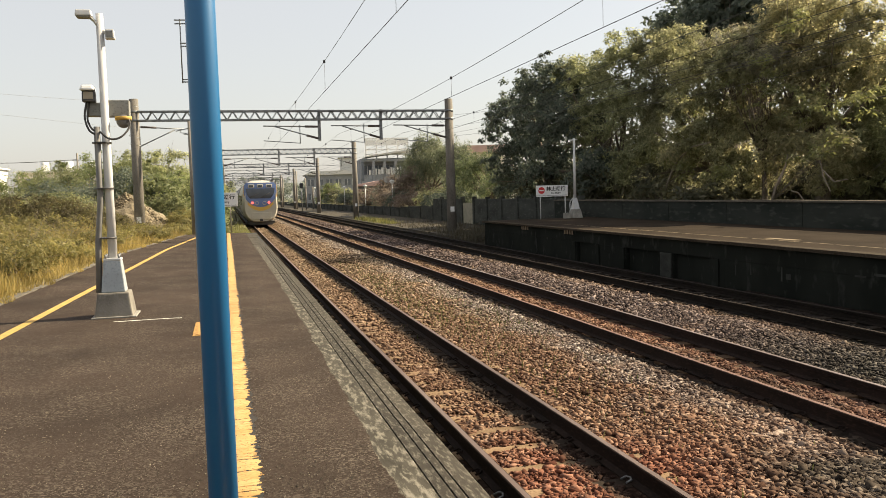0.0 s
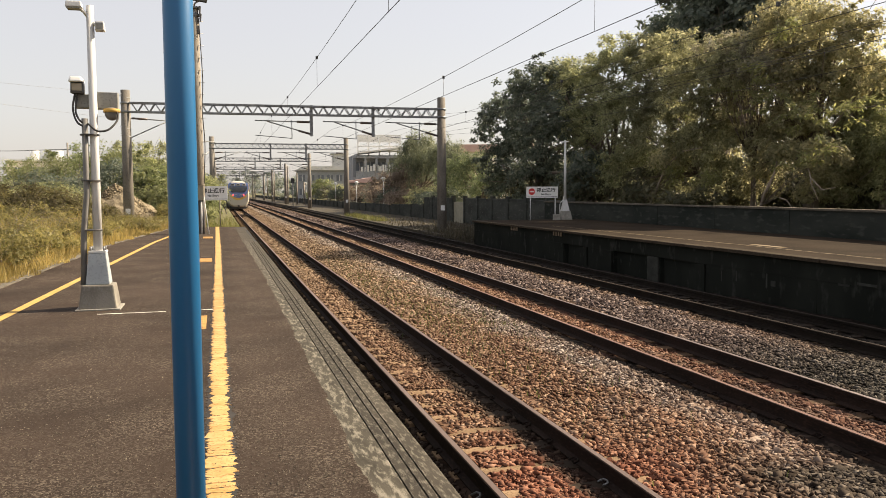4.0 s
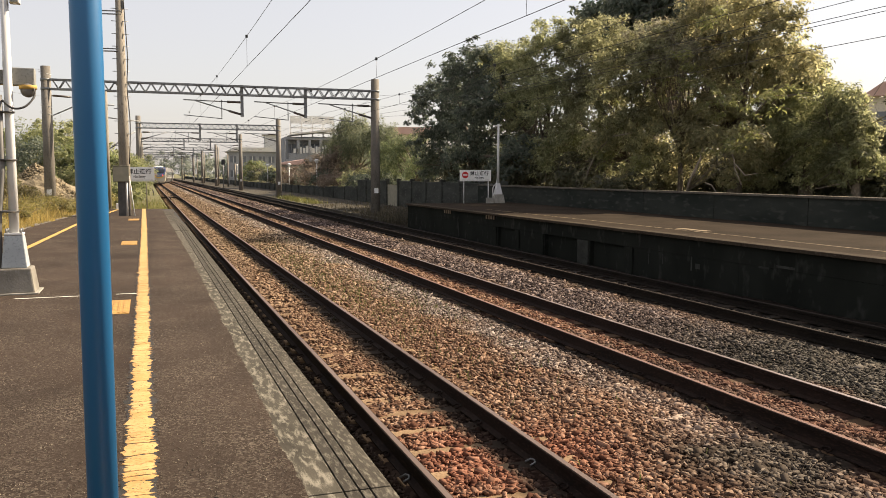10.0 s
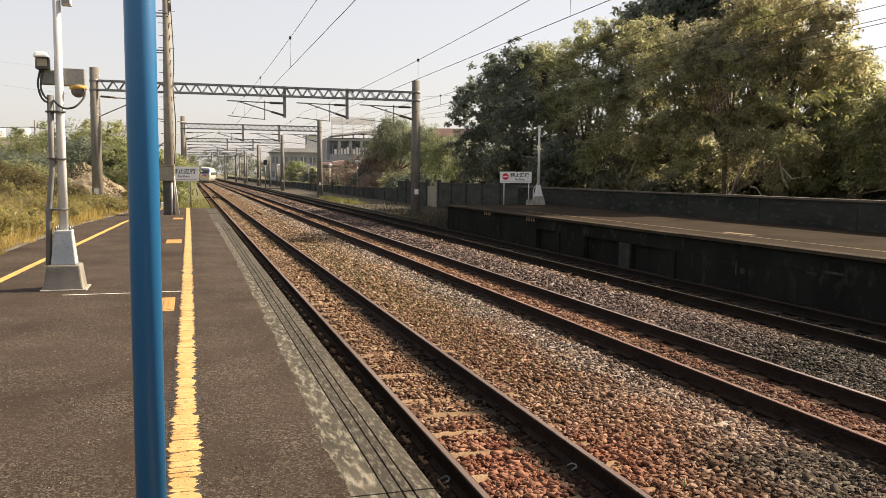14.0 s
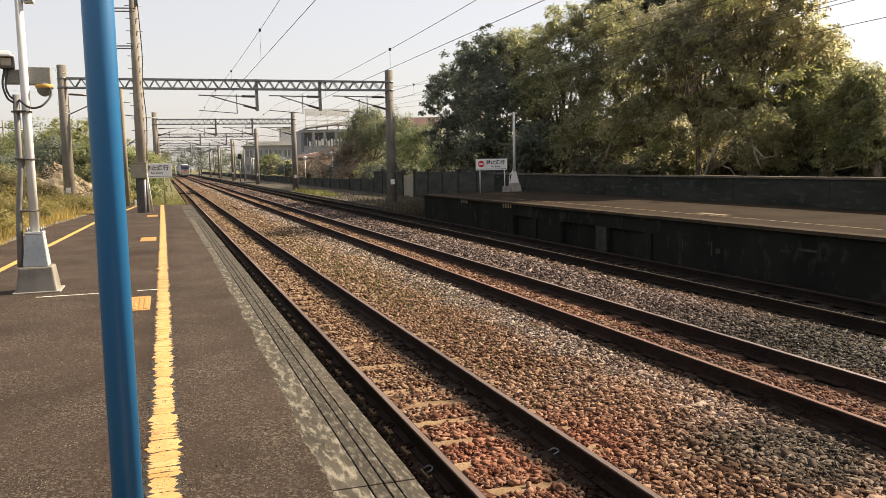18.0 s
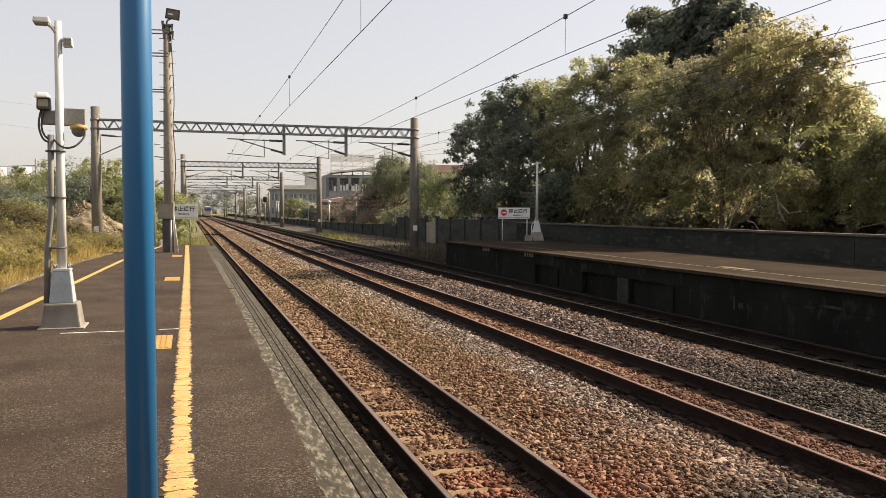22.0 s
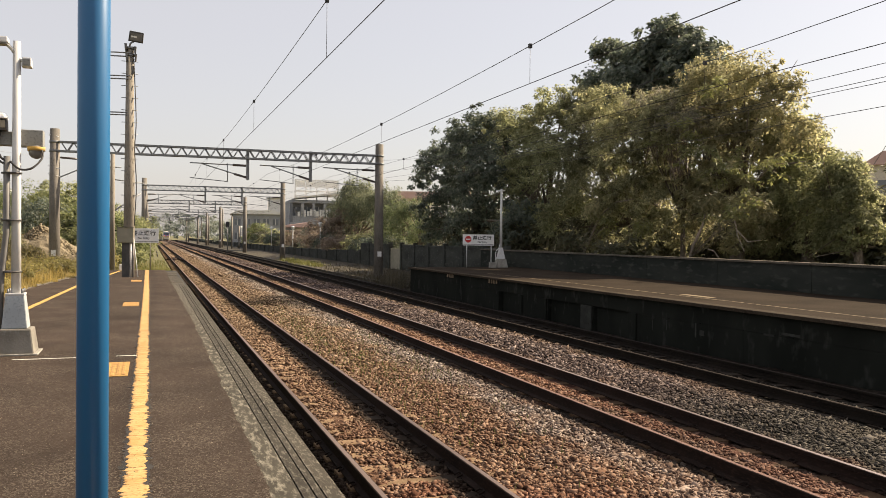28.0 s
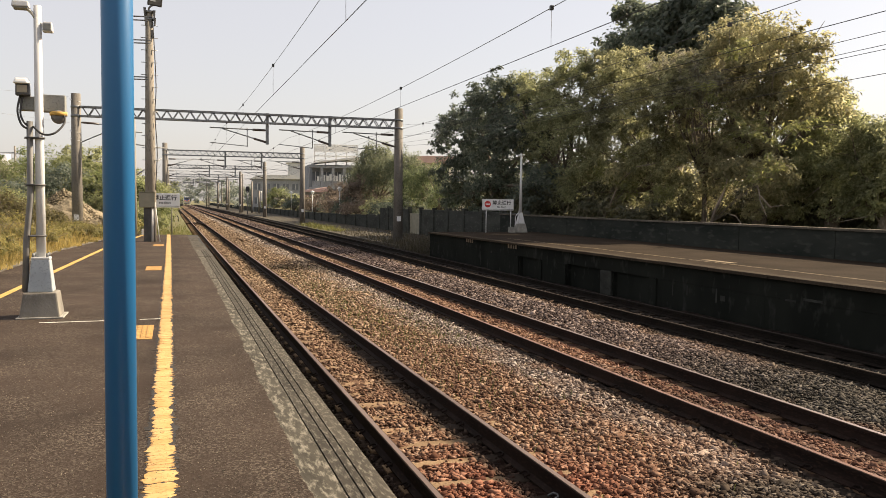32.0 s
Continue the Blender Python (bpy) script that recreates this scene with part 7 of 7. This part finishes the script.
def car(T, cab):
    """One railway car from its cab or inner end at y = 0 forwards to y = 20, standing on z = 0."""
    t = thing("train_car", "pale electric train cab with blue windscreen mask, red tail lights" if cab else "pale grey electric train car with a dark window band", "train", "cars of the train")
    bm = B()
    st = ((-0.9, 1.0), (-0.80, 0.72), (-0.55, 0.45), (-0.1, 0.22), (0.5, 0.08), (1.2, 0.0), (19.6, 0.0)) if cab else ((0.0, 0.0), (19.6, 0.0))
    rings = [[bm.verts.new((x, y, z)) for x, z in section(k)] for y, k in st]
    for a, b in zip(rings, rings[1:]):
        for i in range(28):
            f = bm.faces.new((a[i], a[(i + 1) % 28], b[(i + 1) % 28], b[i]))
            f.smooth = True
    bm.faces.new(rings[0])
    bm.faces.new(rings[-1][::-1])
    bmesh.ops.recalc_face_normals(bm, faces=bm.faces[:])
    body = part("body", bm, T["front"] if cab else T["body"], t)
    part("underframe", box(B(), -1.15, 1.15, 0.4, 19.2, 0.18, 0.40), T["under"], t)
    for y in (3.0, 16.6):
        b = part("bogie", box(B(), -1.05, 1.05, y - 1.3, y + 1.3, 0.25, 0.55, 0.05), T["under"], t)
        for dy in (-1.05, 1.05):
            for x in (-HALF, HALF):
                part("wheel", tube(B(), [(x - 0.06, y + dy, 0.43), (x + 0.06, y + dy, 0.43)], 0.43, 20), T["under"], b)
    part("roof_unit", box(B(), -0.75, 0.75, 2.6, 6.0, 3.5, 3.82, 0.08), T["roof"], t, "grey roof unit")
    part("roof_unit", box(B(), -0.75, 0.75, 12.0, 15.4, 3.5, 3.82, 0.08), T["roof"], t, "grey roof unit")
    for s in (-1, 1):
        part("window_band", box(B(), min(s * 1.40, s * 1.435), max(s * 1.40, s * 1.435), 2.6, 19.0, 1.75, 2.55), T["screen"], t, "dark window band")
        for k in range(8):
            part("window", box(B(), min(s * 1.43, s * 1.447), max(s * 1.43, s * 1.447), 3.2 + k * 1.95, 4.6 + k * 1.95, 1.85, 2.45), T["glass"], t)
        part("stripe", box(B(), min(s * 1.41, s * 1.437), max(s * 1.41, s * 1.437), 1.2, 19.4, 1.05, 1.20), T["roof"], t, "dull grey stripe")
    if cab:
        cab_face(T, t)
    return t


def cab_y(x, z):
    """Where the cab's end skin lies for a place on its face."""
    u = min(1.0, max(abs(x) / 1.42, abs(z - 2.0) / 1.75)) ** 6
    return -0.905 + 0.16 * u


def cab_panel(T, outline, lift, material, name, t, label=""):
    """A panel laid over the cab's end, from an outline in x, z."""
    bm = B()
    cx, cz = sum(p[0] for p in outline) / len(outline), sum(p[1] for p in outline) / len(outline)
    prev = None
    for q in (0.02, 0.35, 0.65, 0.85, 1.0):
        ring = [bm.verts.new((cx + (x - cx) * q, cab_y(cx + (x - cx) * q, cz + (z - cz) * q) - lift, cz + (z - cz) * q)) for x, z in outline]
        if prev:
            for i in range(len(ring)):
                f = bm.faces.new((prev[i], prev[(i + 1) % len(ring)], ring[(i + 1) % len(ring)], ring[i]))
                f.smooth = True
        else:
            bm.faces.new(ring)
        prev = ring
    return part(name, bm, material, t, label)


def arc(cx, cz, rx, rz, a0, a1, n=14):
    return [(cx + rx * math.cos(radians(a0 + (a1 - a0) * k / n)), cz + rz * math.sin(radians(a0 + (a1 - a0) * k / n))) for k in range(n + 1)]


def cab_face(T, t):
    cab_panel(T, arc(0, 2.85, 1.38, 1.58, 172, 368, 24) + [(1.32, 3.36), (-1.32, 3.36)], 0.02, T["yellow"], "yellow_band", t, "yellow band round the windscreen mask")
    cab_panel(T, arc(0, 2.85, 1.32, 1.27, 176, 364, 22) + [(1.29, 3.34), (1.10, 3.56), (-1.10, 3.56), (-1.29, 3.34)], 0.05, T["blue"], "windscreen_mask", t, "blue windscreen mask")
    cab_panel(T, [(-1.16, 3.10), (-1.06, 2.58), (-0.80, 2.28), (0.80, 2.28), (1.06, 2.58), (1.16, 3.10)], 0.08, T["screen"], "windscreen", t, "dark windscreen")
    for x in (-0.72, 0.0, 0.72):
        r = part("upper_lamp", box(B(), x - 0.24, x + 0.24, -0.99, -0.8, 3.15, 3.42, 0.06), T["front"], t, "pale lamp surround")
        part("lens", box(B(), x - 0.17, x + 0.17, -1.0, -0.985, 3.20, 3.37, 0.004), T["screen"], r, "dark lamp lens")
    for x in (-0.66, 0.66):
        part("tail_lamp", tube(B(), [(x, -1.01, 1.93), (x, -0.8, 1.93)], 0.11, 14), T["tail"], t, "glowing red tail lamp")
    for x in (-0.30, 0.30):
        r = part("head_lamp", tube(B(), [(x, -1.005, 1.90), (x, -0.8, 1.90)], 0.16, 14), T["front"], t, "pale lamp surround")
        part("lens", tube(B(), [(x, -1.015, 1.90), (x, -1.0, 1.90)], 0.115, 14), T["blue"], r, "unlit head lamp lens")
    for x0, x1 in ((-0.9, 0.1), (0.05, 0.95)):
        part("wiper", tube(B(), [(x0, -1.0, 2.34), (x1 - 0.2, -1.0, 2.72)], 0.018, 6), T["under"], t)
    part("coupler_cover", box(B(), -0.80, 0.80, -0.95, -0.90, 0.58, 1.14, 0.02), T["front"], t)
    part("obstacle_guard", box(B(), -0.95, 0.95, -0.62, -0.2, 0.10, 0.44, 0.04), T["under"], t, "dark obstacle guard")
    part("coupler", box(B(), -0.12, 0.12, -1.0, -0.6, 0.42, 0.62, 0.02), T["under"], t)


def train():
    T = train_materials()
    cars = [car(T, True)]
    mid = car(T, False)
    cars += [mid] + [copy_thing(mid, Matrix()) for _ in range(2)]
    return cars


east_trees()
middle_trees()
west_growth()
distance()
ballast()
loose_stones(BED_OB)
CARS = train()


def motions():
    """The train leaves: along the first track, over the crossover, away down the second."""
    rows = [[] for _ in CARS]
    t = 0.0
    while t <= 32.01:
        tail = 70.5 + 10.7 * t
        for k in range(len(CARS)):
            y0 = tail + 20.0 * k
            a, b = Vector((line_x(y0 + 3), y0 + 3, 0)), Vector((line_x(y0 + 16.6), y0 + 16.6, 0))
            yaw = math.degrees(math.atan2(-(b.x - a.x), b.y - a.y))
            rows[k].append((t, pose(a.x + 3 * math.sin(radians(yaw)), a.y - 3 * math.cos(radians(yaw)), ZR + 0.004, 0, 0, yaw)))
        t += 1.0
    for ob, r in zip(CARS, rows):
        walk(ob, r)


motions()
